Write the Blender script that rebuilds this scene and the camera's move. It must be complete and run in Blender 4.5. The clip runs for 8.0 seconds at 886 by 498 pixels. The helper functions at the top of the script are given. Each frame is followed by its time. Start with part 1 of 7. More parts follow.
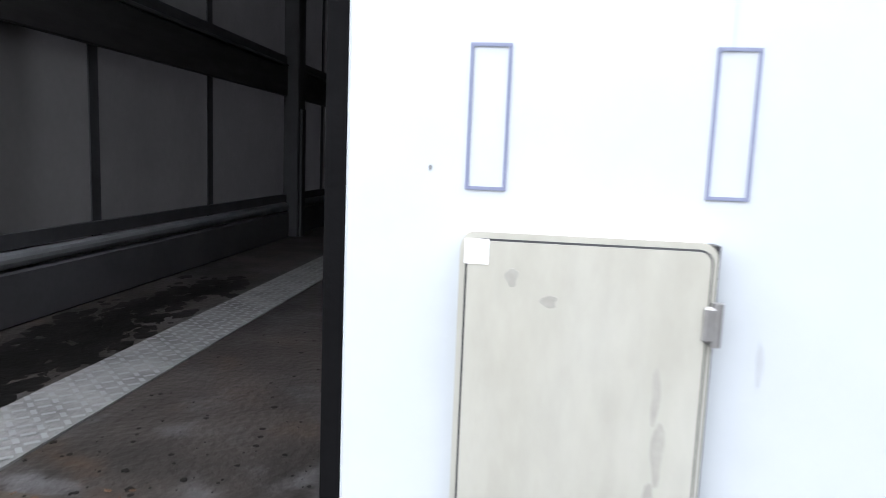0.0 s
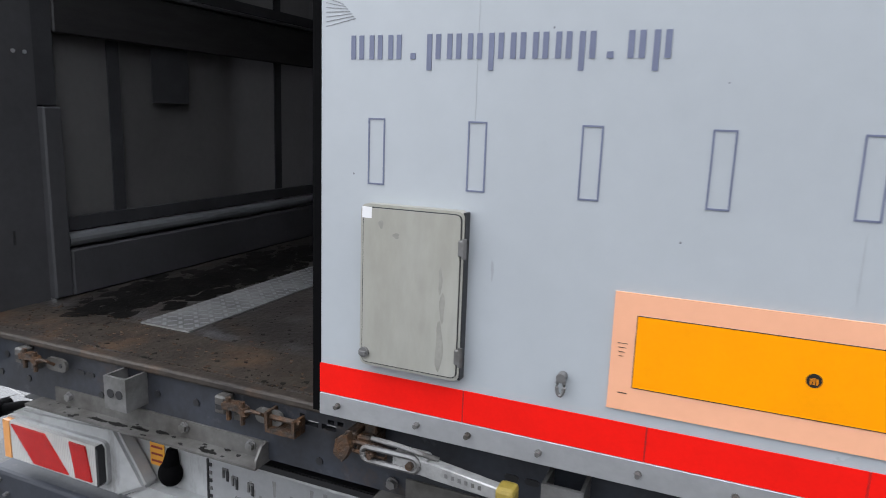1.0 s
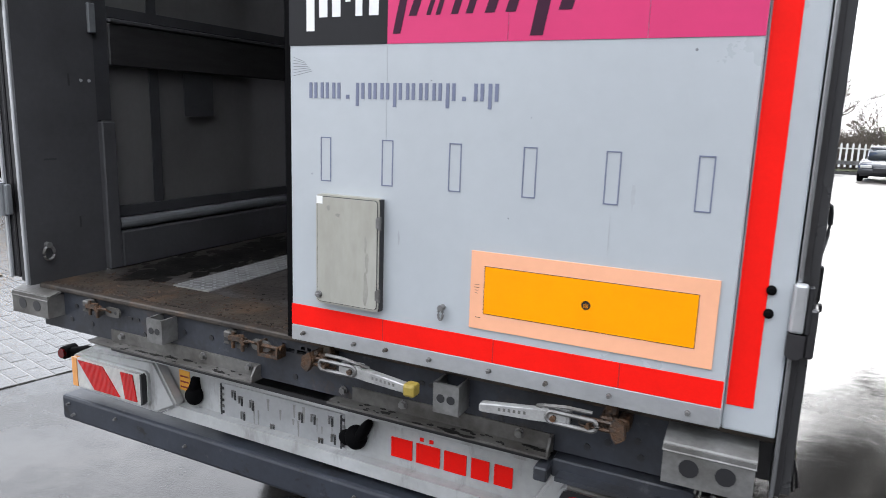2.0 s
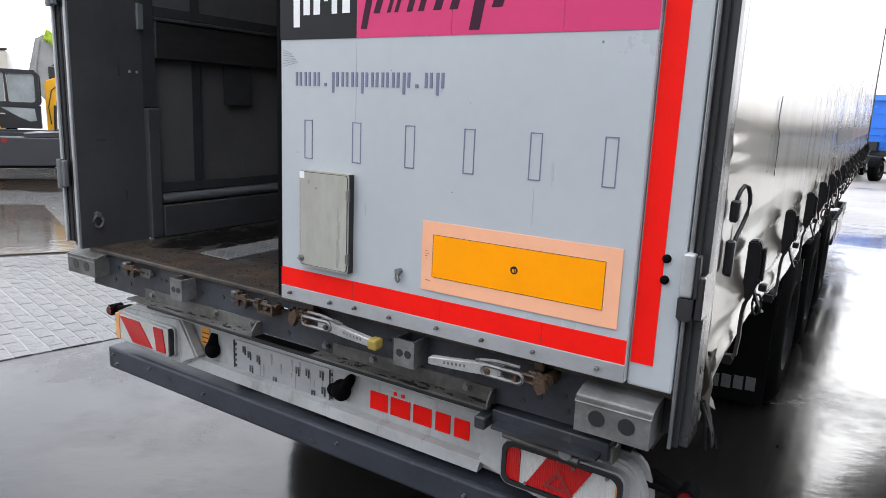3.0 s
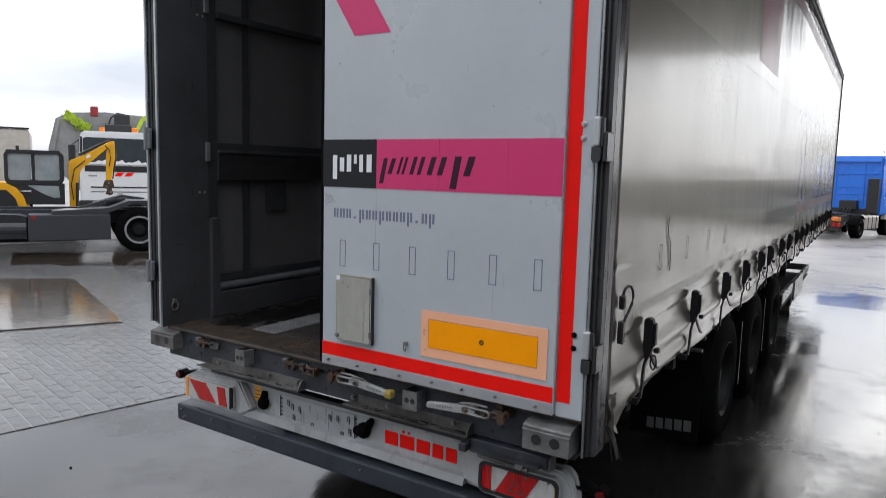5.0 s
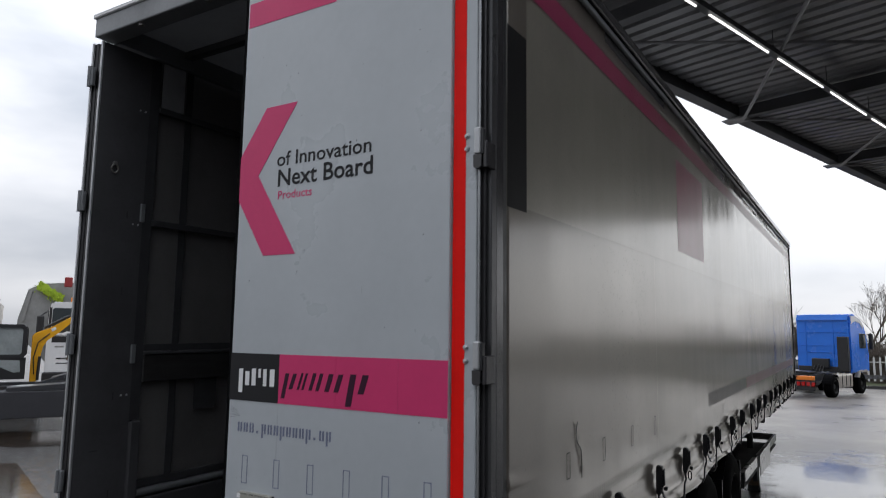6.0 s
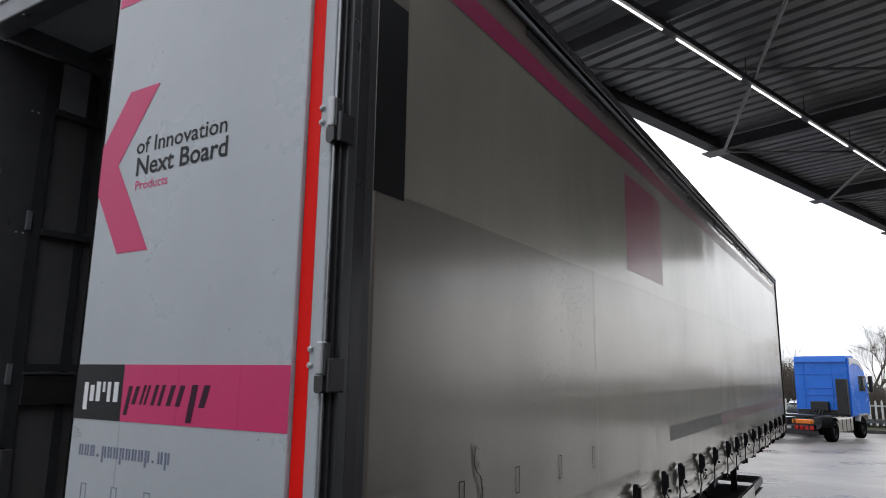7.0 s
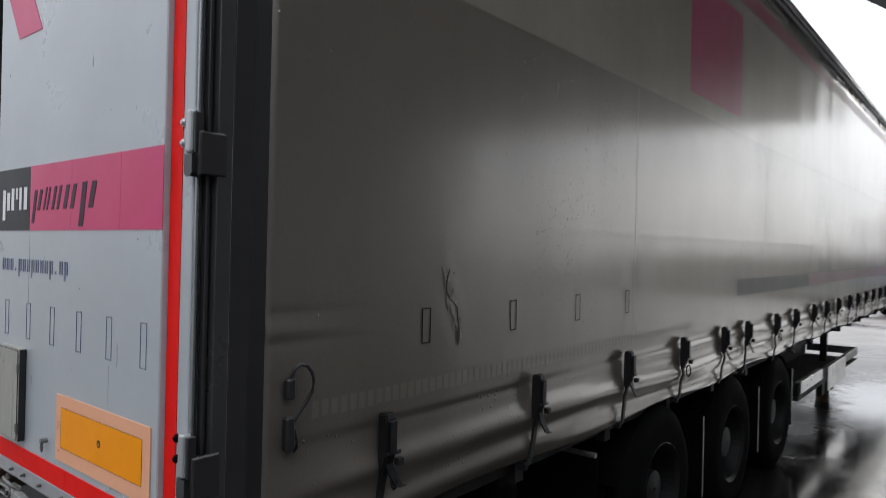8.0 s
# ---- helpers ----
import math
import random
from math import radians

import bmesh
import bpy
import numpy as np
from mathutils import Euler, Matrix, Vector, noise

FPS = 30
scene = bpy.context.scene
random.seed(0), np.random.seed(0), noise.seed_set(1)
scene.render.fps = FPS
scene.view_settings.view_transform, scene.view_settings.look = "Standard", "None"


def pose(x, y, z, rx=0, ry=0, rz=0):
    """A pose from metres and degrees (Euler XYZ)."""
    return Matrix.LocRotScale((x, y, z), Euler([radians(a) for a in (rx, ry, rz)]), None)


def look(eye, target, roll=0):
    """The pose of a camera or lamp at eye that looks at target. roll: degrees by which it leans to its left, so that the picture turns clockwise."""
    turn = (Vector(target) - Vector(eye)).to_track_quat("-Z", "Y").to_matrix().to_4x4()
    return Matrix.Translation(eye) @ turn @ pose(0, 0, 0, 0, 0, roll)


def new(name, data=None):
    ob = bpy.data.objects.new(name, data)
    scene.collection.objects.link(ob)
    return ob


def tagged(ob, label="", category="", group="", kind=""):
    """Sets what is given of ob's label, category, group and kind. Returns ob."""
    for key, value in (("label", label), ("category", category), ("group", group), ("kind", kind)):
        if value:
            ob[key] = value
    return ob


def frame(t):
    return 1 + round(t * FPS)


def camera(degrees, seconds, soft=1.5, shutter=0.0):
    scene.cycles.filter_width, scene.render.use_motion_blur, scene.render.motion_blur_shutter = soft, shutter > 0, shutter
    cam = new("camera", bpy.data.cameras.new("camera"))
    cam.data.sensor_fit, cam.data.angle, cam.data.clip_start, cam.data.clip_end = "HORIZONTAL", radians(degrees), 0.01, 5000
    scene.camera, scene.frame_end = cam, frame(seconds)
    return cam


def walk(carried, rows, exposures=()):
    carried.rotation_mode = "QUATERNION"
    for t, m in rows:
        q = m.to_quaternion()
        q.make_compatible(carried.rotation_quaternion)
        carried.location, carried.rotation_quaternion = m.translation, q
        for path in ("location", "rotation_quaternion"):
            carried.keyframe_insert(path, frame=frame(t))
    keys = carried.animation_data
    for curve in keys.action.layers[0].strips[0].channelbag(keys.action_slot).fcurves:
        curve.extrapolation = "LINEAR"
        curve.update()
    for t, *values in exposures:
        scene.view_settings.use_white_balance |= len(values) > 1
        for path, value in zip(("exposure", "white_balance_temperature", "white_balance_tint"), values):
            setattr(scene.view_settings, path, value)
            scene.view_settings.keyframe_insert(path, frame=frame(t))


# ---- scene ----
cam = camera(66.6, 8.0, soft=0.8, shutter=0.2)
PATH = [
    (0, (0.135, -0.549, 1.53), (-0.091, 1.422, 1.275), 2.3),
    (0.5, (0.352, -0.839, 1.557), (-0.061, 1.1, 1.295), 3.0),
    (1, (0.689, -1.054, 1.621), (-0.084, 0.754, 1.253), 2.0),
    (1.5, (0.959, -1.266, 1.663), (0.12, 0.513, 1.299), 2.0),
    (2, (1.174, -1.473, 1.679), (0.314, 0.293, 1.303), 1.9),
    (2.2, (1.281, -1.472, 1.684), (0.379, 0.269, 1.29), 1.7),
    (3.3, (1.631, -1.568, 1.657), (0.549, 0.065, 1.253), 2.5),
    (3.5, (1.672, -1.666, 1.704), (0.587, -0.043, 1.269), 2.1),
    (4, (1.836, -1.858, 1.746), (0.744, -0.239, 1.313), 1.5),
    (4.2, (1.898, -1.93, 1.753), (0.818, -0.304, 1.319), 1.4),
    (5.3, (2.132, -2.289, 2.007), (1.068, -0.598, 1.911), 1.5),
    (5.5, (2.179, -2.277, 2.055), (1.128, -0.575, 2.044), 1.3),
    (6, (2.405, -2.13, 2.164), (1.368, -0.438, 2.41), 0.7),
    (6.5, (2.605, -1.917, 2.096), (1.577, -0.241, 2.464), 0.6),
    (7, (2.634, -1.559, 2.032), (1.603, 0.114, 2.406), 0.8),
    (7.5, (2.654, -1.219, 1.949), (1.593, 0.461, 2.174), 0.8),
    (8, (2.69, -0.828, 1.819), (1.418, 0.716, 1.827), 1.3),
]
EXPOSURES = [(0.0, 1.15), (0.25, 0.55), (0.5, 0.08), (1.0, -0.02), (2.0, 0.12), (3.5, -0.24), (4.2, -0.26), (5.5, -1.3), (6.0, -1.44), (6.5, -1.34), (7.0, -1.18), (7.5, -1.05), (8.0, -0.92)]
walk(cam, [(t, look(eye, target, roll)) for t, eye, target, roll in PATH], EXPOSURES)

# ---- world and sun: a bright overcast sky ----
world = bpy.data.worlds.new("overcast_sky")
scene.world = world
world.use_nodes = True
wn, wl = world.node_tree.nodes, world.node_tree.links
wn.clear()
w_out = wn.new("ShaderNodeOutputWorld")
w_bg = wn.new("ShaderNodeBackground")
w_sky = wn.new("ShaderNodeTexSky")
w_sky.sky_type = "NISHITA"
w_sky.sun_disc = False
w_sky.sun_elevation = radians(26)
w_sky.sun_rotation = radians(12)
w_hsv = wn.new("ShaderNodeHueSaturation")
w_hsv.inputs["Saturation"].default_value = 0.22
w_hsv.inputs["Value"].default_value = 1.0
w_co = wn.new("ShaderNodeTexCoord")
w_map = wn.new("ShaderNodeMapping")
w_map.inputs["Scale"].default_value = (1.0, 1.0, 3.0)
w_noise = wn.new("ShaderNodeTexNoise")
w_noise.inputs["Scale"].default_value = 2.2
w_noise.inputs["Detail"].default_value = 6.0
w_ramp = wn.new("ShaderNodeValToRGB")
w_ramp.color_ramp.elements[0].position, w_ramp.color_ramp.elements[0].color = 0.35, (5.6, 6.1, 7.05, 1)
w_ramp.color_ramp.elements[1].position, w_ramp.color_ramp.elements[1].color = 0.62, (10.5, 10.7, 11.35, 1)
w_mix = wn.new("ShaderNodeMixRGB")
w_mix.inputs["Fac"].default_value = 0.8
wl.new(w_co.outputs["Generated"], w_map.inputs["Vector"])
wl.new(w_map.outputs["Vector"], w_noise.inputs["Vector"])
wl.new(w_noise.outputs["Fac"], w_ramp.inputs["Fac"])
wl.new(w_sky.outputs["Color"], w_hsv.inputs["Color"])
wl.new(w_hsv.outputs["Color"], w_mix.inputs["Color1"])
wl.new(w_ramp.outputs["Color"], w_mix.inputs["Color2"])
# an overcast sky is brighter overhead than at the horizon
w_sep = wn.new("ShaderNodeSeparateXYZ")
w_el = wn.new("ShaderNodeMapRange")
w_el.inputs["From Min"].default_value, w_el.inputs["From Max"].default_value = 0.0, 1.0
w_el.inputs["To Min"].default_value, w_el.inputs["To Max"].default_value = 0.68, 2.3
w_mul = wn.new("ShaderNodeVectorMath")
w_mul.operation = "SCALE"
wl.new(w_co.outputs["Generated"], w_sep.inputs["Vector"])
wl.new(w_sep.outputs["Z"], w_el.inputs["Value"])
wl.new(w_mix.outputs["Color"], w_mul.inputs[0])
wl.new(w_el.outputs["Result"], w_mul.inputs["Scale"])
# and brighter towards the veiled sun
w_dot = wn.new("ShaderNodeVectorMath")
w_dot.operation = "DOT_PRODUCT"
w_dot.inputs[1].default_value = (0.19, 0.93, 0.32)
w_side = wn.new("ShaderNodeMapRange")
w_side.inputs["From Min"].default_value, w_side.inputs["From Max"].default_value = -1.0, 1.0
w_side.inputs["To Min"].default_value, w_side.inputs["To Max"].default_value = 0.85, 1.35
w_mul2 = wn.new("ShaderNodeVectorMath")
w_mul2.operation = "SCALE"
wl.new(w_co.outputs["Generated"], w_dot.inputs[0])
wl.new(w_dot.outputs["Value"], w_side.inputs["Value"])
wl.new(w_mul.outputs["Vector"], w_mul2.inputs[0])
wl.new(w_side.outputs["Result"], w_mul2.inputs["Scale"])
wl.new(w_mul2.outputs["Vector"], w_bg.inputs["Color"])
w_bg.inputs["Strength"].default_value = 0.25
wl.new(w_bg.outputs["Background"], w_out.inputs["Surface"])

sun = new("sun", bpy.data.lights.new("sun", "SUN"))
sun.data.energy = 0.7
sun.data.angle = radians(30)
sun.data.color = (1.0, 0.97, 0.92)
sun.matrix_world = look((6, 28, 14), (0, 0, 0))


# ---- materials ----
def material(name, color, rough=0.5, metal=0.0, spots=0.25, scale=3.0, fine=60.0, bump=0.05, tint=None, spec=0.5, stretch=(1, 1, 1), rough_var=0.15):
    """Base colour with stains (large noise) and grain (fine noise), both in metres."""
    m = bpy.data.materials.new(name)
    m.use_nodes = True
    n, l = m.node_tree.nodes, m.node_tree.links
    b = n["Principled BSDF"]
    b.inputs["Metallic"].default_value = metal
    b.inputs["Specular IOR Level"].default_value = spec
    co = n.new("ShaderNodeTexCoord")
    mp = n.new("ShaderNodeMapping")
    mp.inputs["Scale"].default_value = stretch
    l.new(co.outputs["Object"], mp.inputs["Vector"])
    big, small = n.new("ShaderNodeTexNoise"), n.new("ShaderNodeTexNoise")
    big.inputs["Scale"].default_value, big.inputs["Detail"].default_value, big.inputs["Roughness"].default_value = scale, 7, 0.62
    small.inputs["Scale"].default_value, small.inputs["Detail"].default_value = fine, 3
    l.new(mp.outputs["Vector"], big.inputs["Vector"])
    l.new(mp.outputs["Vector"], small.inputs["Vector"])
    ramp = n.new("ShaderNodeMapRange")
    ramp.inputs["From Min"].default_value, ramp.inputs["From Max"].default_value = 0.35, 0.7
    l.new(big.outputs["Fac"], ramp.inputs["Value"])
    mix = n.new("ShaderNodeMixRGB")
    dark = tint if tint else tuple(c * (1 - spots) for c in color)
    mix.inputs["Color1"].default_value = (*color, 1)
    mix.inputs["Color2"].default_value = (*dark, 1)
    l.new(ramp.outputs["Result"], mix.inputs["Fac"])
    grain = n.new("ShaderNodeMixRGB")
    grain.blend_type = "MULTIPLY"
    grain.inputs["Fac"].default_value = min(1.0, spots)
    l.new(mix.outputs["Color"], grain.inputs["Color1"])
    l.new(small.outputs["Color"], grain.inputs["Color2"])
    hs = n.new("ShaderNodeHueSaturation")
    hs.inputs["Saturation"].default_value = 1.0
    l.new(grain.outputs["Color"], hs.inputs["Color"])
    g2 = n.new("ShaderNodeRGBToBW")
    l.new(small.outputs["Color"], g2.inputs["Color"])
    l.new(g2.outputs["Val"], grain.inputs["Color2"])
    l.new(hs.outputs["Color"], b.inputs["Base Color"])
    rr = n.new("ShaderNodeMapRange")
    rr.inputs["To Min"].default_value, rr.inputs["To Max"].default_value = max(0.02, rough - rough_var), min(1.0, rough + rough_var)
    l.new(big.outputs["Fac"], rr.inputs["Value"])
    l.new(rr.outputs["Result"], b.inputs["Roughness"])
    if bump:
        bp = n.new("ShaderNodeBump")
        bp.inputs["Strength"].default_value, bp.inputs["Distance"].default_value = bump, 0.01
        l.new(small.outputs["Fac"], bp.inputs["Height"])
        l.new(bp.outputs["Normal"], b.inputs["Normal"])
    return m


def glow(name, color, strength):
    m = bpy.data.materials.new(name)
    m.use_nodes = True
    b = m.node_tree.nodes["Principled BSDF"]
    b.inputs["Emission Color"].default_value = (*color, 1)
    b.inputs["Emission Strength"].default_value = strength
    return m


def rusted(m, color, scale, low, high, amount=1.0, stretch=(1, 1, 1)):
    """Patches of another tone over a material: rust bloom, dried mud, dust."""
    n, l = m.node_tree.nodes, m.node_tree.links
    b = n["Principled BSDF"]
    old = b.inputs["Base Color"].links[0].from_socket
    co, mp, t = n.new("ShaderNodeTexCoord"), n.new("ShaderNodeMapping"), n.new("ShaderNodeTexNoise")
    mp.inputs["Scale"].default_value = stretch
    mp.inputs["Location"].default_value = (scale * 0.37, 1.7, scale * 0.11)
    t.inputs["Scale"].default_value, t.inputs["Detail"].default_value, t.inputs["Roughness"].default_value = scale, 8, 0.68
    l.new(co.outputs["Object"], mp.inputs["Vector"])
    l.new(mp.outputs["Vector"], t.inputs["Vector"])
    k = n.new("ShaderNodeMapRange")
    k.inputs["From Min"].default_value, k.inputs["From Max"].default_value = low, high
    k.inputs["To Max"].default_value = amount
    l.new(t.outputs["Fac"], k.inputs["Value"])
    mix = n.new("ShaderNodeMixRGB")
    mix.inputs["Color2"].default_value = (*color, 1)
    l.new(k.outputs["Result"], mix.inputs["Fac"])
    l.new(old, mix.inputs["Color1"])
    l.new(mix.outputs["Color"], b.inputs["Base Color"])


def wet_ground():
    """Worn wet concrete: dark damp base, a water film broken by grit, still puddles."""
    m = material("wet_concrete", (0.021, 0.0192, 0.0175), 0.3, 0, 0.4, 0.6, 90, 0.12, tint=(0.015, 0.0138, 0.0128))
    n, l = m.node_tree.nodes, m.node_tree.links
    b = n["Principled BSDF"]
    co = n.new("ShaderNodeTexCoord")

    def field(scale, detail, rough):
        t = n.new("ShaderNodeTexNoise")
        t.inputs["Scale"].default_value, t.inputs["Detail"].default_value, t.inputs["Roughness"].default_value = scale, detail, rough
        l.new(co.outputs["Object"], t.inputs["Vector"])
        return t

    def span(src, f0, f1, t0, t1, to):
        r = n.new("ShaderNodeMapRange")
        r.inputs["From Min"].default_value, r.inputs["From Max"].default_value = f0, f1
        r.inputs["To Min"].default_value, r.inputs["To Max"].default_value = t0, t1
        l.new(src, r.inputs["Value"])
        for x in to:
            l.new(r.outputs["Result"], x)
        return r
    pud = field(0.36, 7, 0.6)
    grit = field(7.0, 6, 0.7)
    mix = n.new("ShaderNodeMath")
    mix.operation = "MULTIPLY_ADD"
    mix.inputs[1].default_value = 0.16
    l.new(grit.outputs["Fac"], mix.inputs[0])
    l.new(pud.outputs["Fac"], mix.inputs[2])
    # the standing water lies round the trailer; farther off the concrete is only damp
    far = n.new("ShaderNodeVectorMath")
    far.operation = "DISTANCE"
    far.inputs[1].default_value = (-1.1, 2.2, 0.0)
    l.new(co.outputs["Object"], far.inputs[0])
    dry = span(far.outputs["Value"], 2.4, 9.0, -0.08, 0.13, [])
    # a long still pool lies beside the trailer
    pm = n.new("ShaderNodeMapping")
    pm.inputs["Scale"].default_value = (1.0, 0.45, 1.0)
    l.new(co.outputs["Object"], pm.inputs["Vector"])
    pool = n.new("ShaderNodeVectorMath")
    pool.operation = "DISTANCE"
    pool.inputs[1].default_value = (2.7, 4.0, 0.0)
    l.new(pm.outputs["Vector"], pool.inputs[0])
    dry2 = span(pool.outputs["Value"], 1.3, 2.4, -0.085, 0.13, [])
    least = n.new("ShaderNodeMath")
    least.operation = "MINIMUM"
    l.new(dry.outputs["Result"], least.inputs[0])
    l.new(dry2.outputs["Result"], least.inputs[1])
    wet = n.new("ShaderNodeMath")
    wet.operation = "ADD"
    l.new(mix.outputs["Value"], wet.inputs[0])
    l.new(least.outputs["Value"], wet.inputs[1])
    mix = wet
    span(mix.outputs["Value"], 0.50, 0.68, 0.14, 0.42, [b.inputs["Roughness"]])
    span(mix.outputs["Value"], 0.52, 0.72, 0.52, 0.3, [b.inputs["Coat Weight"]])
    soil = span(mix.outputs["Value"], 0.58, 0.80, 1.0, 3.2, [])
    # base colour lightened with distance, standing in for sky sheen on far concrete
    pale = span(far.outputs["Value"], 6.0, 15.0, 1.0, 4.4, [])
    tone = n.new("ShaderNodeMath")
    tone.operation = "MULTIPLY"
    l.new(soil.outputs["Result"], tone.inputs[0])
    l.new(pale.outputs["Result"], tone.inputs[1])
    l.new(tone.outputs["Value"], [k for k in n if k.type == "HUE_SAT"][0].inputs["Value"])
    span(mix.outputs["Value"], 0.48, 0.68, 0.09, 0.32, [b.inputs["Coat Roughness"]])
    bumps = [k for k in n if k.type == "BUMP"]
    span(mix.outputs["Value"], 0.50, 0.68, 0.015, 0.32, [bumps[0].inputs["Strength"]])
    b.inputs["Specular IOR Level"].default_value = 0.22
    # slow ripples of standing water
    slow = field(9.0, 4, 0.6)
    rip = n.new("ShaderNodeBump")
    rip.inputs["Strength"].default_value, rip.inputs["Distance"].default_value = 0.11, 0.010
    l.new(slow.outputs["Fac"], rip.inputs["Height"])
    l.new(rip.outputs["Normal"], bumps[0].inputs["Normal"])
    l.new(rip.outputs["Normal"], b.inputs["Coat Normal"])
    b.inputs["Coat IOR"].default_value = 1.33
    return m


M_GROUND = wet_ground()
M_PAVER = material("wet_concrete_block", (0.084, 0.082, 0.079), 0.22, 0, 0.35, 1.2, 70, 0.15, tint=(0.05, 0.048, 0.046), spec=0.5)
M_JOINT = material("wet_pale_joint_sand", (0.135, 0.131, 0.124), 0.2, 0, 0.3, 2.5, 60, 0.1, tint=(0.10, 0.097, 0.09), spec=0.8)
for _m in (M_PAVER,):
    _n, _l = _m.node_tree.nodes, _m.node_tree.links
    _oi, _hs = _n.new("ShaderNodeObjectInfo"), [k for k in _n if k.type == "HUE_SAT"][0]
    _ge = _n.new("ShaderNodeNewGeometry")
    _ad = _n.new("ShaderNodeMath")
    _ad.operation = "ADD"
    _l.new(_oi.outputs["Random"], _ad.inputs[0])
    _l.new(_ge.outputs["Random Per Island"], _ad.inputs[1])
    _mr = _n.new("ShaderNodeMapRange")
    _mr.inputs["From Max"].default_value = 2.0
    _mr.inputs["To Min"].default_value, _mr.inputs["To Max"].default_value = 0.8, 1.2
    _l.new(_ad.outputs["Value"], _mr.inputs["Value"])
    _l.new(_mr.outputs["Result"], _hs.inputs["Value"])
M_MUDDY = material("muddy_water_with_reflection_tone", (0.038, 0.028, 0.021), 0.12, 0, 0.5, 1.3, 7, 0.10, tint=(0.02, 0.016, 0.013), spec=0.4, rough_var=0.08)
M_ROADPLATE = material("wet_rusty_steel_plate", (0.065, 0.054, 0.045), 0.12, 0.2, 0.5, 0.9, 8, 0.16, tint=(0.085, 0.056, 0.033), spec=0.7, rough_var=0.06)
M_DOOR = material("silver_grey_paint", (0.417, 0.446, 0.468), 0.3, 0.0, 0.10, 1.6, 25, 0.006, spec=0.7)
M_ALU = material("dull_aluminium", (0.52, 0.53, 0.54), 0.42, 0.6, 0.22, 5, 80, 0.04)
M_ALU_DARK = material("grey_anodised_profile", (0.20, 0.21, 0.22), 0.45, 0.3, 0.25, 4, 60, 0.03)
M_POST = material("dark_grey_powder_coat", (0.032, 0.031, 0.033), 0.2, 0.0, 0.25, 4, 90, 0.03, spec=0.5, rough_var=0.06)
M_INNER = material("dusty_grey_inner_steel", (0.062, 0.062, 0.067), 0.6, 0.0, 0.35, 3, 50, 0.05)
M_INNER_CURTAIN = material("grey_tarpaulin_inside", (0.17, 0.167, 0.165), 0.62, 0.0, 0.3, 2.0, 40, 0.06)


def translucent(m, amount, color):
    """Tarpaulin that lets some daylight through."""
    n, l = m.node_tree.nodes, m.node_tree.links
    t, mix = n.new("ShaderNodeBsdfTranslucent"), n.new("ShaderNodeMixShader")
    t.inputs["Color"].default_value = (*color, 1)
    mix.inputs["Fac"].default_value = amount
    l.new(n["Principled BSDF"].outputs["BSDF"], mix.inputs[1])
    l.new(t.outputs["BSDF"], mix.inputs[2])
    l.new(mix.outputs["Shader"], n["Material Output"].inputs["Surface"])


translucent(M_INNER_CURTAIN, 0.24, (0.28, 0.275, 0.285))
M_ROOF_SHEET = material("translucent_roof_tarpaulin", (0.35, 0.36, 0.37), 0.6, 0, 0.2, 2, 40, 0.03)
translucent(M_ROOF_SHEET, 0.12, (0.45, 0.46, 0.48))
M_INNER_DARK = material("black_belt_webbing", (0.035, 0.036, 0.04), 0.7, 0.0, 0.3, 6, 120, 0.05)
M_SLAT = material("dark_wooden_slat", (0.026, 0.025, 0.026), 0.6, 0.0, 0.4, 5, 50, 0.08, stretch=(6, 1, 6))
M_DECK = material("worn_dirty_deck", (0.078, 0.066, 0.060), 0.46, 0.0, 0.8, 4.0, 60, 0.3, tint=(0.018, 0.016, 0.0145))
rusted(M_DECK, (0.105, 0.062, 0.036), 5.5, 0.55, 0.70, 0.34)
rusted(M_DECK, (0.085, 0.082, 0.085), 7.0, 0.53, 0.66, 0.7)
M_STRIP = material("bare_chequer_plate", (0.47, 0.465, 0.455), 0.45, 0.5, 0.45, 9, 70, 0.2)
M_STEEL = material("dark_blue_grey_steel", (0.05, 0.056, 0.07), 0.45, 0.0, 0.5, 6, 60, 0.06, tint=(0.022, 0.021, 0.021), spec=0.35)
rusted(M_STEEL, (0.075, 0.048, 0.03), 5.0, 0.56, 0.68, 0.7)
rusted(M_STEEL, (0.10, 0.10, 0.105), 13.0, 0.60, 0.70, 0.6)
# near-black base colour, mainly for chassis, axles and tray
M_UNDER = material("near_black_steel", (0.007, 0.007, 0.0075), 0.7, 0.0, 0.4, 5, 60, 0.1)
M_SILL_RUST = material("rust_stained_steel_edge", (0.085, 0.068, 0.054), 0.5, 0.2, 0.7, 9, 60, 0.2, tint=(0.035, 0.028, 0.024))
rusted(M_SILL_RUST, (0.13, 0.075, 0.042), 4.5, 0.52, 0.66, 0.6)
M_LEDGE = material("dirty_ledge_steel", (0.19, 0.185, 0.175), 0.5, 0.25, 0.6, 6, 50, 0.12, tint=(0.055, 0.048, 0.04))
M_LIP = material("bright_rolled_aluminium_lip", (0.34, 0.35, 0.36), 0.24, 0.8, 0.2, 6, 60, 0.02)
M_SCUFF = material("dark_scuffed_paint", (0.40, 0.42, 0.44), 0.45, 0, 0.15, 8, 60, 0.02)
M_GALV = material("weathered_galvanised_steel", (0.30, 0.30, 0.30), 0.45, 0.5, 0.5, 8, 60, 0.1, tint=(0.11, 0.10, 0.085))
M_BRACKET = material("dull_galvanised_bracket", (0.24, 0.24, 0.235), 0.5, 0.35, 0.5, 9, 70, 0.1, tint=(0.10, 0.095, 0.085))
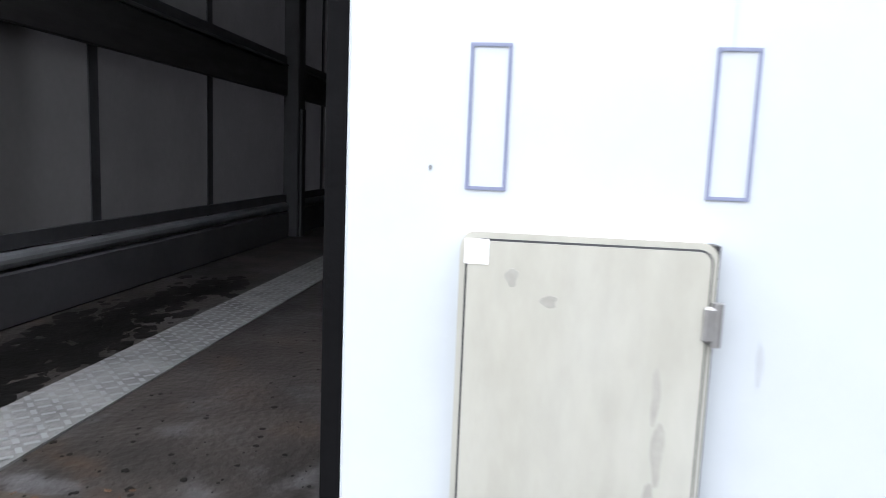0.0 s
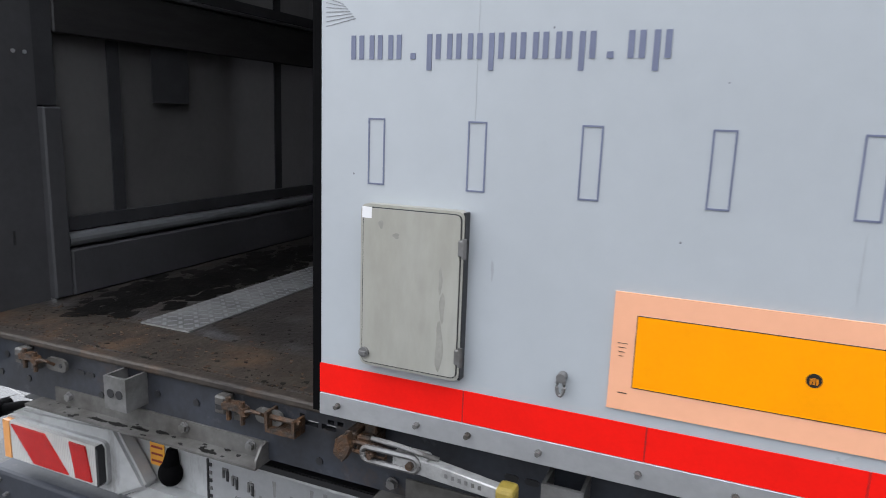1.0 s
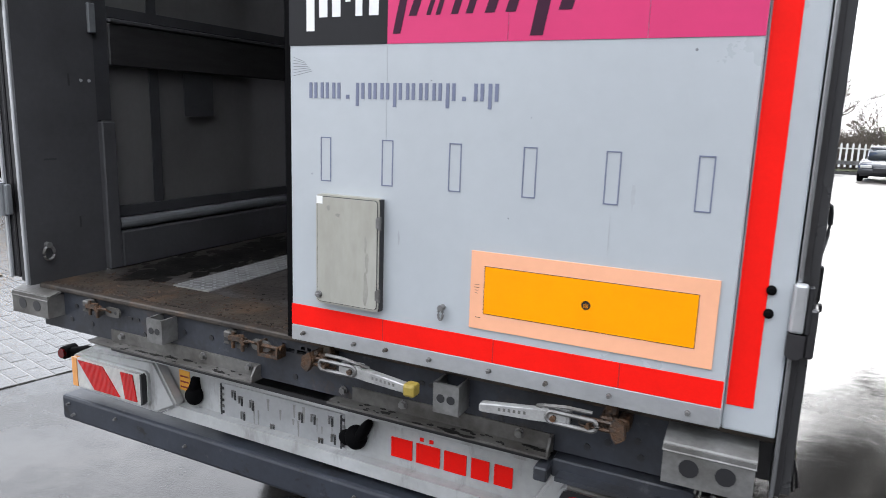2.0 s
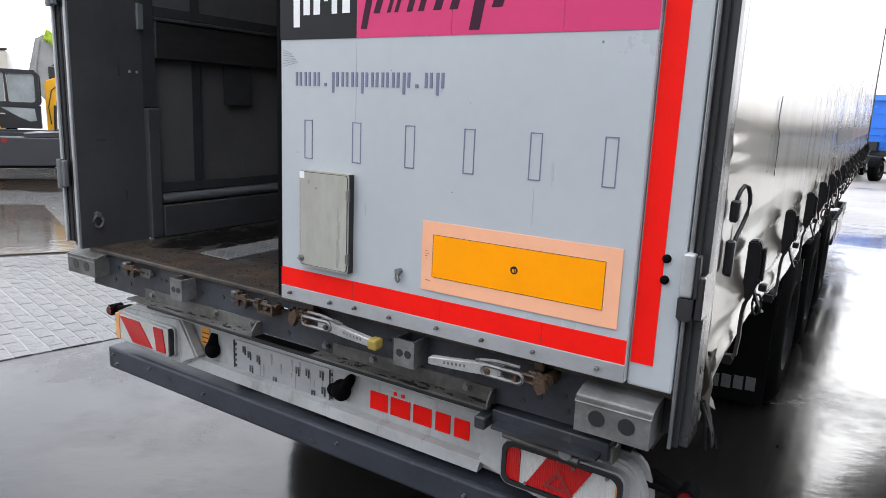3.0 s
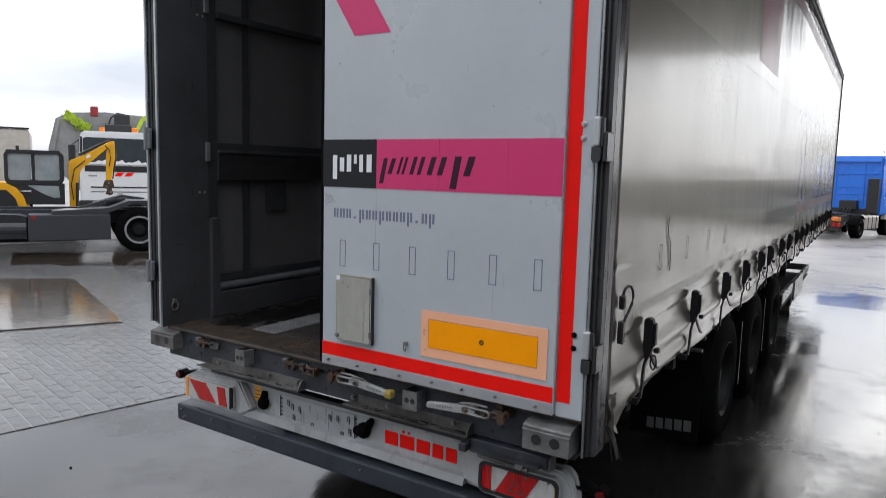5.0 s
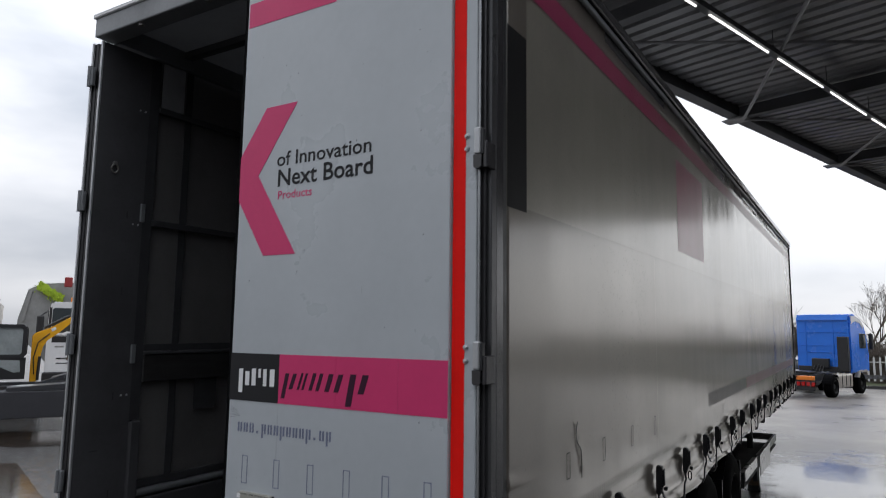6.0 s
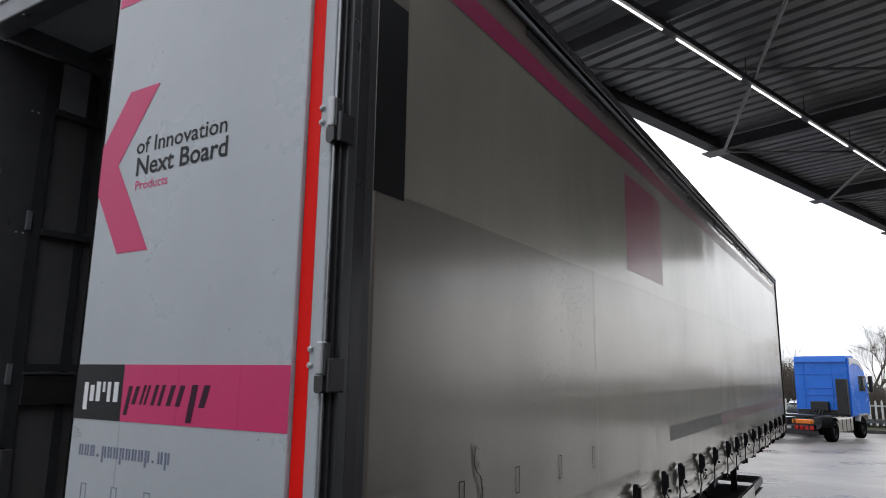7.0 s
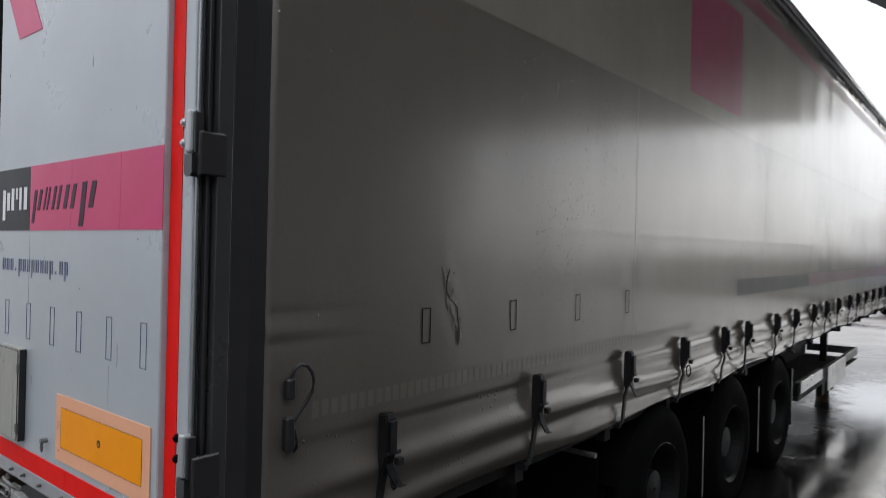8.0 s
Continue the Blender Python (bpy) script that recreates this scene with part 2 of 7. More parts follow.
M_RUST = material("rusty_steel", (0.060, 0.050, 0.042), 0.55, 0.3, 0.6, 45, 160, 0.4, tint=(0.15, 0.068, 0.026))
M_OIL = material("black_oily_stain", (0.007, 0.0065, 0.006), 0.5, 0, 0.4, 9, 60, 0.15, spec=0.18)
M_WALL = material("dark_shade_wall_panel", (0.21, 0.21, 0.215), 0.6, 0, 0.25, 0.8, 20, 0.03)
M_CAST = material("cast_aluminium_handle", (0.50, 0.50, 0.49), 0.5, 0.45, 0.35, 20, 120, 0.08)
M_YELLOW_CAP = material("yellow_plastic_cap", (0.42, 0.31, 0.06), 0.5, 0, 0.35, 20, 90, 0.03)
M_COVER = material("light_grey_plastic_cover", (0.50, 0.51, 0.51), 0.42, 0, 0.28, 3.2, 40, 0.03, tint=(0.33, 0.33, 0.32))
rusted(M_COVER, (0.21, 0.205, 0.195), 9.0, 0.55, 0.68, 0.7, (1.6, 1, 0.5))
M_BUMPER = material("dark_blue_grey_bumper", (0.042, 0.048, 0.062), 0.45, 0, 0.4, 4, 60, 0.05, tint=(0.026, 0.029, 0.037), spec=0.35)
rusted(M_BUMPER, (0.014, 0.013, 0.013), 8.0, 0.58, 0.64, 0.9, (0.7, 1, 1))
rusted(M_BUMPER, (0.09, 0.088, 0.085), 21.0, 0.63, 0.70, 0.7)
M_RED = material("red_reflective_tape", (0.88, 0.010, 0.006), 0.5, 0, 0.12, 6, 200, 0.02, spec=0.12)
M_MAGENTA = material("magenta_print", (0.62, 0.035, 0.15), 0.4, 0, 0.1, 2, 40, 0.01, spec=0.3)
M_BLACKPRINT = material("charcoal_print", (0.02, 0.02, 0.022), 0.42, 0, 0.15, 3, 50, 0.01, spec=0.15)
M_WHITE = material("white_print", (0.78, 0.78, 0.78), 0.45, 0, 0.08, 4, 50, 0.01)
M_BLUEGREY = material("faded_blue_grey_print", (0.16, 0.18, 0.27), 0.5, 0, 0.2, 6, 60, 0.01)
M_DARKPRINT = material("dark_plum_print", (0.045, 0.012, 0.03), 0.45, 0, 0.1, 4, 50, 0.01, spec=0.15)
M_PEACH = material("pale_orange_reflector_border", (0.86, 0.43, 0.26), 0.5, 0, 0.08, 4, 60, 0.01, spec=0.2)
M_AMBER = material("yellow_reflector_sheet", (1.0, 0.34, 0.0), 0.4, 0, 0.08, 5, 150, 0.02, spec=0.15)
M_HATCH = material("stained_stainless_steel", (0.50, 0.50, 0.45), 0.45, 0.35, 0.22, 5, 60, 0.03, stretch=(1, 1, 0.35), tint=(0.36, 0.35, 0.30))


def wet_tarpaulin(name, color, spots=0.3, rough=0.36, film=0.88, spec=1.0):
    """Rain-wet coated cloth: a satin base, a thin film of water, drops and run-off streaks."""
    m = material(name, color, rough, 0, spots, 0.9, 70, 0.02, spec=spec, rough_var=0.08)
    n, l = m.node_tree.nodes, m.node_tree.links
    b = n["Principled BSDF"]
    b.inputs["Coat Weight"].default_value = film
    b.inputs["Coat Roughness"].default_value = 0.16
    b.inputs["Coat Tint"].default_value = (1.0, 0.965, 0.89, 1)
    b.inputs["Specular Tint"].default_value = (1.0, 0.975, 0.92, 1)
    co = n.new("ShaderNodeTexCoord")
    vo = n.new("ShaderNodeTexVoronoi")
    vo.inputs["Scale"].default_value = 58.0
    l.new(co.outputs["Object"], vo.inputs["Vector"])
    # only some cells carry a drop, and they gather in patches
    sep = n.new("ShaderNodeSeparateColor")
    l.new(vo.outputs["Color"], sep.inputs["Color"])
    pat = n.new("ShaderNodeTexNoise")
    pat.inputs["Scale"].default_value, pat.inputs["Detail"].default_value = 2.2, 4
    l.new(co.outputs["Object"], pat.inputs["Vector"])
    cut = n.new("ShaderNodeMath")
    cut.operation = "MULTIPLY"
    l.new(sep.outputs["Red"], cut.inputs[0])
    l.new(pat.outputs["Fac"], cut.inputs[1])
    size = n.new("ShaderNodeMapRange")
    size.inputs["From Min"].default_value, size.inputs["From Max"].default_value = 0.27, 0.52
    size.inputs["To Min"].default_value, size.inputs["To Max"].default_value = 0.0, 0.34
    l.new(cut.outputs["Value"], size.inputs["Value"])
    dist = n.new("ShaderNodeMath")
    dist.operation = "SUBTRACT"
    l.new(size.outputs["Result"], dist.inputs[0])
    l.new(vo.outputs["Distance"], dist.inputs[1])
    drop = n.new("ShaderNodeMapRange")
    drop.inputs["From Min"].default_value, drop.inputs["From Max"].default_value = 0.0, 0.10
    l.new(dist.outputs["Value"], drop.inputs["Value"])
    bump = [k for k in n if k.type == "BUMP"][0]
    b2 = n.new("ShaderNodeBump")
    b2.inputs["Strength"].default_value, b2.inputs["Distance"].default_value = 0.8, 0.003
    l.new(drop.outputs["Result"], b2.inputs["Height"])
    # slack cloth: faint broad waves
    wm = n.new("ShaderNodeMapping")
    wm.inputs["Scale"].default_value = (1, 2.6, 0.9)
    wave = n.new("ShaderNodeTexNoise")
    wave.inputs["Scale"].default_value, wave.inputs["Detail"].default_value = 0.8, 1
    l.new(co.outputs["Object"], wm.inputs["Vector"])
    l.new(wm.outputs["Vector"], wave.inputs["Vector"])
    b3 = n.new("ShaderNodeBump")
    b3.inputs["Strength"].default_value, b3.inputs["Distance"].default_value = 0.5, 0.010
    l.new(wave.outputs["Fac"], b3.inputs["Height"])
    l.new(bump.outputs["Normal"], b3.inputs["Normal"])
    l.new(b3.outputs["Normal"], b2.inputs["Normal"])
    l.new(b2.outputs["Normal"], b.inputs["Normal"])
    l.new(b2.outputs["Normal"], b.inputs["Coat Normal"])
    # run-off streaks
    mp = n.new("ShaderNodeMapping")
    mp.inputs["Scale"].default_value = (1, 7, 0.4)
    st = n.new("ShaderNodeTexNoise")
    st.inputs["Scale"].default_value, st.inputs["Detail"].default_value = 1.0, 5
    l.new(co.outputs["Object"], mp.inputs["Vector"])
    l.new(mp.outputs["Vector"], st.inputs["Vector"])
    sr = n.new("ShaderNodeMapRange")
    sr.inputs["From Min"].default_value, sr.inputs["From Max"].default_value = 0.3, 0.7
    sr.inputs["To Min"].default_value, sr.inputs["To Max"].default_value = 0.10, 0.20
    l.new(st.outputs["Fac"], sr.inputs["Value"])
    l.new(sr.outputs["Result"], b.inputs["Coat Roughness"])
    hs = [k for k in n if k.type == "HUE_SAT"][0]
    sv = n.new("ShaderNodeMapRange")
    sv.inputs["From Min"].default_value, sv.inputs["From Max"].default_value = 0.35, 0.65
    sv.inputs["To Min"].default_value, sv.inputs["To Max"].default_value = 0.95, 1.04
    l.new(st.outputs["Fac"], sv.inputs["Value"])
    dk = n.new("ShaderNodeMath")
    dk.operation = "MULTIPLY_ADD"
    dk.inputs[1].default_value = -0.45
    l.new(drop.outputs["Result"], dk.inputs[0])
    l.new(sv.outputs["Result"], dk.inputs[2])
    l.new(dk.outputs["Value"], hs.inputs["Value"])
    return m


M_CURTAIN = wet_tarpaulin("silver_grey_tarpaulin", (0.107, 0.096, 0.089))
M_CURTAIN_LIGHT = wet_tarpaulin("lighter_printed_tarpaulin", (0.20, 0.192, 0.175))
M_CURTAIN_PAD = wet_tarpaulin("welded_tarpaulin_pad", (0.145, 0.138, 0.127))
M_CURTAIN_MAG = wet_tarpaulin("dark_magenta_tarpaulin_print", (0.24, 0.02, 0.075), 0.15, 0.36, 0.28, 0.6)
M_CURTAIN_BLK = wet_tarpaulin("black_tarpaulin_print", (0.006, 0.006, 0.0065), 0.15, 0.5, 0.0, 0.12)
M_CURTAIN_DK = wet_tarpaulin("dark_grey_tarpaulin_print", (0.05, 0.047, 0.045), 0.15, 0.42, 0.12, 0.35)
M_BLACK = material("black_plastic", (0.018, 0.018, 0.02), 0.42, 0, 0.2, 10, 90, 0.04)
M_RUBBER = material("black_rubber", (0.006, 0.006, 0.0065), 0.7, 0, 0.35, 6, 80, 0.1, spec=0.02)
M_SEAL = material("dark_grey_sealing_profile", (0.062, 0.062, 0.064), 0.3, 0.3, 0.25, 5, 80, 0.03)
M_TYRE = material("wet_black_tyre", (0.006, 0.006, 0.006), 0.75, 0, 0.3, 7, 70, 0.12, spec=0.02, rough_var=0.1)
M_PLATE = material("pale_galvanised_plate", (0.52, 0.51, 0.49), 0.3, 0.6, 0.4, 7, 60, 0.08, tint=(0.36, 0.35, 0.33))
M_RIM = material("near_black_wheel_steel", (0.012, 0.012, 0.012), 0.6, 0.1, 0.4, 8, 60, 0.08, spec=0.25)
M_LENS_RED = material("red_lamp_lens", (0.50, 0.006, 0.006), 0.16, 0, 0.1, 20, 150, 0.03)
M_LENS_WHITE = material("clear_ribbed_lamp_lens", (0.60, 0.595, 0.57), 0.18, 0, 0.15, 20, 150, 0.05)
M_LENS_AMBER = material("amber_lamp_lens", (0.75, 0.33, 0.10), 0.18, 0, 0.1, 20, 150, 0.03)
for _m in (M_LENS_WHITE, M_LENS_RED):
    # moulded ribs of the lens
    _n, _l = _m.node_tree.nodes, _m.node_tree.links
    _w, _c = _n.new("ShaderNodeTexWave"), _n.new("ShaderNodeTexCoord")
    _w.inputs["Scale"].default_value = 45.0
    _bp = [k for k in _n if k.type == "BUMP"][0]
    _bp.inputs["Strength"].default_value = 0.35
    _l.new(_c.outputs["Object"], _w.inputs["Vector"])
    _l.new(_w.outputs["Fac"], _bp.inputs["Height"])
M_STAIN = material("thin_dirt_streak", (0.41, 0.405, 0.36), 0.48, 0.3, 0.3, 20, 120, 0.03)
M_STICKER = material("orange_warning_label", (0.80, 0.38, 0.04), 0.45, 0, 0.12, 30, 120, 0.01)
M_CANOPY = material("grey_trapezoidal_sheet", (0.30, 0.295, 0.30), 0.42, 0.3, 0.3, 1, 20, 0.02)
M_CANOPY_STEEL = material("dark_grey_beam_paint", (0.07, 0.07, 0.075), 0.5, 0, 0.2, 2, 30, 0.03)
M_TUBE = glow("white_light_tube", (1.0, 0.98, 0.95), 6.0)
M_BLUE = material("glossy_blue_lorry_paint", (0.02, 0.19, 0.80), 0.25, 0, 0.12, 1.5, 30, 0.01)
M_YELLOW = material("yellow_digger_paint", (0.85, 0.41, 0.008), 0.35, 0, 0.15, 3, 40, 0.02)
M_LORRY_WHITE = material("white_lorry_paint", (0.72, 0.72, 0.72), 0.3, 0, 0.1, 2, 30, 0.01)
M_TRACTOR = material("anthracite_lorry_paint", (0.05, 0.05, 0.056), 0.35, 0, 0.2, 2, 30, 0.02)
M_WINDOW = material("dark_vehicle_glass", (0.05, 0.06, 0.065), 0.06, 0, 0.2, 2, 20, 0.0)
# pale base colour puts the reflected sky into the cab glass
M_WINDOW_PALE = material("cab_glass_with_sky_tone", (0.35, 0.38, 0.38), 0.08, 0, 0.3, 2, 20, 0.0)
M_TIPPER = material("grey_tipper_body", (0.34, 0.34, 0.33), 0.5, 0.2, 0.3, 2, 30, 0.04)
M_LIME = material("lime_green_net", (0.45, 0.62, 0.03), 0.6, 0, 0.3, 8, 60, 0.1)
M_ORANGE = material("orange_beacon", (0.80, 0.22, 0.02), 0.3, 0, 0.1, 8, 60, 0.02)
M_DARKRED = material("dark_red_plastic", (0.25, 0.02, 0.02), 0.4, 0, 0.1, 8, 60, 0.02)
M_FENCE = material("white_fence_paint", (0.70, 0.70, 0.68), 0.5, 0, 0.15, 3, 40, 0.02)
M_GRASS = material("winter_grass", (0.07, 0.085, 0.03), 0.8, 0, 0.4, 4, 40, 0.3)
M_BARK = material("bare_winter_twigs", (0.085, 0.07, 0.055), 0.8, 0, 0.3, 8, 60, 0.2)
M_HEDGE = material("dark_winter_shrub", (0.095, 0.075, 0.055), 0.85, 0, 0.4, 3, 30, 0.3)
M_MARK = material("dull_pale_moulded_mark", (0.10, 0.10, 0.10), 0.6, 0, 0.3, 12, 90, 0.05)
M_FLAKE = material("orange_rust_spot", (0.11, 0.06, 0.03), 0.7, 0, 0.5, 30, 120, 0.2, tint=(0.06, 0.038, 0.025))
M_STREAK = material("grey_dirt_film", (0.36, 0.36, 0.35), 0.5, 0, 0.4, 30, 90, 0.03, tint=(0.26, 0.255, 0.245))
M_TWIG = material("grey_brown_twigs", (0.17, 0.14, 0.115), 0.85, 0, 0.3, 3, 30, 0.2)
M_EVERGREEN = material("dull_green_bush", (0.085, 0.105, 0.05), 0.85, 0, 0.4, 3, 30, 0.3)
M_DIM_RED = material("dark_red_small_lens", (0.10, 0.003, 0.004), 0.15, 0, 0.1, 20, 150, 0.02)
M_BUCKLE = material("black_moulded_nylon", (0.010, 0.010, 0.011), 0.5, 0, 0.3, 12, 90, 0.05, spec=0.35)
M_CREAM = material("cream_fuel_tank", (0.62, 0.57, 0.50), 0.35, 0.3, 0.2, 5, 60, 0.02)
M_CAR = material("black_car_paint", (0.03, 0.033, 0.038), 0.18, 0, 0.1, 2, 30, 0.0)
M_CAR_WHITE = material("white_car_paint", (0.65, 0.65, 0.66), 0.22, 0, 0.1, 2, 30, 0.0)


# ---- building helpers ----
def box(bm, x0, x1, y0, y1, z0, z1, m=None, bev=0.0, seg=1):
    mat = Matrix.LocRotScale(((x0 + x1) / 2, (y0 + y1) / 2, (z0 + z1) / 2), None, (abs(x1 - x0), abs(y1 - y0), abs(z1 - z0)))
    r = bmesh.ops.create_cube(bm, size=1.0, matrix=mat)
    vs = r["verts"]
    if bev:
        es = list({e for v in vs for e in v.link_edges})
        out = bmesh.ops.bevel(bm, geom=es, offset=bev, segments=seg, affect="EDGES", profile=0.5)
        vs = list({v for f in out["faces"] for v in f.verts} | {v for v in vs if v.is_valid})
    if m is not None:
        bmesh.ops.transform(bm, matrix=m, verts=vs)
    return vs


def rod(bm, a, b, r, seg=12, r2=None):
    a, b = Vector(a), Vector(b)
    d = b - a
    m = Matrix.Translation((a + b) / 2) @ d.to_track_quat("Z", "Y").to_matrix().to_4x4()
    out = bmesh.ops.create_cone(bm, cap_ends=True, segments=seg, radius1=r, radius2=r if r2 is None else r2, depth=d.length, matrix=m)
    return out["verts"]


def tube(bm, pts, r, seg=8):
    """A bent tube through points."""
    pts = [Vector(p) for p in pts]
    rings = []
    for i, p in enumerate(pts):
        d = (pts[min(i + 1, len(pts) - 1)] - pts[max(i - 1, 0)]).normalized()
        q = d.to_track_quat("Z", "Y")
        rings.append([bm.verts.new(p + q @ Vector((r * math.cos(2 * math.pi * k / seg), r * math.sin(2 * math.pi * k / seg), 0))) for k in range(seg)])
    for a, b in zip(rings, rings[1:]):
        for k in range(seg):
            bm.faces.new((a[k], a[(k + 1) % seg], b[(k + 1) % seg], b[k]))
    bm.faces.new(list(reversed(rings[0])))
    bm.faces.new(rings[-1])


def ribbon(bm, pts, width, thick, across=(0, 1, 0)):
    """A flat strap through points."""
    pts, ac = [Vector(p) for p in pts], Vector(across).normalized()
    rings = []
    for i, p in enumerate(pts):
        d = (pts[min(i + 1, len(pts) - 1)] - pts[max(i - 1, 0)]).normalized()
        nrm = d.cross(ac).normalized()
        rings.append([bm.verts.new(p + ac * (s * width / 2) + nrm * (t * thick / 2)) for s, t in ((-1, -1), (1, -1), (1, 1), (-1, 1))])
    for a, b in zip(rings, rings[1:]):
        for k in range(4):
            bm.faces.new((a[k], a[(k + 1) % 4], b[(k + 1) % 4], b[k]))
    bm.faces.new(list(reversed(rings[0])))
    bm.faces.new(rings[-1])


def prism(bm, outline, axis, d0, d1):
    """A closed outline of (u, v) drawn out along an axis: 'y' takes (x, z), 'x' takes (y, z), 'z' takes (x, y)."""
    def at(u, v, d):
        return {"y": (u, d, v), "x": (d, u, v), "z": (u, v, d)}[axis]
    a = [bm.verts.new(at(u, v, d0)) for u, v in outline]
    b = [bm.verts.new(at(u, v, d1)) for u, v in outline]
    n = len(a)
    bm.faces.new(a)
    bm.faces.new(list(reversed(b)))
    for k in range(n):
        bm.faces.new((a[k], b[k], b[(k + 1) % n], a[(k + 1) % n]))


def rounded(x0, x1, z0, z1, r, seg=4):
    pts = []
    for cx, cz, a0 in ((x1 - r, z1 - r, 0), (x0 + r, z1 - r, 90), (x0 + r, z0 + r, 180), (x1 - r, z0 + r, 270)):
        for k in range(seg + 1):
            a = radians(a0 + 90 * k / seg)
            pts.append((cx + r * math.cos(a), cz + r * math.sin(a)))
    return pts


def frame_outline(bm, x0, x1, z0, z1, w, y0, y1):
    box(bm, x0, x1, y0, y1, z1 - w, z1)
    box(bm, x0, x1, y0, y1, z0, z0 + w)
    box(bm, x0, x0 + w, y0, y1, z0 + w, z1 - w)
    box(bm, x1 - w, x1, y0, y1, z0 + w, z1 - w)


def ring(bm, outer, inner, y0, y1):
    """A flat ring between two outlines of (x, z), thick along y."""
    n = len(outer)
    loops = [[bm.verts.new((u, y, v)) for u, v in o] for o, y in ((outer, y0), (inner, y0), (inner, y1), (outer, y1))]
    for a, b in ((0, 1), (1, 2), (2, 3), (3, 0)):
        for k in range(n):
            bm.faces.new((loops[a][k], loops[a][(k + 1) % n], loops[b][(k + 1) % n], loops[b][k]))


def finish(name, bm, mat, smooth=False):
    bmesh.ops.recalc_face_normals(bm, faces=bm.faces)
    me = bpy.data.meshes.new(name)
    bm.to_mesh(me)
    bm.free()
    me.materials.append(mat)
    if smooth:
        for p in me.polygons:
            p.use_smooth = True
    return me


def part(name, bm, mat, parent, label="", smooth=False):
    ob = new(name, finish(name, bm, mat, smooth))
    ob.parent = parent
    return tagged(ob, label)


def thing(name, label, category, group="", kind="", at=None):
    ob = new(name)
    if at is not None:
        ob.matrix_basis = at
    return tagged(ob, label, category, group, kind)


def single(name, bm, mat, label, category, group="", kind="", smooth=False):
    return tagged(new(name, finish(name, bm, mat, smooth)), label, category, group, kind)


def setting(name, bm, mat, label, category="", smooth=False):
    return tagged(new(name, finish(name, bm, mat, smooth)), label, category or name, "", "structure")


def B():
    return bmesh.new()


# the trailer stands on a datum 12 cm under its drawing's zero and its nose is a little high
DATUM, RISE = -0.12, 0.008


def tp(name, bm, mat, parent, label="", smooth=False):
    for v in bm.verts:
        v.co.z += DATUM + RISE * max(0.0, v.co.y)
    return part(name, bm, mat, parent, label, smooth)


def lettering(words, x, z, height, width, y, mat, parent, name="lettering", weight=0.0):
    cu = bpy.data.curves.new("tmp", "FONT")
    cu.body = words
    cu.size = 1.0
    cu.extrude = 0.0
    cu.offset = weight
    cu.resolution_u = 3
    ob = new("tmp", cu)
    dg = bpy.context.evaluated_depsgraph_get()
    me = bpy.data.meshes.new_from_object(ob.evaluated_get(dg))
    bpy.data.objects.remove(ob)
    xs = [v.co.x for v in me.vertices]
    zs = [v.co.y for v in me.vertices]
    sx = width / (max(xs) - min(xs))
    sz = height / (max(zs) - min(zs))
    x_min, z_min = min(xs), min(zs)
    for v in me.vertices:
        v.co = Vector((x + (v.co.x - x_min) * sx, y, z + (v.co.y - z_min) * sz + DATUM))
    me.materials.clear()
    me.materials.append(mat)
    me.name = name
    ob = new(name, me)
    ob.parent = parent
    return ob


# ---- the yard ----
def fall(y):
    """The yard is level round the trailer and drains away gently ahead of it."""
    return -0.012 * min(60.0, max(0.0, y - 10.0))


bm = B()
lines = [-400, -200, -100, -50, -20, 0] + [10 + 4 * k for k in range(16)] + [100, 200, 400]
rows = [[bm.verts.new((x, y, fall(y))) for x in (-400, -100, -40, -15, 0, 15, 40, 100, 400)] for y in lines]
for p, q in zip(rows, rows[1:]):
    for k in range(len(p) - 1):
        bm.faces.new((p[k], p[k + 1], q[k + 1], q[k]))
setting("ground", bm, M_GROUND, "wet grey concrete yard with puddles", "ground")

# ---- canopy over the yard, beside and above the trailer ----
CAN = pose(0.54, 11.75, 0, 0, 0, -17.4)          # along its edge: local y, inward: local x


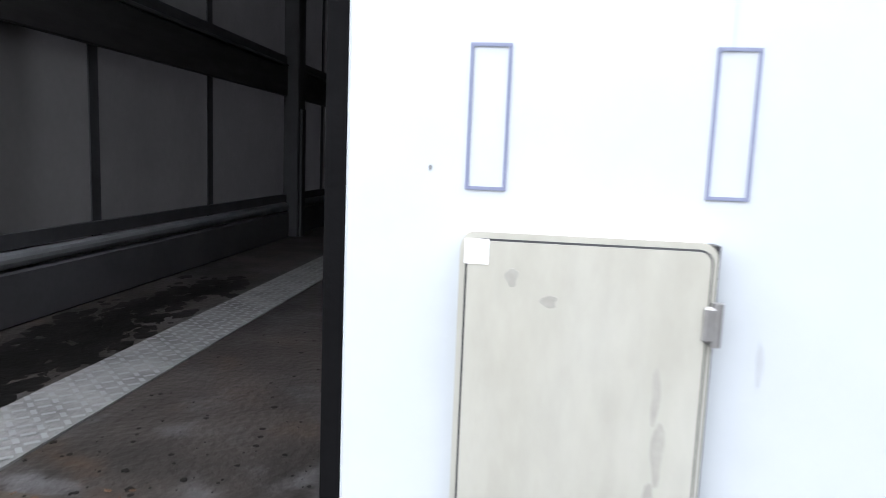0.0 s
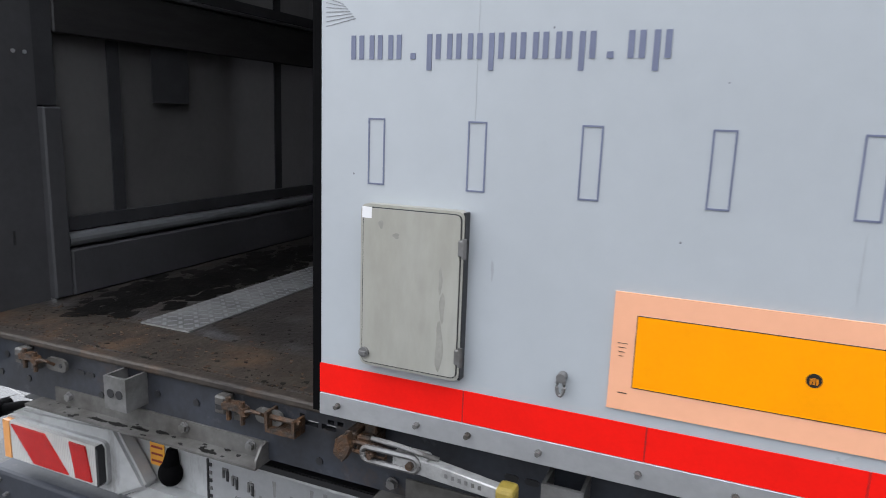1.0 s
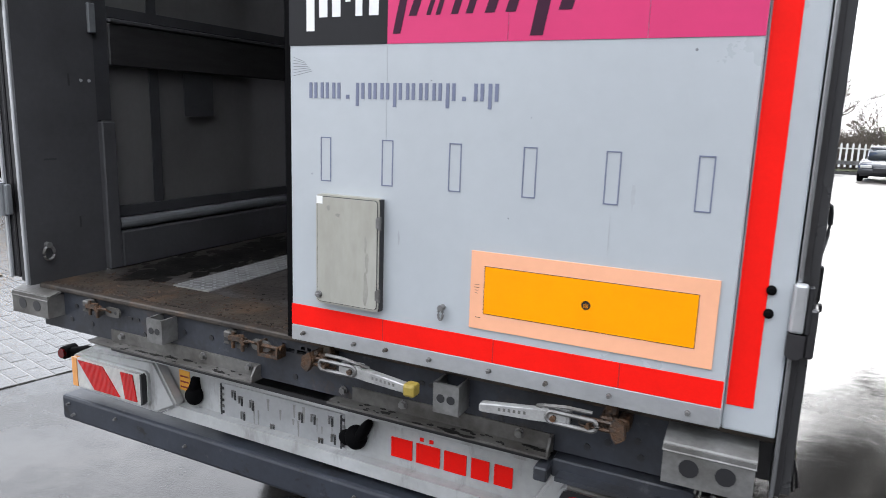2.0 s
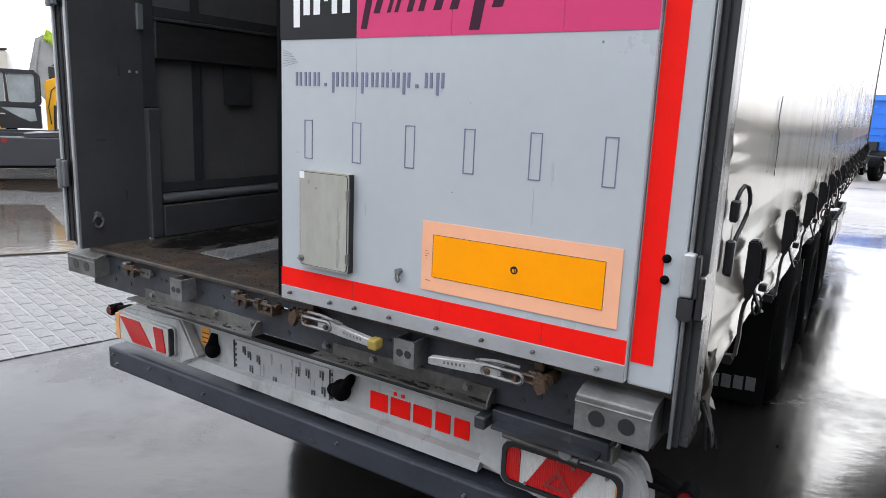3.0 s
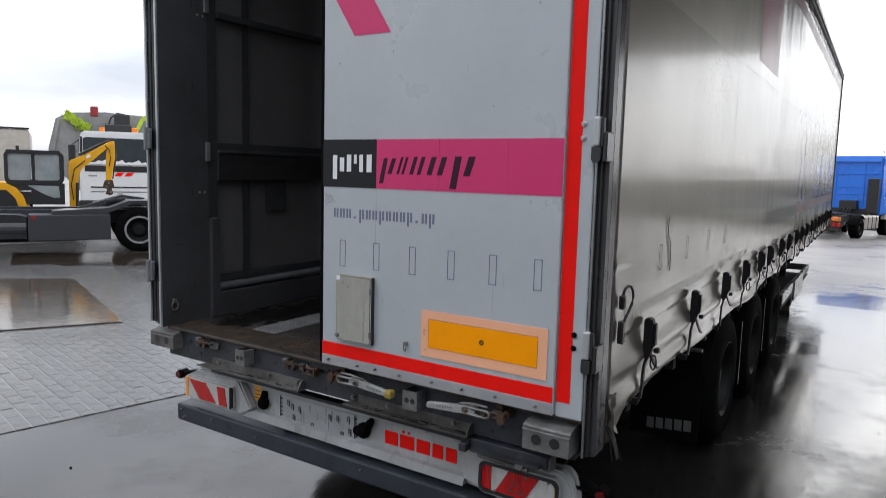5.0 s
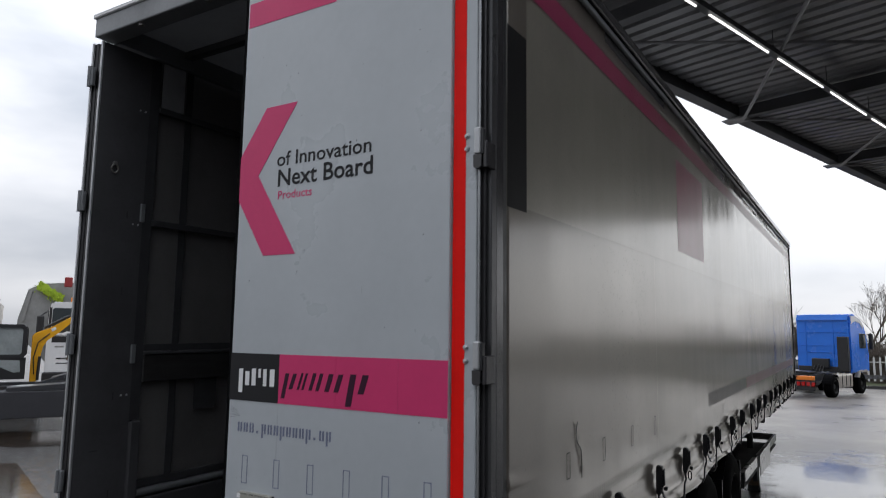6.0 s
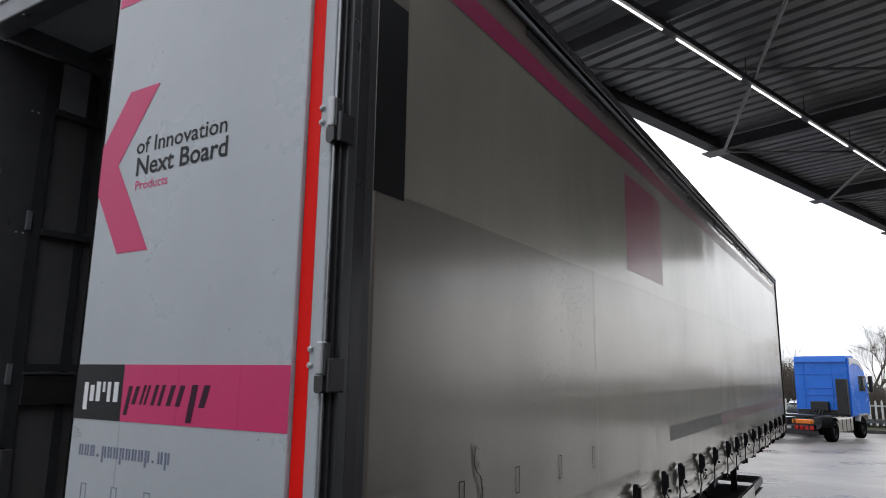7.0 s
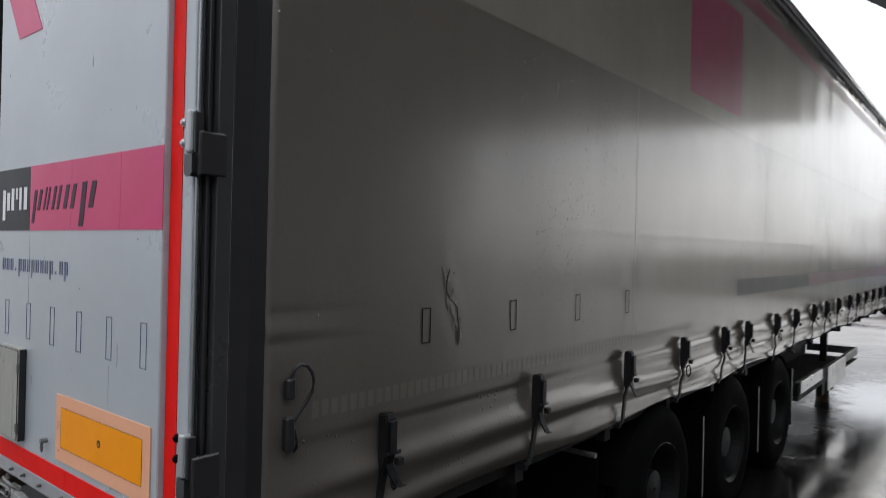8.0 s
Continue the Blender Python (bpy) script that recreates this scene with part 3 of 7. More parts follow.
def canopy():
    root = thing("canopy", "grey steel canopy roof with corrugated underside", "canopy", kind="structure", at=CAN)
    # trapezoidal sheet, ribs across the edge
    bm = B()
    pitch, y = 0.28, -7.0
    prof = []
    while y < 14.5:
        prof += [(y, 6.62), (y + 0.17, 6.62), (y + 0.19, 6.70), (y + 0.26, 6.70)]
        y += pitch
    lo = [bm.verts.new((0.1, u, v)) for u, v in prof]
    hi = [bm.verts.new((30.0, u, v)) for u, v in prof]
    for k in range(len(lo) - 1):
        bm.faces.new((lo[k], lo[k + 1], hi[k + 1], hi[k]))
    part("corrugated_sheet", bm, M_CANOPY, root)
    bm = B()
    box(bm, -0.1, 30.2, -7.2, 14.9, 6.76, 6.9)
    part("roof_deck", bm, M_CANOPY_STEEL, root)
    bm = B()
    box(bm, -0.12, 0.12, -7.2, 14.9, 6.42, 6.46)
    box(bm, -0.02, 0.02, -7.2, 14.9, 6.46, 6.72)
    box(bm, -0.12, 0.12, -7.2, 14.9, 6.72, 6.76)
    part("edge_beam", bm, M_CANOPY_STEEL, root)
    for k in range(-1, 3):
        bm = B()
        yy = k * 5.15
        box(bm, 0.13, 30.0, yy - 0.09, yy + 0.09, 6.36, 6.39)
        box(bm, 0.13, 30.0, yy - 0.015, yy + 0.015, 6.39, 6.6)
        part("cross_beam", bm, M_CANOPY_STEEL, root)
        bm = B()
        box(bm, -0.16, 0.3, yy - 0.16, yy + 0.16, 6.33, 6.357)
        part("gusset_plate", bm, M_CANOPY, root)
        bm = B()
        rod(bm, (0.2, yy, 6.33), (5.0, yy + 5.15, 6.34), 0.025, 8)
        part("wind_brace", bm, M_CANOPY, root)
        bm = B()
        rod(bm, (0.2, yy, 6.33), (3.6, yy - 5.1, 6.34), 0.03, 8)
        part("wind_brace", bm, M_CANOPY, root)
    for px, py in ((29.0, -6.7), (29.0, 2.5), (29.0, 14.0)):
        bm = B()
        box(bm, px - 0.12, px + 0.12, py - 0.12, py + 0.12, 0, 6.36)
        part("column", bm, M_CANOPY_STEEL, root)


canopy()
# unseen wall, added to darken the curtain's reflection and the door's right side
bm = B()
box(bm, 13.0, 13.3, -34.0, 14.8, 0.0, 6.35)
wall = part("shade_wall_east", bm, M_WALL, None)
wall.matrix_basis = CAN
tagged(wall, "unseen dark wall added to darken the curtain's reflection", "wall", "", "structure")
for k in range(-13, 11):
    bm = B()
    box(bm, 12.97, 12.9995, -7.0 + 2.0 * k, -6.92 + 2.0 * k, 0.0, 6.3)
    part("panel_rib", bm, M_WALL, wall)

# unseen wall behind, added to dim light and reflections on the rear door
bm = B()
box(bm, -5.0, 22.0, -20.3, -20.0, 0.0, 7.5)
shade_wall = setting("shade_wall_south", bm, M_WALL, "unseen dark wall added behind to dim the rear door", "wall")
for k in range(7):
    bm = B()
    box(bm, -4.5 + 4.0 * k, -4.4 + 4.0 * k, -19.999, -19.97, 0.0, 7.45)
    part("panel_rib", bm, M_WALL, shade_wall)


def light_row():
    root = thing("light_trunking", "dark ceiling trunking with bright white tube lamps", "lamp", at=CAN)
    bm = B()
    box(bm, 1.94, 2.04, -6.9, 14.4, 6.24, 6.32)
    part("trunking", bm, M_CANOPY_STEEL, root)
    for k in range(-2, 8):
        bm = B()
        y0 = -2.75 + 2.05 * k
        box(bm, 1.977, 2.003, y0, y0 + 1.72, 6.214, 6.238, bev=0.008)
        part("light_tube", bm, M_TUBE, root)
        bm = B()
        rod(bm, (1.99, y0 - 0.15, 6.32), (1.99, y0 - 0.15, 6.64), 0.008, 6)
        part("hanger", bm, M_CANOPY_STEEL, root)


light_row()

# ---- the trailer ----
trailer = thing("curtain_trailer", "silver-grey curtain-sided semi-trailer with one rear door open", "trailer")

# deck and rear sill
bm = B()
box(bm, -1.262, 1.24, 0.106, 13.4, 1.118, 1.145)
deck = tp("deck", bm, M_DECK, trailer, "worn dirty brown cargo floor")
bm = B()
box(bm, -0.825, -0.645, 0.31, 13.3, 1.1455, 1.150)
strip = tp("chequer_strip", bm, M_STRIP, deck, "bare metal chequer plate strip")
tread = B()
for j in range(260):
    for i in range(6):
        cx, cy = -0.81 + i * 0.03, 0.325 + j * 0.03
        a = 0.012
        s = 1 if (i + j) % 2 else -1
        q = [tread.verts.new((cx + p * a * 0.7 - s * r * 0.3 * a, cy + p * a * 0.7 * s + r * 0.3 * a, 1.1525)) for p, r in ((-1, -1), (1, -1), (1, 1), (-1, 1))]
        tread.faces.new(q)
tp("tread_pattern", tread, M_ALU, strip, "bright raised tread bars")
bm = B()
box(bm, -1.26, 1.24, 0.07, 0.1055, 1.1295, 1.1505, bev=0.006, seg=2)
tp("edge_rail", bm, M_SILL_RUST, deck, "worn rust-stained steel edge")
bm = B()
box(bm, -1.25, -0.03, 0.116, 0.30, 1.1452, 1.1475)
tp("edge_plate", bm, M_SILL_RUST, deck, "rust-brown stained edge plate")

bm = B()
# plate with three rows of punched slots near the middle
box(bm, -1.26, -0.125, 0.085, 0.105, 0.985, 1.129)
box(bm, 0.03, 1.19, 0.085, 0.105, 0.985, 1.129)
PUNCHED = (((1.0665, 1.0795), ((-0.029, 0.003), (0.012, 0.022))),
           ((1.0890, 1.1015), ((-0.113, -0.074), (-0.065, -0.029), (0.006, 0.018))),
           ((1.1040, 1.1140), ((-0.120, -0.107), (-0.050, -0.034), (-0.026, -0.011))))
low = 0.985
for (z0, z1), holes in PUNCHED:
    box(bm, -0.125, 0.03, 0.085, 0.105, low, z0)
    edge = -0.125
    for x0, x1 in holes:
        box(bm, edge, x0, 0.085, 0.105, z0, z1)
        edge = x1
    box(bm, edge, 0.03, 0.085, 0.105, z0, z1)
    low = z1
box(bm, -0.125, 0.03, 0.085, 0.105, low, 1.129)
box(bm, -1.26, -0.15, 0.105, 0.2, 0.985, 1.0)
box(bm, 0.1, 1.19, 0.105, 0.2, 0.985, 1.0)
sill = tp("rear_sill", bm, M_STEEL, trailer, "dark blue-grey steel rear sill")


def dots(where, r, y, mat, name, parent, label="", depth=0.003, long=0.0):
    for x, z in where:
        b2 = B()
        if long:
            prism(b2, rounded(x - long, x + long, z - r, z + r, r * 0.98), "y", y - depth, y)
        else:
            rod(b2, (x, y - depth, z), (x, y, z), r, 12)
        tp(name, b2, mat, parent, label)


dots([(-1.07, 1.085), (-1.10, 1.03), (-0.72, 1.035), (-0.99, 1.03), (-0.53, 1.077), (-0.41, 1.079), (-0.07, 1.014), (0.33, 1.06), (0.60, 1.04), (0.83, 1.015), (0.88, 1.04), (0.95, 1.06), (0.96, 1.02)], 0.009, 0.0849, M_BLACK, "bolt_hole", sill)
dots([(-0.79, 1.083), (-0.755, 1.083), (0.36, 1.085), (0.40, 1.085), (0.86, 1.085)], 0.006, 0.0849, M_BLACK, "slot", sill, long=0.014)


def buffer_box(x0, x1, z0, z1, y0=0.015, y1=0.085, label="galvanised box bracket with two round holes", mat=None):
    b2 = B()
    t = 0.007
    box(b2, x0, x1, y0, y0 + t, z0, z1)
    box(b2, x0, x0 + t, y0 + t, y1, z0, z1)
    box(b2, x1 - t, x1, y0 + t, y1, z0, z1)
    box(b2, x0 + t, x1 - t, y0 + t, y1, z0, z0 + t)
    ob = tp("buffer_box", b2, mat or M_BRACKET, sill, label)
    w = x1 - x0
    dots([(x0 + w * 0.3, (z0 + z1) / 2), (x0 + w * 0.7, (z0 + z1) / 2)], min(0.021, w * 0.16), y0 - 0.0005, M_BLACK, "hole", ob, depth=0.001)
    return ob


buffer_box(-1.345, -1.14, 1.04, 1.12, 0.02, mat=M_LEDGE)
buffer_box(-0.632, -0.562, 1.045, 1.127, 0.02)
buffer_box(0.434, 0.508, 1.045, 1.127, 0.016)
buffer_box(1.02, 1.205, 1.03, 1.118, -0.02)
for x0, x1, y0 in ((1.018, 1.207, -0.022), (-1.347, -1.138, 0.018)):
    bm = B()
    prism(bm, [(y0, 1.105), (y0 + 0.012, 1.122), (y0 + 0.05, 1.132), (0.086, 1.136), (0.086, 1.128), (y0 + 0.05, 1.124), (y0 + 0.014, 1.116), (y0 + 0.002, 1.104)], "x", x0, x1)
    tp("buffer_cap", bm, M_BRACKET if x0 > 0 else M_LEDGE, sill, "bent galvanised cap plate")


def bolt(x, y, z, parent, r=0.011, mat=None):
    b2 = B()
    rod(b2, (x, y, z), (x, y - 0.012, z), r, 6)
    rod(b2, (x, y, z), (x, y - 0.003, z), r * 1.25, 12)
    return tp("bolt", b2, mat or M_GALV, parent)


def lock_bare(x):
    """The empty keeper, cam and hook of a door lock."""
    b2 = B()
    box(b2, x - 0.092, x - 0.062, 0.05, 0.085, 1.084, 1.126, bev=0.004)
    root = tp("lock_keeper", b2, M_LEDGE, sill, "worn rusty door lock keeper")
    b2 = B()
    box(b2, x - 0.086, x - 0.068, 0.0485, 0.0499, 1.096, 1.108)
    tp("slot", b2, M_BLACK, root)
    b2 = B()
    prism(b2, [(x - 0.062, 1.118), (x - 0.03, 1.122), (x - 0.004, 1.114), (x + 0.006, 1.10), (x - 0.004, 1.097), (x - 0.02, 1.106), (x - 0.06, 1.104)], "y", 0.04, 0.062)
    tp("cam", b2, M_RUST, root)
    for dx, z0, z1 in ((-0.05, 1.078, 1.13), (-0.012, 1.074, 1.126)):
        b2 = B()
        rod(b2, (x + dx, 0.05, z0), (x + dx, 0.05, z1), 0.006, 8)
        tp("pin", b2, M_RUST, root)
    b2 = B()
    box(b2, x - 0.045, x - 0.02, 0.058, 0.085, 1.074, 1.094, bev=0.003)
    tp("stop_block", b2, M_LEDGE, root)
    b2 = B()
    prism(b2, rounded(x + 0.012, x + 0.085, 1.082, 1.116, 0.016), "y", 0.062, 0.070)
    tp("eye_plate", b2, M_LEDGE, root)
    dots([(x + 0.066, 1.099)], 0.006, 0.0618, M_BLACK, "hole", root, depth=0.001)
    b2 = B()
    tube(b2, [(x + 0.0, 0.045, 1.108), (x + 0.02, 0.04, 1.116), (x + 0.04, 0.045, 1.112), (x + 0.045, 0.06, 1.10)], 0.004, 6)
    tp("spring_loop", b2, M_RUST, root)


lock_bare(-0.90)
lock_bare(-0.235)
bm = B()
prism(bm, [(-0.185, 1.118), (-0.178, 1.118), (-0.176, 1.082), (-0.116, 1.082), (-0.114, 1.11), (-0.107, 1.11), (-0.107, 1.073), (-0.183, 1.073)], "y", 0.045, 0.085)
hook = tp("lock_hook", bm, M_RUST, sill, "orange rusty lock hook")
bm = B()
rod(bm, (-0.19, 0.058, 1.104), (-0.10, 0.058, 1.104), 0.006, 8)
tp("pin", bm, M_RUST, hook)


def lock_closed(x, way, cap):
    """A closed bar lock with a long cast handle lying along the sill."""
    b2 = B()
    box(b2, x - 0.018, x + 0.016, 0.02, 0.085, 1.092, 1.132, bev=0.005)
    box(b2, x - 0.008, x + 0.02, 0.035, 0.055, 1.132, 1.158, bev=0.003)
    root = tp("door_lock", b2, M_RUST, sill, "door lock with a long cast handle")
    b2 = B()
    box(b2, x - way * 0.05, x - way * 0.022, 0.03, 0.085, 1.10, 1.13, bev=0.004)
    tp("pivot_block", b2, M_RUST, root)
    b2 = B()
    o = [(0.085, 1.128), (0.12, 1.130), (0.16, 1.127), (0.30, 1.112), (0.31, 1.109), (0.31, 1.09), (0.30, 1.088), (0.17, 1.098), (0.12, 1.103), (0.085, 1.106)]
    prism(b2, [(x + way * u, v) for u, v in o], "y", -0.012, 0.012)
    bmesh.ops.bevel(b2, geom=b2.edges[:], offset=0.003, segments=1, affect="EDGES")
    tp("handle", b2, M_CAST, root, "silver cast handle")
    for k in range(6):
        b2 = B()
        u = 0.19 + 0.013 * k
        box(b2, x + way * u - 0.003, x + way * u + 0.003, -0.0128, -0.0121, 1.108 - 0.0012 * k, 1.116 - 0.0012 * k)
        tp("cast_mark", b2, M_GALV, root)
    # toggle: a slotted loop hooked over a rusty lug
    def loop(u0, u1, zc, half, y, q):
        pts = []
        for j in range(17):
            w = 2 * math.pi * j / 16
            mid, run = (u0 + u1) / 2, (u1 - u0) / 2 - half
            pts.append((x + way * (mid + (run if math.cos(w) > 0 else -run) + half * math.cos(w)), y, zc + half * math.sin(w)))
        b3 = B()
        tube(b3, pts, q, 6)
        return b3
    tp("slotted_link", loop(0.015, 0.135, 1.118, 0.014, -0.012, 0.0055), M_GALV, root, "worn steel link")
    tp("slotted_link", loop(-0.02, 0.06, 1.116, 0.010, 0.006, 0.005), M_RUST, root)
    b2 = B()
    u0, u1 = sorted((x + way * 0.08, x + way * 0.15))
    prism(b2, rounded(u0, u1, 1.100, 1.136, 0.008), "y", -0.010, 0.016)
    tp("toggle_head", b2, M_CAST, root)
    b2 = B()
    u0, u1 = sorted((x + way * 0.03, x + way * 0.10))
    box(b2, u0, u1, 0.002, 0.014, 1.110, 1.126)
    tp("link_core", b2, M_BLACK, root)
    for u, q in ((0.035, 0.006), (0.118, 0.0075)):
        b2 = B()
        rod(b2, (x + way * u, -0.021, 1.116), (x + way * u, 0.02, 1.116), q, 10)
        tp("rivet", b2, M_RUST, root)
    b2 = B()
    tube(b2, [(x + way * 0.03, 0.0, 1.144), (x + way * 0.09, -0.012, 1.149), (x + way * 0.14, -0.008, 1.141), (x + way * 0.165, 0.01, 1.128)], 0.005)
    tp("link", b2, M_GALV, root)
    b2 = B()
    prism(b2, [(x - way * 0.03, 1.085), (x - way * 0.05, 1.10), (x - way * 0.045, 1.13), (x - way * 0.02, 1.145), (x - way * 0.012, 1.12), (x - way * 0.02, 1.10)], "y", -0.012, 0.008)
    tp("claw", b2, M_RUST, root, "rusty claw")
    if cap:
        b2 = B()
        box(b2, x + way * 0.285, x + way * 0.32, -0.02, 0.02, 1.083, 1.118, bev=0.008, seg=2)
        tp("end_cap", b2, M_YELLOW_CAP, root, "yellow plastic end cap")


lock_closed(0.075, 1, True)
lock_closed(0.885, -1, False)

# ---- ledge plates under the sill ----
for x0, x1, bolts in ((-0.945, -0.205, (-0.829, -0.444, -0.248)), (0.08, 0.745, (0.11, 0.31, 0.655))):
    bm = B()
    box(bm, x0, x1, 0.036, 0.15, 0.980, 0.986)
    box(bm, x0 + 0.06, x1, 0.0795, 0.0845, 0.986, 1.028)
    prism(bm, [(0.0795, 0.986), (0.04, 0.986), (0.042, 1.0), (0.062, 1.026), (0.0795, 1.028)], "x", x1 - 0.006, x1)
    led = tp("ledge_bracket", bm, M_LEDGE, trailer, "dirty galvanised ledge bracket with bolts")
    for bx in bolts:
        bolt(bx, 0.0794, 1.012, led, 0.0105)
    random.seed(int(x0 * 100))
    bm = B()
    for k in range(34):
        cx, cy = random.uniform(x0 + 0.02, x1 - 0.02), random.uniform(0.038, 0.076)
        r = random.choice((0.003, 0.003, 0.004, 0.006, 0.014)) * random.uniform(0.6, 1.3)
        prism(bm, [(cx + r * 1.8 * math.cos(a) * random.uniform(0.5, 1.3), cy + min(r, 0.007) * math.sin(a) * random.uniform(0.6, 1.2)) for a in [radians(36 * q) for q in range(10)]], "z", 0.9861, 0.9865 + 0.00002 * k)
    tagged(tp("grease_spatter", bm, M_OIL, led, "black wet grease spatter"), kind="stuff")
bm = B()
box(bm, 0.715, 0.75, 0.02, 0.09, 0.925, 0.962, bev=0.004)
box(bm, 0.75, 1.09, 0.06, 0.14, 0.925, 0.975, bev=0.004)
box(bm, 0.77, 1.07, 0.02, 0.06, 0.938, 0.948)
sup = tp("step_support", bm, M_STEEL, trailer, "dirty steel support bracket")
bm = B()
rod(bm, (0.80, 0.04, 0.925), (1.02, 0.04, 0.915), 0.010)
tp("pull_rod", bm, M_LEDGE, sup, "steel rod")
bm = B()
rod(bm, (0.985, 0.028, 0.93), (0.985, 0.06, 0.93), 0.018)
tp("collar", bm, M_GALV, sup)
bm = B()
box(bm, 1.068, 1.10, 0.07, 0.13, 0.915, 0.965, bev=0.004)
tp("end_lug", bm, M_LEDGE, sup)

# ---- light grey lamp cover across the rear ----
CY = 0.15
bm = B()
# outer shell with a sunken middle
outline = [(-1.235, 0.735), (-1.22, 0.80), (-1.19, 0.865), (-1.13, 0.893), (-0.80, 0.905), (1.10, 0.9), (1.13, 0.896), (1.15, 0.878), (1.168, 0.845), (1.178, 0.80), (1.18, 0.76), (1.172, 0.725), (1.158, 0.703), (1.12, 0.695), (0.86, 0.690), (0.66, 0.700), (-0.74, 0.705), (-1.19, 0.715)]
prism(bm, outline, "y", CY + 0.052, CY + 0.066)
cover = tp("lamp_cover", bm, M_COVER, trailer, "light grey plastic rear lamp cover")
bm = B()
prism(bm, [(-1.225, 0.735), (-1.19, 0.86), (-1.13, 0.888), (-0.765, 0.908), (-0.66, 0.757), (-0.76, 0.708), (-1.185, 0.715)], "y", CY, CY + 0.052)
bmesh.ops.bevel(bm, geom=bm.edges[:], offset=0.009, segments=2, affect="EDGES")
tp("lamp_panel", bm, M_COVER, cover)
bm = B()
prism(bm, [(0.745, 0.900), (1.09, 0.896), (1.12, 0.888), (1.143, 0.868), (1.16, 0.835), (1.17, 0.80), (1.172, 0.76), (1.165, 0.73), (1.15, 0.71), (1.11, 0.702), (0.86, 0.695), (0.655, 0.745)], "y", CY, CY + 0.052)
bmesh.ops.bevel(bm, geom=bm.edges[:], offset=0.009, segments=2, affect="EDGES")
tp("lamp_panel", bm, M_COVER, cover)
bm = B()
prism(bm, [(-0.765, 0.905), (0.745, 0.898), (0.755, 0.915), (-0.78, 0.922)], "y", CY, CY + 0.052)
tp("upper_lip", bm, M_COVER, cover)
bm = B()
prism(bm, [(-0.67, 0.752), (0.665, 0.742), (0.655, 0.700), (-0.75, 0.706)], "y", CY + 0.015, CY + 0.052)
tp("lower_lip", bm, M_COVER, cover)
bm = B()
box(bm, -1.12, 1.12, CY + 0.003, CY + 0.05, 0.9222, 0.926)
box(bm, -0.98, 0.745, CY - 0.004, CY - 0.0005, 0.911, 0.926)
tp("cover_top", bm, M_BLACK, cover, "dirty black top edge")


def tail_lamp(x0, x1, side):
    b2 = B()
    prism(b2, rounded(x0 - 0.012, x1 + 0.012, 0.735, 0.866, 0.02), "y", CY - 0.012, CY)
    lamp = tp("tail_lamp", b2, M_BLACK if side > 0 else M_COVER, cover, "multi-chamber tail lamp, red, clear and amber")
    w = x1 - x0

    def seg(u0, u1, skew, mat, name, z0=0.743, z1=0.858, y=-0.03):
        b3 = B()
        a0, a1 = (x0 + w * u0, x0 + w * u1) if side < 0 else (x1 - w * u1, x1 - w * u0)
        k = skew * w * (-side)
        prism(b3, [(a0 + k, z0), (a1 + k, z0), (a1, z1), (a0, z1)], "y", CY + y, CY - 0.012)
        tp(name, b3, mat, lamp)
    am = 0.07 if side < 0 else 0.025
    seg(0.0, am, 0.0, M_LENS_AMBER, "amber_lens")
    seg(am + 0.005, 0.99, 0.0, M_LENS_WHITE, "clear_lens", y=-0.028)
    if side > 0:
        seg(0.22, 0.62, 0.18, M_LENS_RED, "red_lens", 0.75, 0.851, -0.033)
        seg(0.86, 0.985, 0.0, M_LENS_RED, "red_lens", 0.75, 0.851, -0.033)
    else:
        seg(0.10, 0.46, 0.23, M_LENS_RED, "red_lens", 0.75, 0.851, -0.033)
        seg(0.72, 0.88, 0.05, M_LENS_RED, "red_lens", 0.75, 0.851, -0.033)
    if side > 0:
        b3 = B()
        cx = x0 + w * 0.50
        tri = [(cx - 0.05, 0.765), (cx + 0.045, 0.765), (cx - 0.002, 0.828)]
        tri2 = [(cx - 0.026, 0.777), (cx + 0.022, 0.777), (cx - 0.002, 0.808)]
        for q in range(3):
            r = (q + 1) % 3
            prism(b3, [tri[q], tri[r], tri2[r], tri2[q]], "y", CY - 0.035, CY - 0.0331)
        tp("reflector_triangle", b3, M_DARKRED, lamp)
    if side < 0:
        b3 = B()
        prism(b3, [(x1 - 0.003, 0.742), (x1 + 0.006, 0.752), (x1 + 0.006, 0.85), (x1 - 0.003, 0.861)], "y", CY - 0.034, CY - 0.002)
        tp("end_rim", b3, M_BLACK, lamp, "black rim")
        return
    b3 = B()
    ring(b3, rounded(x0 - 0.010, x1 + 0.010, 0.735, 0.866, 0.028, 6), rounded(x0 + 0.004, x1 - 0.003, 0.747, 0.854, 0.028, 6), CY - 0.036, CY - 0.002)
    tp("bezel", b3, M_BLACK, lamp, "black rounded bezel")
    b3 = B()
    ring(b3, rounded(x0 - 0.017, x1 + 0.017, 0.728, 0.873, 0.034, 6), rounded(x0 - 0.0105, x1 + 0.0105, 0.7345, 0.8665, 0.0285, 6), CY - 0.030, CY - 0.001)
    tp("outer_rim", b3, M_ALU, lamp, "dull chrome rim")
    for u, z in ((0.2, 0.752), (0.62, 0.846), (0.9, 0.752), (0.9, 0.848)):
        b3 = B()
        cx = x0 + w * u
        rod(b3, (cx, CY - 0.036, z), (cx, CY - 0.030, z), 0.005, 8)
        tp("screw", b3, M_GALV, lamp)


tail_lamp(-1.175, -0.795, -1)
tail_lamp(0.772, 1.108, 1)

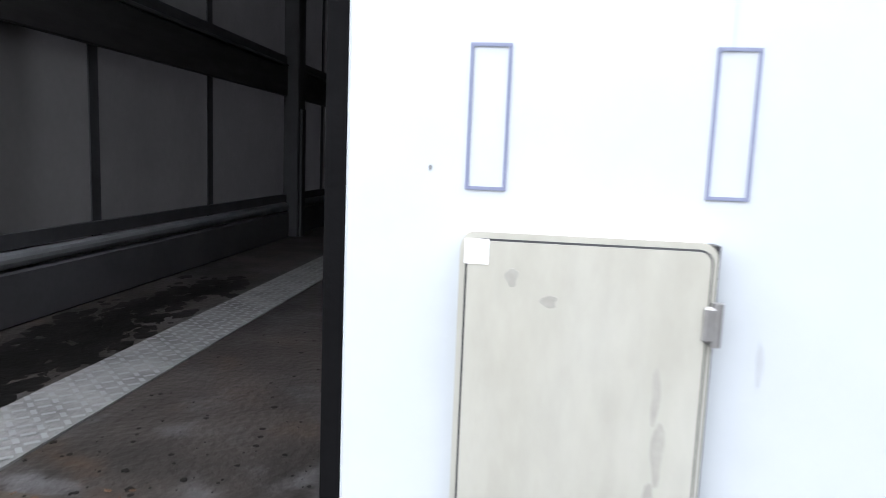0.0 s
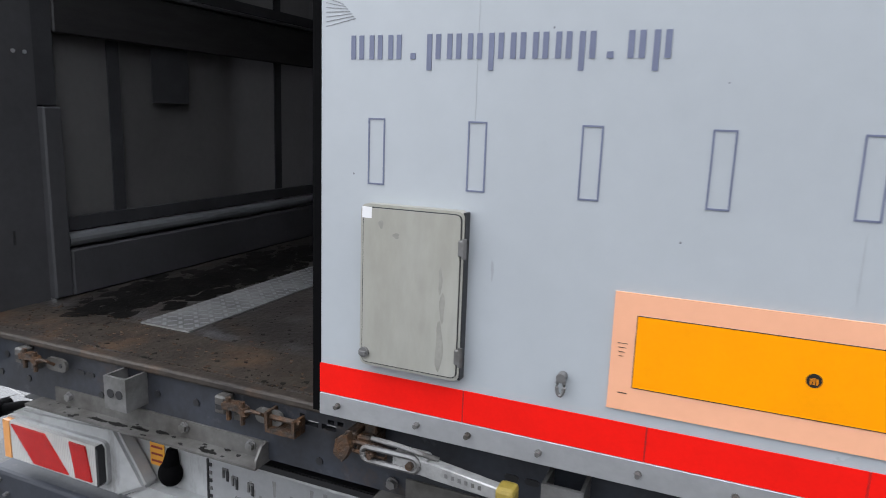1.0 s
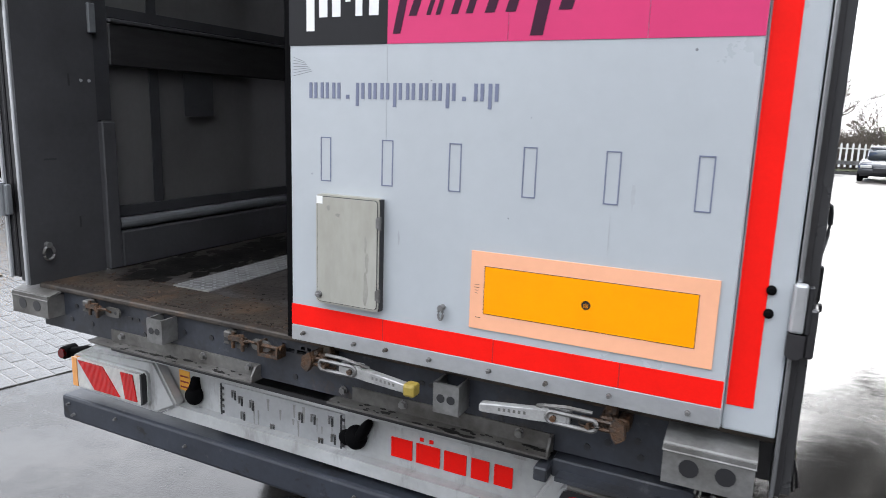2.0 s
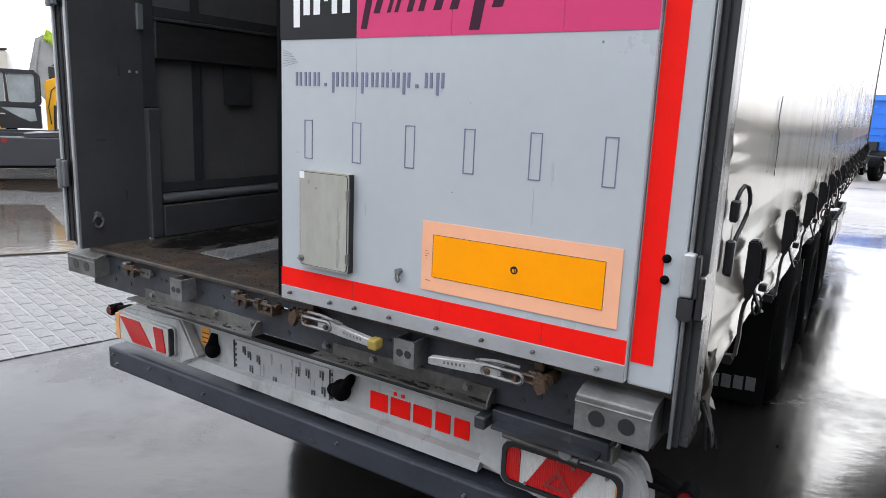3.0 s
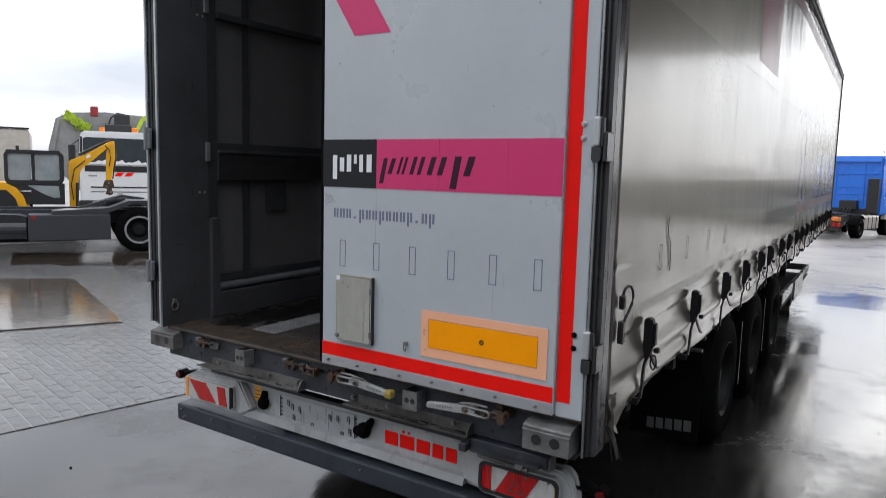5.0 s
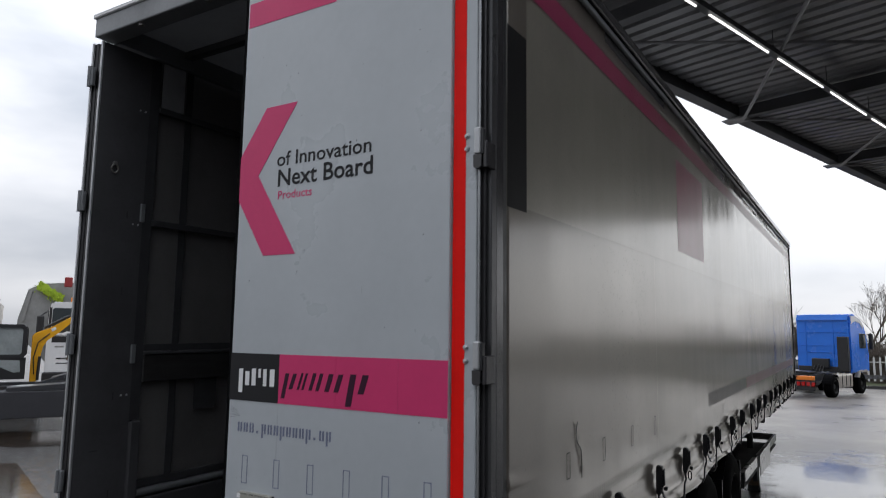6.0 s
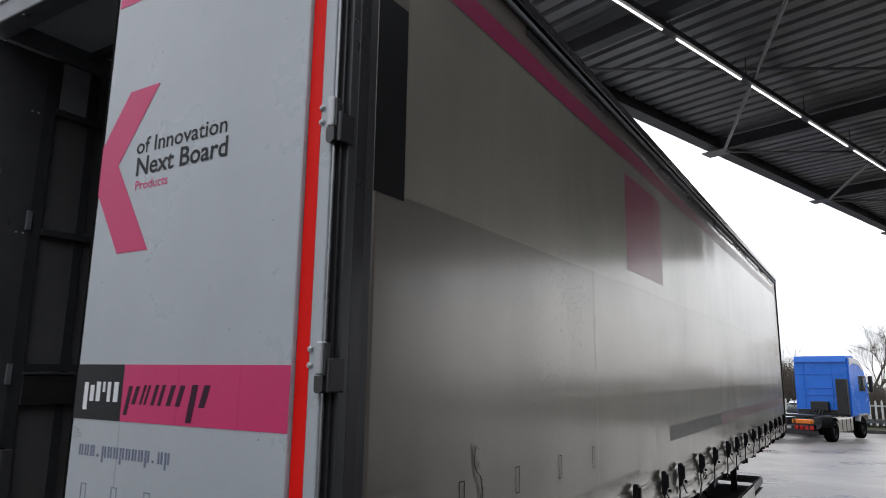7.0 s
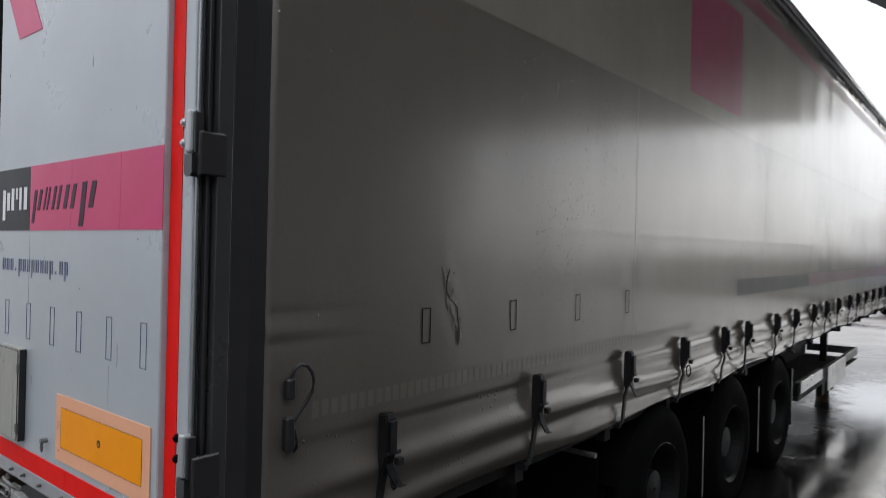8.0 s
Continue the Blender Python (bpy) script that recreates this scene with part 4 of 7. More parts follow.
bm = B()
prism(bm, rounded(-0.69, -0.64, 0.80, 0.88, 0.004), "y", CY + 0.049, CY + 0.0515)
lab = tp("warning_label", bm, M_STICKER, cover, "orange warning label")
for k in range(3):
    bm = B()
    box(bm, -0.685, -0.645, CY + 0.048, CY + 0.0489, 0.81 + 0.02 * k, 0.816 + 0.02 * k)
    tp("print_bar", bm, M_DARKRED, lab)


def rubber_knob(x, z, s, sideways):
    b2 = B()
    bmesh.ops.create_uvsphere(b2, u_segments=16, v_segments=10, radius=1.0, matrix=Matrix.LocRotScale((x, CY + 0.035, z), None, (0.034 * s, 0.03 * s, 0.036 * s)))
    if sideways:
        bmesh.ops.create_uvsphere(b2, u_segments=14, v_segments=8, radius=1.0, matrix=Matrix.LocRotScale((x + 0.03, CY + 0.03, z + 0.03), Euler((0, 0.5, 0)), (0.018, 0.03, 0.05)))
        bmesh.ops.create_uvsphere(b2, u_segments=14, v_segments=8, radius=1.0, matrix=Matrix.LocRotScale((x - 0.035, CY + 0.037, z - 0.01), None, (0.03, 0.02, 0.026)))
    else:
        rod(b2, (x, CY + 0.037, z + 0.02), (x, CY + 0.045, z + 0.065), 0.024, 12, 0.014)
    tp("rubber_grip", b2, M_RUBBER, cover, "black moulded rubber grip", smooth=True)


rubber_knob(-0.605, 0.80, 1.0, False)
rubber_knob(0.085, 0.81, 1.1, True)

# number plate holder: brackets and stencil-like slots
bm = B()
box(bm, -0.49, 0.03, CY + 0.0482, CY + 0.0518, 0.745, 0.868, bev=0.001)
holder = tp("plate_holder", bm, M_ALU, cover, "scuffed empty plate holder")
for x in (-0.488, 0.02):
    bm = B()
    box(bm, x - 0.002, x + 0.003, CY + 0.0445, CY + 0.048, 0.75, 0.865)
    clip_bar = tp("clip_bar", bm, M_BLACK, holder)
    for k in range(5):
        bm = B()
        box(bm, x + 0.0035, x + 0.013, CY + 0.0455, CY + 0.048, 0.757 + 0.022 * k, 0.766 + 0.022 * k)
        tp("clip", bm, M_GALV if k % 2 else M_BLACK, clip_bar)
random.seed(3)
for k in range(12):
    bm = B()
    x, z1 = random.uniform(-0.46, 0.0), random.uniform(0.80, 0.865)
    h, w = random.uniform(0.02, 0.07), random.uniform(0.002, 0.006)
    prism(bm, [(x - w, z1), (x + w, z1), (x + w * 0.6, z1 - h), (x - w * 0.4, z1 - h)], "y", CY + 0.0476, CY + 0.0481)
    tp("dirt_streak", bm, M_STREAK, holder, "dark dirt streak")
for x, z in ((a - 0.04, b - 0.022) for a, b in ((-0.39, 0.86), (-0.36, 0.845), (-0.31, 0.84), (-0.35, 0.79), (-0.22, 0.775), (-0.1, 0.845), (-0.05, 0.85), (0.02, 0.86), (-0.02, 0.775), (0.03, 0.80))):
    bm = B()
    box(bm, x - 0.009, x + 0.009, CY + 0.044, CY + 0.048, z + 0.008, z + 0.013)
    box(bm, x - 0.009, x - 0.004, CY + 0.044, CY + 0.048, z - 0.014, z + 0.008)
    tp("clip", bm, M_GALV, holder)
    bm = B()
    box(bm, x + 0.002, x + 0.009, CY + 0.046, CY + 0.048, z - 0.022, z + 0.006)
    tp("clip_slot", bm, M_BLACK, holder)

# maker's mark: five plain red blocks with two dots
xs = [(0.205, 0.278), (0.292, 0.372), (0.386, 0.458), (0.474, 0.530), (0.546, 0.602)]
for k, (x0, x1) in enumerate(xs):
    bm = B()
    prism(bm, [(x0, 0.774), (x1, 0.774), (x1, 0.837), (x0, 0.837)], "y", CY + 0.0482, CY + 0.0518)
    tp("red_mark", bm, M_RED, cover, "plain red block of the maker's mark")
    if k == 1:
        for dx in (0.018, 0.05):
            bm = B()
            box(bm, x0 + dx - 0.006, x0 + dx + 0.006, CY + 0.0482, CY + 0.0518, 0.846, 0.857)
            tp("red_mark", bm, M_RED, cover, "plain red block of the maker's mark")

# underrun bar
bm = B()
box(bm, -1.285, 1.26, 0.14, 0.29, 0.572, 0.674, bev=0.012, seg=2)
bar = tp("underrun_bar", bm, M_BUMPER, trailer, "dark blue-grey steel underrun bar")
for x in (-1.25, -1.22, -1.225, -0.98, -0.62, 0.1, 0.62):
    bolt(x + 0.01, 0.1395, 0.60 + 0.05 * ((x * 7.3) % 1), bar, 0.005)
for x in (-0.55, 0.55):
    bm = B()
    box(bm, x - 0.06, x + 0.06, 0.29, 0.6, 0.58, 0.68)
    box(bm, x - 0.04, x + 0.04, 0.295, 0.36, 0.6, 1.0)
    tp("bar_bracket", bm, M_STEEL, trailer, "dark steel bar bracket")


def stalk_lamp(side):
    b2 = B()
    x = -1.225 if side < 0 else 1.165
    tube(b2, [(x - side * 0.05, 0.22, 0.852), (x, 0.225, 0.846), (x + side * 0.045, 0.222, 0.834), (x + side * 0.08, 0.212, 0.826)], 0.017)
    tube(b2, [(x - side * 0.05, 0.20, 0.828), (x + side * 0.01, 0.21, 0.822), (x + side * 0.05, 0.212, 0.818), (x + side * 0.08, 0.21, 0.82)], 0.011)
    st = tp("marker_lamp", b2, M_RUBBER, trailer, "red marker lamp on a bent rubber arm", smooth=True)
    b2 = B()
    prism(b2, rounded(x + side * 0.098 - 0.026, x + side * 0.098 + 0.026, 0.798, 0.850, 0.0255), "y", 0.186, 0.24)
    tp("housing", b2, M_RUBBER, st)
    b2 = B()
    prism(b2, rounded(x + side * 0.098 - 0.019, x + side * 0.098 + 0.019, 0.805, 0.843, 0.0188), "y", 0.176, 0.1859)
    tp("red_lens", b2, M_DIM_RED, st)


stalk_lamp(-1)
stalk_lamp(1)

# ---- closed right rear door ----
bm = B()
box(bm, -0.012, 1.128, 0.0, 0.036, 1.172, 3.945, bev=0.003)
door = tp("rear_door", bm, M_DOOR, trailer, "closed silver-grey rear door with printed stripes and lettering")
bm = B()
box(bm, 1.1283, 1.2335, 0.016, 0.05, 1.165, 3.945, bev=0.006, seg=2)
tp("edge_profile", bm, M_DOOR, door)
bm = B()
box(bm, -0.03, -0.0125, 0.002, 0.034, 1.175, 3.94)
tp("door_seal", bm, M_RUBBER, door, "black rubber seal")
bm = B()
box(bm, -0.012, 1.126, -0.0026, -0.0005, 1.172, 1.216, bev=0.0006)
kick = tp("bottom_profile", bm, M_ALU, door, "aluminium bottom profile with bolts")
for k, x in enumerate((0.03, 0.20, 0.30, 0.43, 0.595, 0.74, 0.89, 1.06)):
    bolt(x, -0.0026, 1.196 - 0.002 * (k % 2), kick, 0.0048, M_GALV)
for x in (0.288,):
    bm = B()
    box(bm, x - 0.0004, x + 0.0004, -0.0006, 0.0, 1.74, 1.975)
    tp("panel_joint", bm, M_SCUFF, door)
# red tape along the bottom and up the hinge side
bm = B()
box(bm, -0.0115, 1.1245, -0.0010, -0.0004, 1.218, 1.2765)
tp("tape_backing", bm, M_DARKRED, door)
for x0, x1 in ((-0.012, 0.2865), (0.2885, 0.6005), (0.6025, 0.9065), (0.9085, 1.125)):
    bm = B()
    box(bm, x0, x1, -0.0018, -0.0004, 1.2175, 1.277)
    tp("red_tape", bm, M_RED, door, "red reflective tape")
bm = B()
box(bm, 1.133, 1.186, 0.0142, 0.0157, 1.224, 3.94)
tp("red_tape", bm, M_RED, door, "red reflective tape")
bm = B()
box(bm, 0.0, 1.10, -0.0018, -0.0004, 3.885, 3.932)
tp("red_tape", bm, M_RED, door, "red reflective tape")
# colour bands
bm = B()
box(bm, -0.012, 0.288, -0.0016, -0.0004, 1.977, 2.183)
tp("black_band", bm, M_BLACKPRINT, door, "charcoal printed band")
for x0, x1 in ((0.288, 0.601), (0.602, 0.907), (0.908, 1.1275)):
    bm = B()
    box(bm, x0, x1, -0.0016, -0.0004, 1.977, 2.183)
    tp("magenta_band", bm, M_MAGENTA, door, "magenta printed band")
bm = B()
box(bm, 0.0, 0.54, -0.0016, -0.0004, 3.714, 3.834)
tp("magenta_band", bm, M_MAGENTA, door, "magenta printed band")
bm = B()
prism(bm, [(0.143, 3.297), (0.333, 3.297), (0.107, 2.983), (0.352, 2.614), (0.16, 2.614), (-0.012, 2.875), (-0.012, 3.082)], "y", -0.0016, -0.0004)
tp("magenta_chevron", bm, M_MAGENTA, door, "large magenta printed chevron")
# the firm's mark: plain blocks in its colours
for x0, x1, z0, z1 in ((0.045, 0.07, 2.012, 2.115), (0.085, 0.11, 2.045, 2.105), (0.125, 0.15, 2.045, 2.118), (0.165, 0.18, 2.08, 2.118), (0.195, 0.215, 2.045, 2.118), (0.235, 0.262, 2.045, 2.118)):
    bm = B()
    box(bm, x0, x1, -0.0026, -0.0017, z0, z1)
    tp("white_mark", bm, M_WHITE, door, "plain white block of the firm's mark")
for k, (x0, x1, z0, z1) in enumerate(((0.315, 0.385, 2.0, 2.105), (0.405, 0.445, 2.04, 2.11), (0.47, 0.53, 2.04, 2.112), (0.555, 0.635, 2.04, 2.112), (0.665, 0.765, 1.988, 2.115))):
    for q in range(2):
        bm = B()
        a = x0 + (x1 - x0) * 0.62 * q
        b = a + (x1 - x0) * 0.30
        s = 0.012
        prism(bm, [(a - s, z0 if q == 0 else 2.04), (b - s, z0 if q == 0 else 2.04), (b + s, z1), (a + s, z1)], "y", -0.0026, -0.0017)
        tp("dark_mark", bm, M_DARKPRINT, door, "plain dark block of the firm's mark")
# web address: plain bars of its size
for k in range(15):
    w = 0.024 if k in (3, 12) else 0.034
    x = 0.05 + 0.0363 * k
    z0 = 1.826 if k in (4, 7, 11, 14) else 1.844
    bm = B()
    if k in (3, 12):
        box(bm, x + 0.008, x + 0.018, -0.0014, -0.0004, 1.844, 1.854)
    else:
        box(bm, x + 0.002, x + 0.011, -0.0014, -0.0004, z0, 1.884)
        tp("print_bar", bm, M_BLUEGREY, door, "plain blue-grey bar of a printed line")
        bm = B()
        box(bm, x + 0.018, x + 0.027, -0.0014, -0.0004, 1.844, 1.884)
    tp("print_bar", bm, M_BLUEGREY, door, "plain blue-grey bar of a printed line")
lettering("of Innovation", 0.222, 3.012, 0.066, 0.53, -0.0012, M_BLACKPRINT, door, weight=0.012)
lettering("Next Board", 0.232, 2.919, 0.079, 0.53, -0.0012, M_BLACKPRINT, door, weight=0.018)
lettering("Products", 0.236, 2.862, 0.038, 0.2, -0.0012, M_MAGENTA, door, weight=0.008)
# row of outlined rectangles
for k in range(6):
    bm = B()
    x = 0.088 + 0.1884 * k
    frame_outline(bm, x, x + 0.033, 1.629, 1.745, 0.0028, -0.0012, -0.0002)
    tp("printed_outline", bm, M_BLUEGREY, door, "thin blue-grey outlined rectangle")
for k in range(3):
    bm = B()
    x = 0.62 + 0.19 * k
    frame_outline(bm, x, x + 0.033, 3.75, 3.87, 0.0028, -0.0012, -0.0002)
    tp("printed_outline", bm, M_BLUEGREY, door, "thin blue-grey outlined rectangle")

# document hatch on the door
bm = B()
prism(bm, rounded(0.088, 0.285, 1.300, 1.597, 0.012), "y", -0.022, -0.0006)
hatch = tp("hatch", bm, M_HATCH, door, "stained stainless steel hatch with a lock")
bm = B()
prism(bm, rounded(0.0945, 0.2795, 1.3065, 1.5905, 0.009), "y", -0.0248, -0.0221)
tp("hatch_lid", bm, M_HATCH, hatch)
bm = B()
ring(bm, rounded(0.0928, 0.2812, 1.3048, 1.5922, 0.0105), rounded(0.0945, 0.2795, 1.3065, 1.5905, 0.009), -0.0236, -0.0221)
tp("grimy_edge", bm, M_INNER_DARK, hatch, "dark grimy edge")
bm = B()
box(bm, 0.092, 0.111, -0.0255, -0.0249, 1.572, 1.592)
tp("white_sticker", bm, M_WHITE, hatch)
for z in (1.535, 1.345):
    bm = B()
    box(bm, 0.2765, 0.288, -0.028, -0.022, z - 0.014, z + 0.014, bev=0.002)
    rod(bm, (0.287, -0.024, z - 0.017), (0.287, -0.024, z + 0.017), 0.0045, 8)
    tp("hinge", bm, M_GALV, hatch)
bm = B()
rod(bm, (0.1, -0.024, 1.325), (0.1, -0.031, 1.325), 0.0095, 14)
box(bm, 0.094, 0.106, -0.037, -0.031, 1.322, 1.328)
tp("lock_barrel", bm, M_GALV, hatch, "round chrome lock")
for x, z0, z1, w in ((0.247, 1.312, 1.405, 0.0085), (0.251, 1.40, 1.455, 0.006), (0.246, 1.45, 1.50, 0.004), (0.13, 1.555, 1.57, 0.006), (0.16, 1.54, 1.55, 0.008)):
    bm = B()
    prism(bm, [(x + w * math.cos(a) * (0.8 + 0.25 * math.sin(3 * a + z0 * 40)), (z0 + z1) / 2 + (z1 - z0) / 2 * math.sin(a)) for a in [radians(22.5 * q) for q in range(16)]], "y", -0.0252, -0.0249)
    tp("drip_stain", bm, M_STAIN, hatch, "thin dirt streak")
# black strip painted as the shaded gap along the hatch's right edge
bm = B()
box(bm, 0.282, 0.2865, -0.020, -0.0006, 1.302, 1.595)
tp("shadow_gap", bm, M_BLACK, hatch)

# long-vehicle marker plate
bm = B()
box(bm, 0.536, 1.098, -0.0035, -0.0006, 1.299, 1.492)
plate = tp("marker_plate", bm, M_PEACH, door, "yellow reflective marker plate with a pale orange border")
bm = B()
box(bm, 0.573, 1.059, -0.0043, -0.0036, 1.3395, 1.4565)
tp("yellow_field", bm, M_AMBER, plate)
bm = B()
frame_outline(bm, 0.5722, 1.0598, 1.3387, 1.4573, 0.0011, -0.0046, -0.0037)
tp("field_outline", bm, M_RUST, plate, "thin dark outline")
bm = B()
rod(bm, (0.822, -0.0043, 1.398), (0.822, -0.0050, 1.398), 0.0105, 20)
mark = tp("approval_mark", bm, M_BLACKPRINT, plate)
for k in (-1, 0, 1):
    bm = B()
    box(bm, 0.822 + 0.004 * k - 0.0008, 0.822 + 0.004 * k + 0.0008, -0.0054, -0.0051, 1.392, 1.402 - 0.001 * abs(k))
    tp("pale_stroke", bm, M_AMBER, mark)
for k in range(4):
    bm = B()
    box(bm, 0.549 - 0.001 * k, 0.555 + 0.002 * k, -0.0042, -0.0036, 1.388 + 0.007 * k, 1.3888 + 0.007 * k)
    tp("print_bar", bm, M_RUST, plate)
bm = B()
box(bm, 0.552, 0.566, -0.0042, -0.0036, 1.327, 1.3285)
tp("print_bar", bm, M_RUST, plate)

# tie ring on the door
bm = B()
rod(bm, (0.462, 0.0, 1.338), (0.462, -0.018, 1.338), 0.008, 10)
tube(bm, [(0.462 + 0.006 * math.sin(a), -0.014, 1.323 + 0.016 * math.cos(a)) for a in [radians(24 * q) for q in range(16)]], 0.0032, 6)
tp("tie_ring", bm, M_GALV, door, "small steel ring")
# specks, scuffs and scratches
random.seed(5)
for k in range(26):
    bm = B()
    x, z, r = random.uniform(0.05, 1.05), random.uniform(1.55, 3.6), random.uniform(0.0012, 0.0035)
    prism(bm, [(x + r * math.cos(a), z + r * 1.3 * math.sin(a)) for a in [radians(60 * q) for q in range(6)]], "y", -0.0006, -0.0001)
    tp("speck", bm, M_ALU_DARK, door)
for k in range(7):
    bm = B()
    x, z = 0.0, 1.90 + 0.008 * k
    prism(bm, [(x, z), (x + 0.06 - 0.004 * k, z + 0.012 - 0.004 * k), (x + 0.06 - 0.004 * k, z + 0.0132 - 0.004 * k), (x, z + 0.0012)], "y", -0.0006, -0.0001)
    tp("scratch", bm, M_ALU_DARK, door)

for x, z, w, h in ((0.905, 1.65, 0.006, 0.03), (0.86, 1.56, 0.001, 0.05), (0.33, 1.50, 0.003, 0.02), (0.72, 2.45, 0.003, 0.014)):
    bm = B()
    prism(bm, [(x + w * math.cos(a) * random.uniform(0.5, 1.1), z + h * math.sin(a) * random.uniform(0.7, 1.1)) for a in [radians(30 * q) for q in range(12)]], "y", -0.0006, -0.0001)
    tp("scuff", bm, M_SCUFF, door)

# hinges between door and corner post
for k, z in enumerate((1.45, 2.20, 2.985, 3.73)):
    bm = B()
    box(bm, 1.231, 1.2575, -0.008, 0.0155, z - 0.046, z + 0.055, bev=0.006, seg=2)
    hg = tp("door_hinge", bm, M_ALU, door, "aluminium door hinge with two bolts")
    for dz in (-0.017, 0.032):
        bm = B()
        rod(bm, (1.192, 0.0157, z + dz), (1.192, 0.010, z + dz), 0.0100, 14)
        rod(bm, (1.192, 0.010, z + dz), (1.192, 0.005, z + dz), 0.0085, 14, 0.005)
        tp("stud", bm, M_RUBBER if k == 0 else M_ALU, hg, "dark round stud" if k == 0 else "")
    bm = B()
    box(bm, 1.2585, 1.268, -0.002, 0.02, z - 0.047, z + 0.05, bev=0.002)
    tp("hinge_pin", bm, M_BLACK, hg)
    bm = B()
    prism(bm, [(1.229, z - 0.048), (1.262, z - 0.048), (1.262, z - 0.092), (1.252, z - 0.10), (1.236, z - 0.10), (1.229, z - 0.092)], "y", -0.006, 0.0155)
    tp("hinge_bracket", bm, M_POST, hg)
    bm = B()
    box(bm, 1.2625, 1.281, 0.004, 0.075, z - 0.098, z + 0.004, bev=0.004)
    tp("hinge_bracket", bm, M_POST, hg)

# ---- right rear corner post ----
bm = B()
box(bm, 1.19, 1.268, 0.094, 0.15, 1.03, 3.95, bev=0.006, seg=2)
post = tp("corner_post", bm, M_POST, trailer, "dark grey corner post with seal grooves")
for y0, y1, x, m in ((0.018, 0.026, 1.246, M_LIP), (0.028, 0.034, 1.242, M_BLACK), (0.036, 0.046, 1.2585, M_POST), (0.047, 0.051, 1.252, M_BLACK), (0.052, 0.0925, 1.2765, M_SEAL)):
    bm = B()
    box(bm, 1.2365, x, y0, y1, 1.03, 3.94, bev=0.0025, seg=2)
    tp("seal_strip", bm, m, post)
bm = B()
box(bm, 1.2685, 1.2755, 0.094, 0.15, 1.03, 3.94, bev=0.002)
face = tp("post_face", bm, M_POST, post)
for z in (1.075, 1.14, 1.21):
    bm = B()
    rod(bm, (1.2758, 0.11, z), (1.277, 0.11, z), 0.009, 12)
    tp("hole", bm, M_BLACK, face)
bm = B()
box(bm, 1.238, 1.262, 0.152, 0.205, 1.03, 3.94)
tp("curtain_seal", bm, M_BLACK, post, "black curtain seal")

# ---- left rear corner: inner panel, open door folded back outside ----
bm = B()
box(bm, -1.275, -1.25, 0.035, 0.352, 1.147, 3.945)
lpost = tp("corner_post", bm, M_INNER, trailer, "dark grey inner corner panel with slots and tie rings")
bm = B()
box(bm, -1.264, -1.248, 0.022, 0.036, 1.15, 3.95, bev=0.003)
tp("edge_trim", bm, M_ALU, lpost)
bm = B()
box(bm, -1.26, -1.225, 0.353, 0.415, 1.15, 1.745, bev=0.005)
tp("slat_pocket", bm, M_INNER, lpost, "grey upright slat pocket")
bm = B()
box(bm, -1.3, -1.255, 0.353, 0.42, 1.75, 3.95)
tp("inner_upright", bm, M_INNER_DARK, lpost)
for y, z in ((0.106, 1.29), (0.146, 3.24)):
    bm = B()
    rod(bm, (-1.25, y, z), (-1.232, y, z), 0.012, 10)
    tube(bm, [(-1.238, y + 0.02 * math.sin(a), z - 0.03 + 0.026 * math.cos(a)) for a in [radians(22.5 * q) for q in range(17)]], 0.0055, 6)
    tp("tie_ring", bm, M_GALV, lpost, "steel tie ring")
for y, z in ((0.25, 1.36), (0.24, 1.90), (0.25, 2.5), (0.25, 2.95)):
    bm = B()
    box(bm, -1.2495, -1.2485, y - 0.004, y + 0.004, z - 0.022, z + 0.022)
    tp("slot", bm, M_BLACK, lpost)
for y in (0.29, 0.325):
    for z in (1.9, 2.9, 3.6):
        bm = B()
        rod(bm, (-1.25, y, z), (-1.246, y, z), 0.006, 8)
        tp("rivet", bm, M_ALU, lpost)
bm = B()
box(bm, -1.2495, -1.249, 0.12, 0.17, 1.603, 1.610)
tp("scuff_mark", bm, M_INNER_DARK, lpost, "dark scuff")
for z in (2.13, 2.97):
    bm = B()
    box(bm, -1.25, -1.235, 0.33, 0.36, z - 0.05, z + 0.06, bev=0.003)
    tp("slat_hook", bm, M_ALU_DARK, lpost)
bm = B()
box(bm, -1.345, -1.305, 0.03, 1.28, 1.172, 3.945, bev=0.004)
ldoor = tp("rear_door", bm, M_POST, trailer, "opened grey rear door folded back along the side")
bm = B()
box(bm, -1.343, -1.329, 0.016, 0.029, 1.172, 3.945, bev=0.003)
tp("edge_profile", bm, M_ALU, ldoor)
bm = B()
box(bm, -1.302, -1.282, 0.036, 0.05, 1.16, 3.93)
tp("door_seal", bm, M_BLACK, ldoor)
for z in (1.467, 2.195, 2.997, 3.73):
    bm = B()
    box(bm, -1.335, -1.282, -0.006, 0.0155, z - 0.055, z + 0.055, bev=0.004)
    rod(bm, (-1.31, -0.004, z - 0.06), (-1.31, -0.004, z + 0.06), 0.013, 12)
    tp("door_hinge", bm, M_ALU_DARK, ldoor, "grey door hinge")

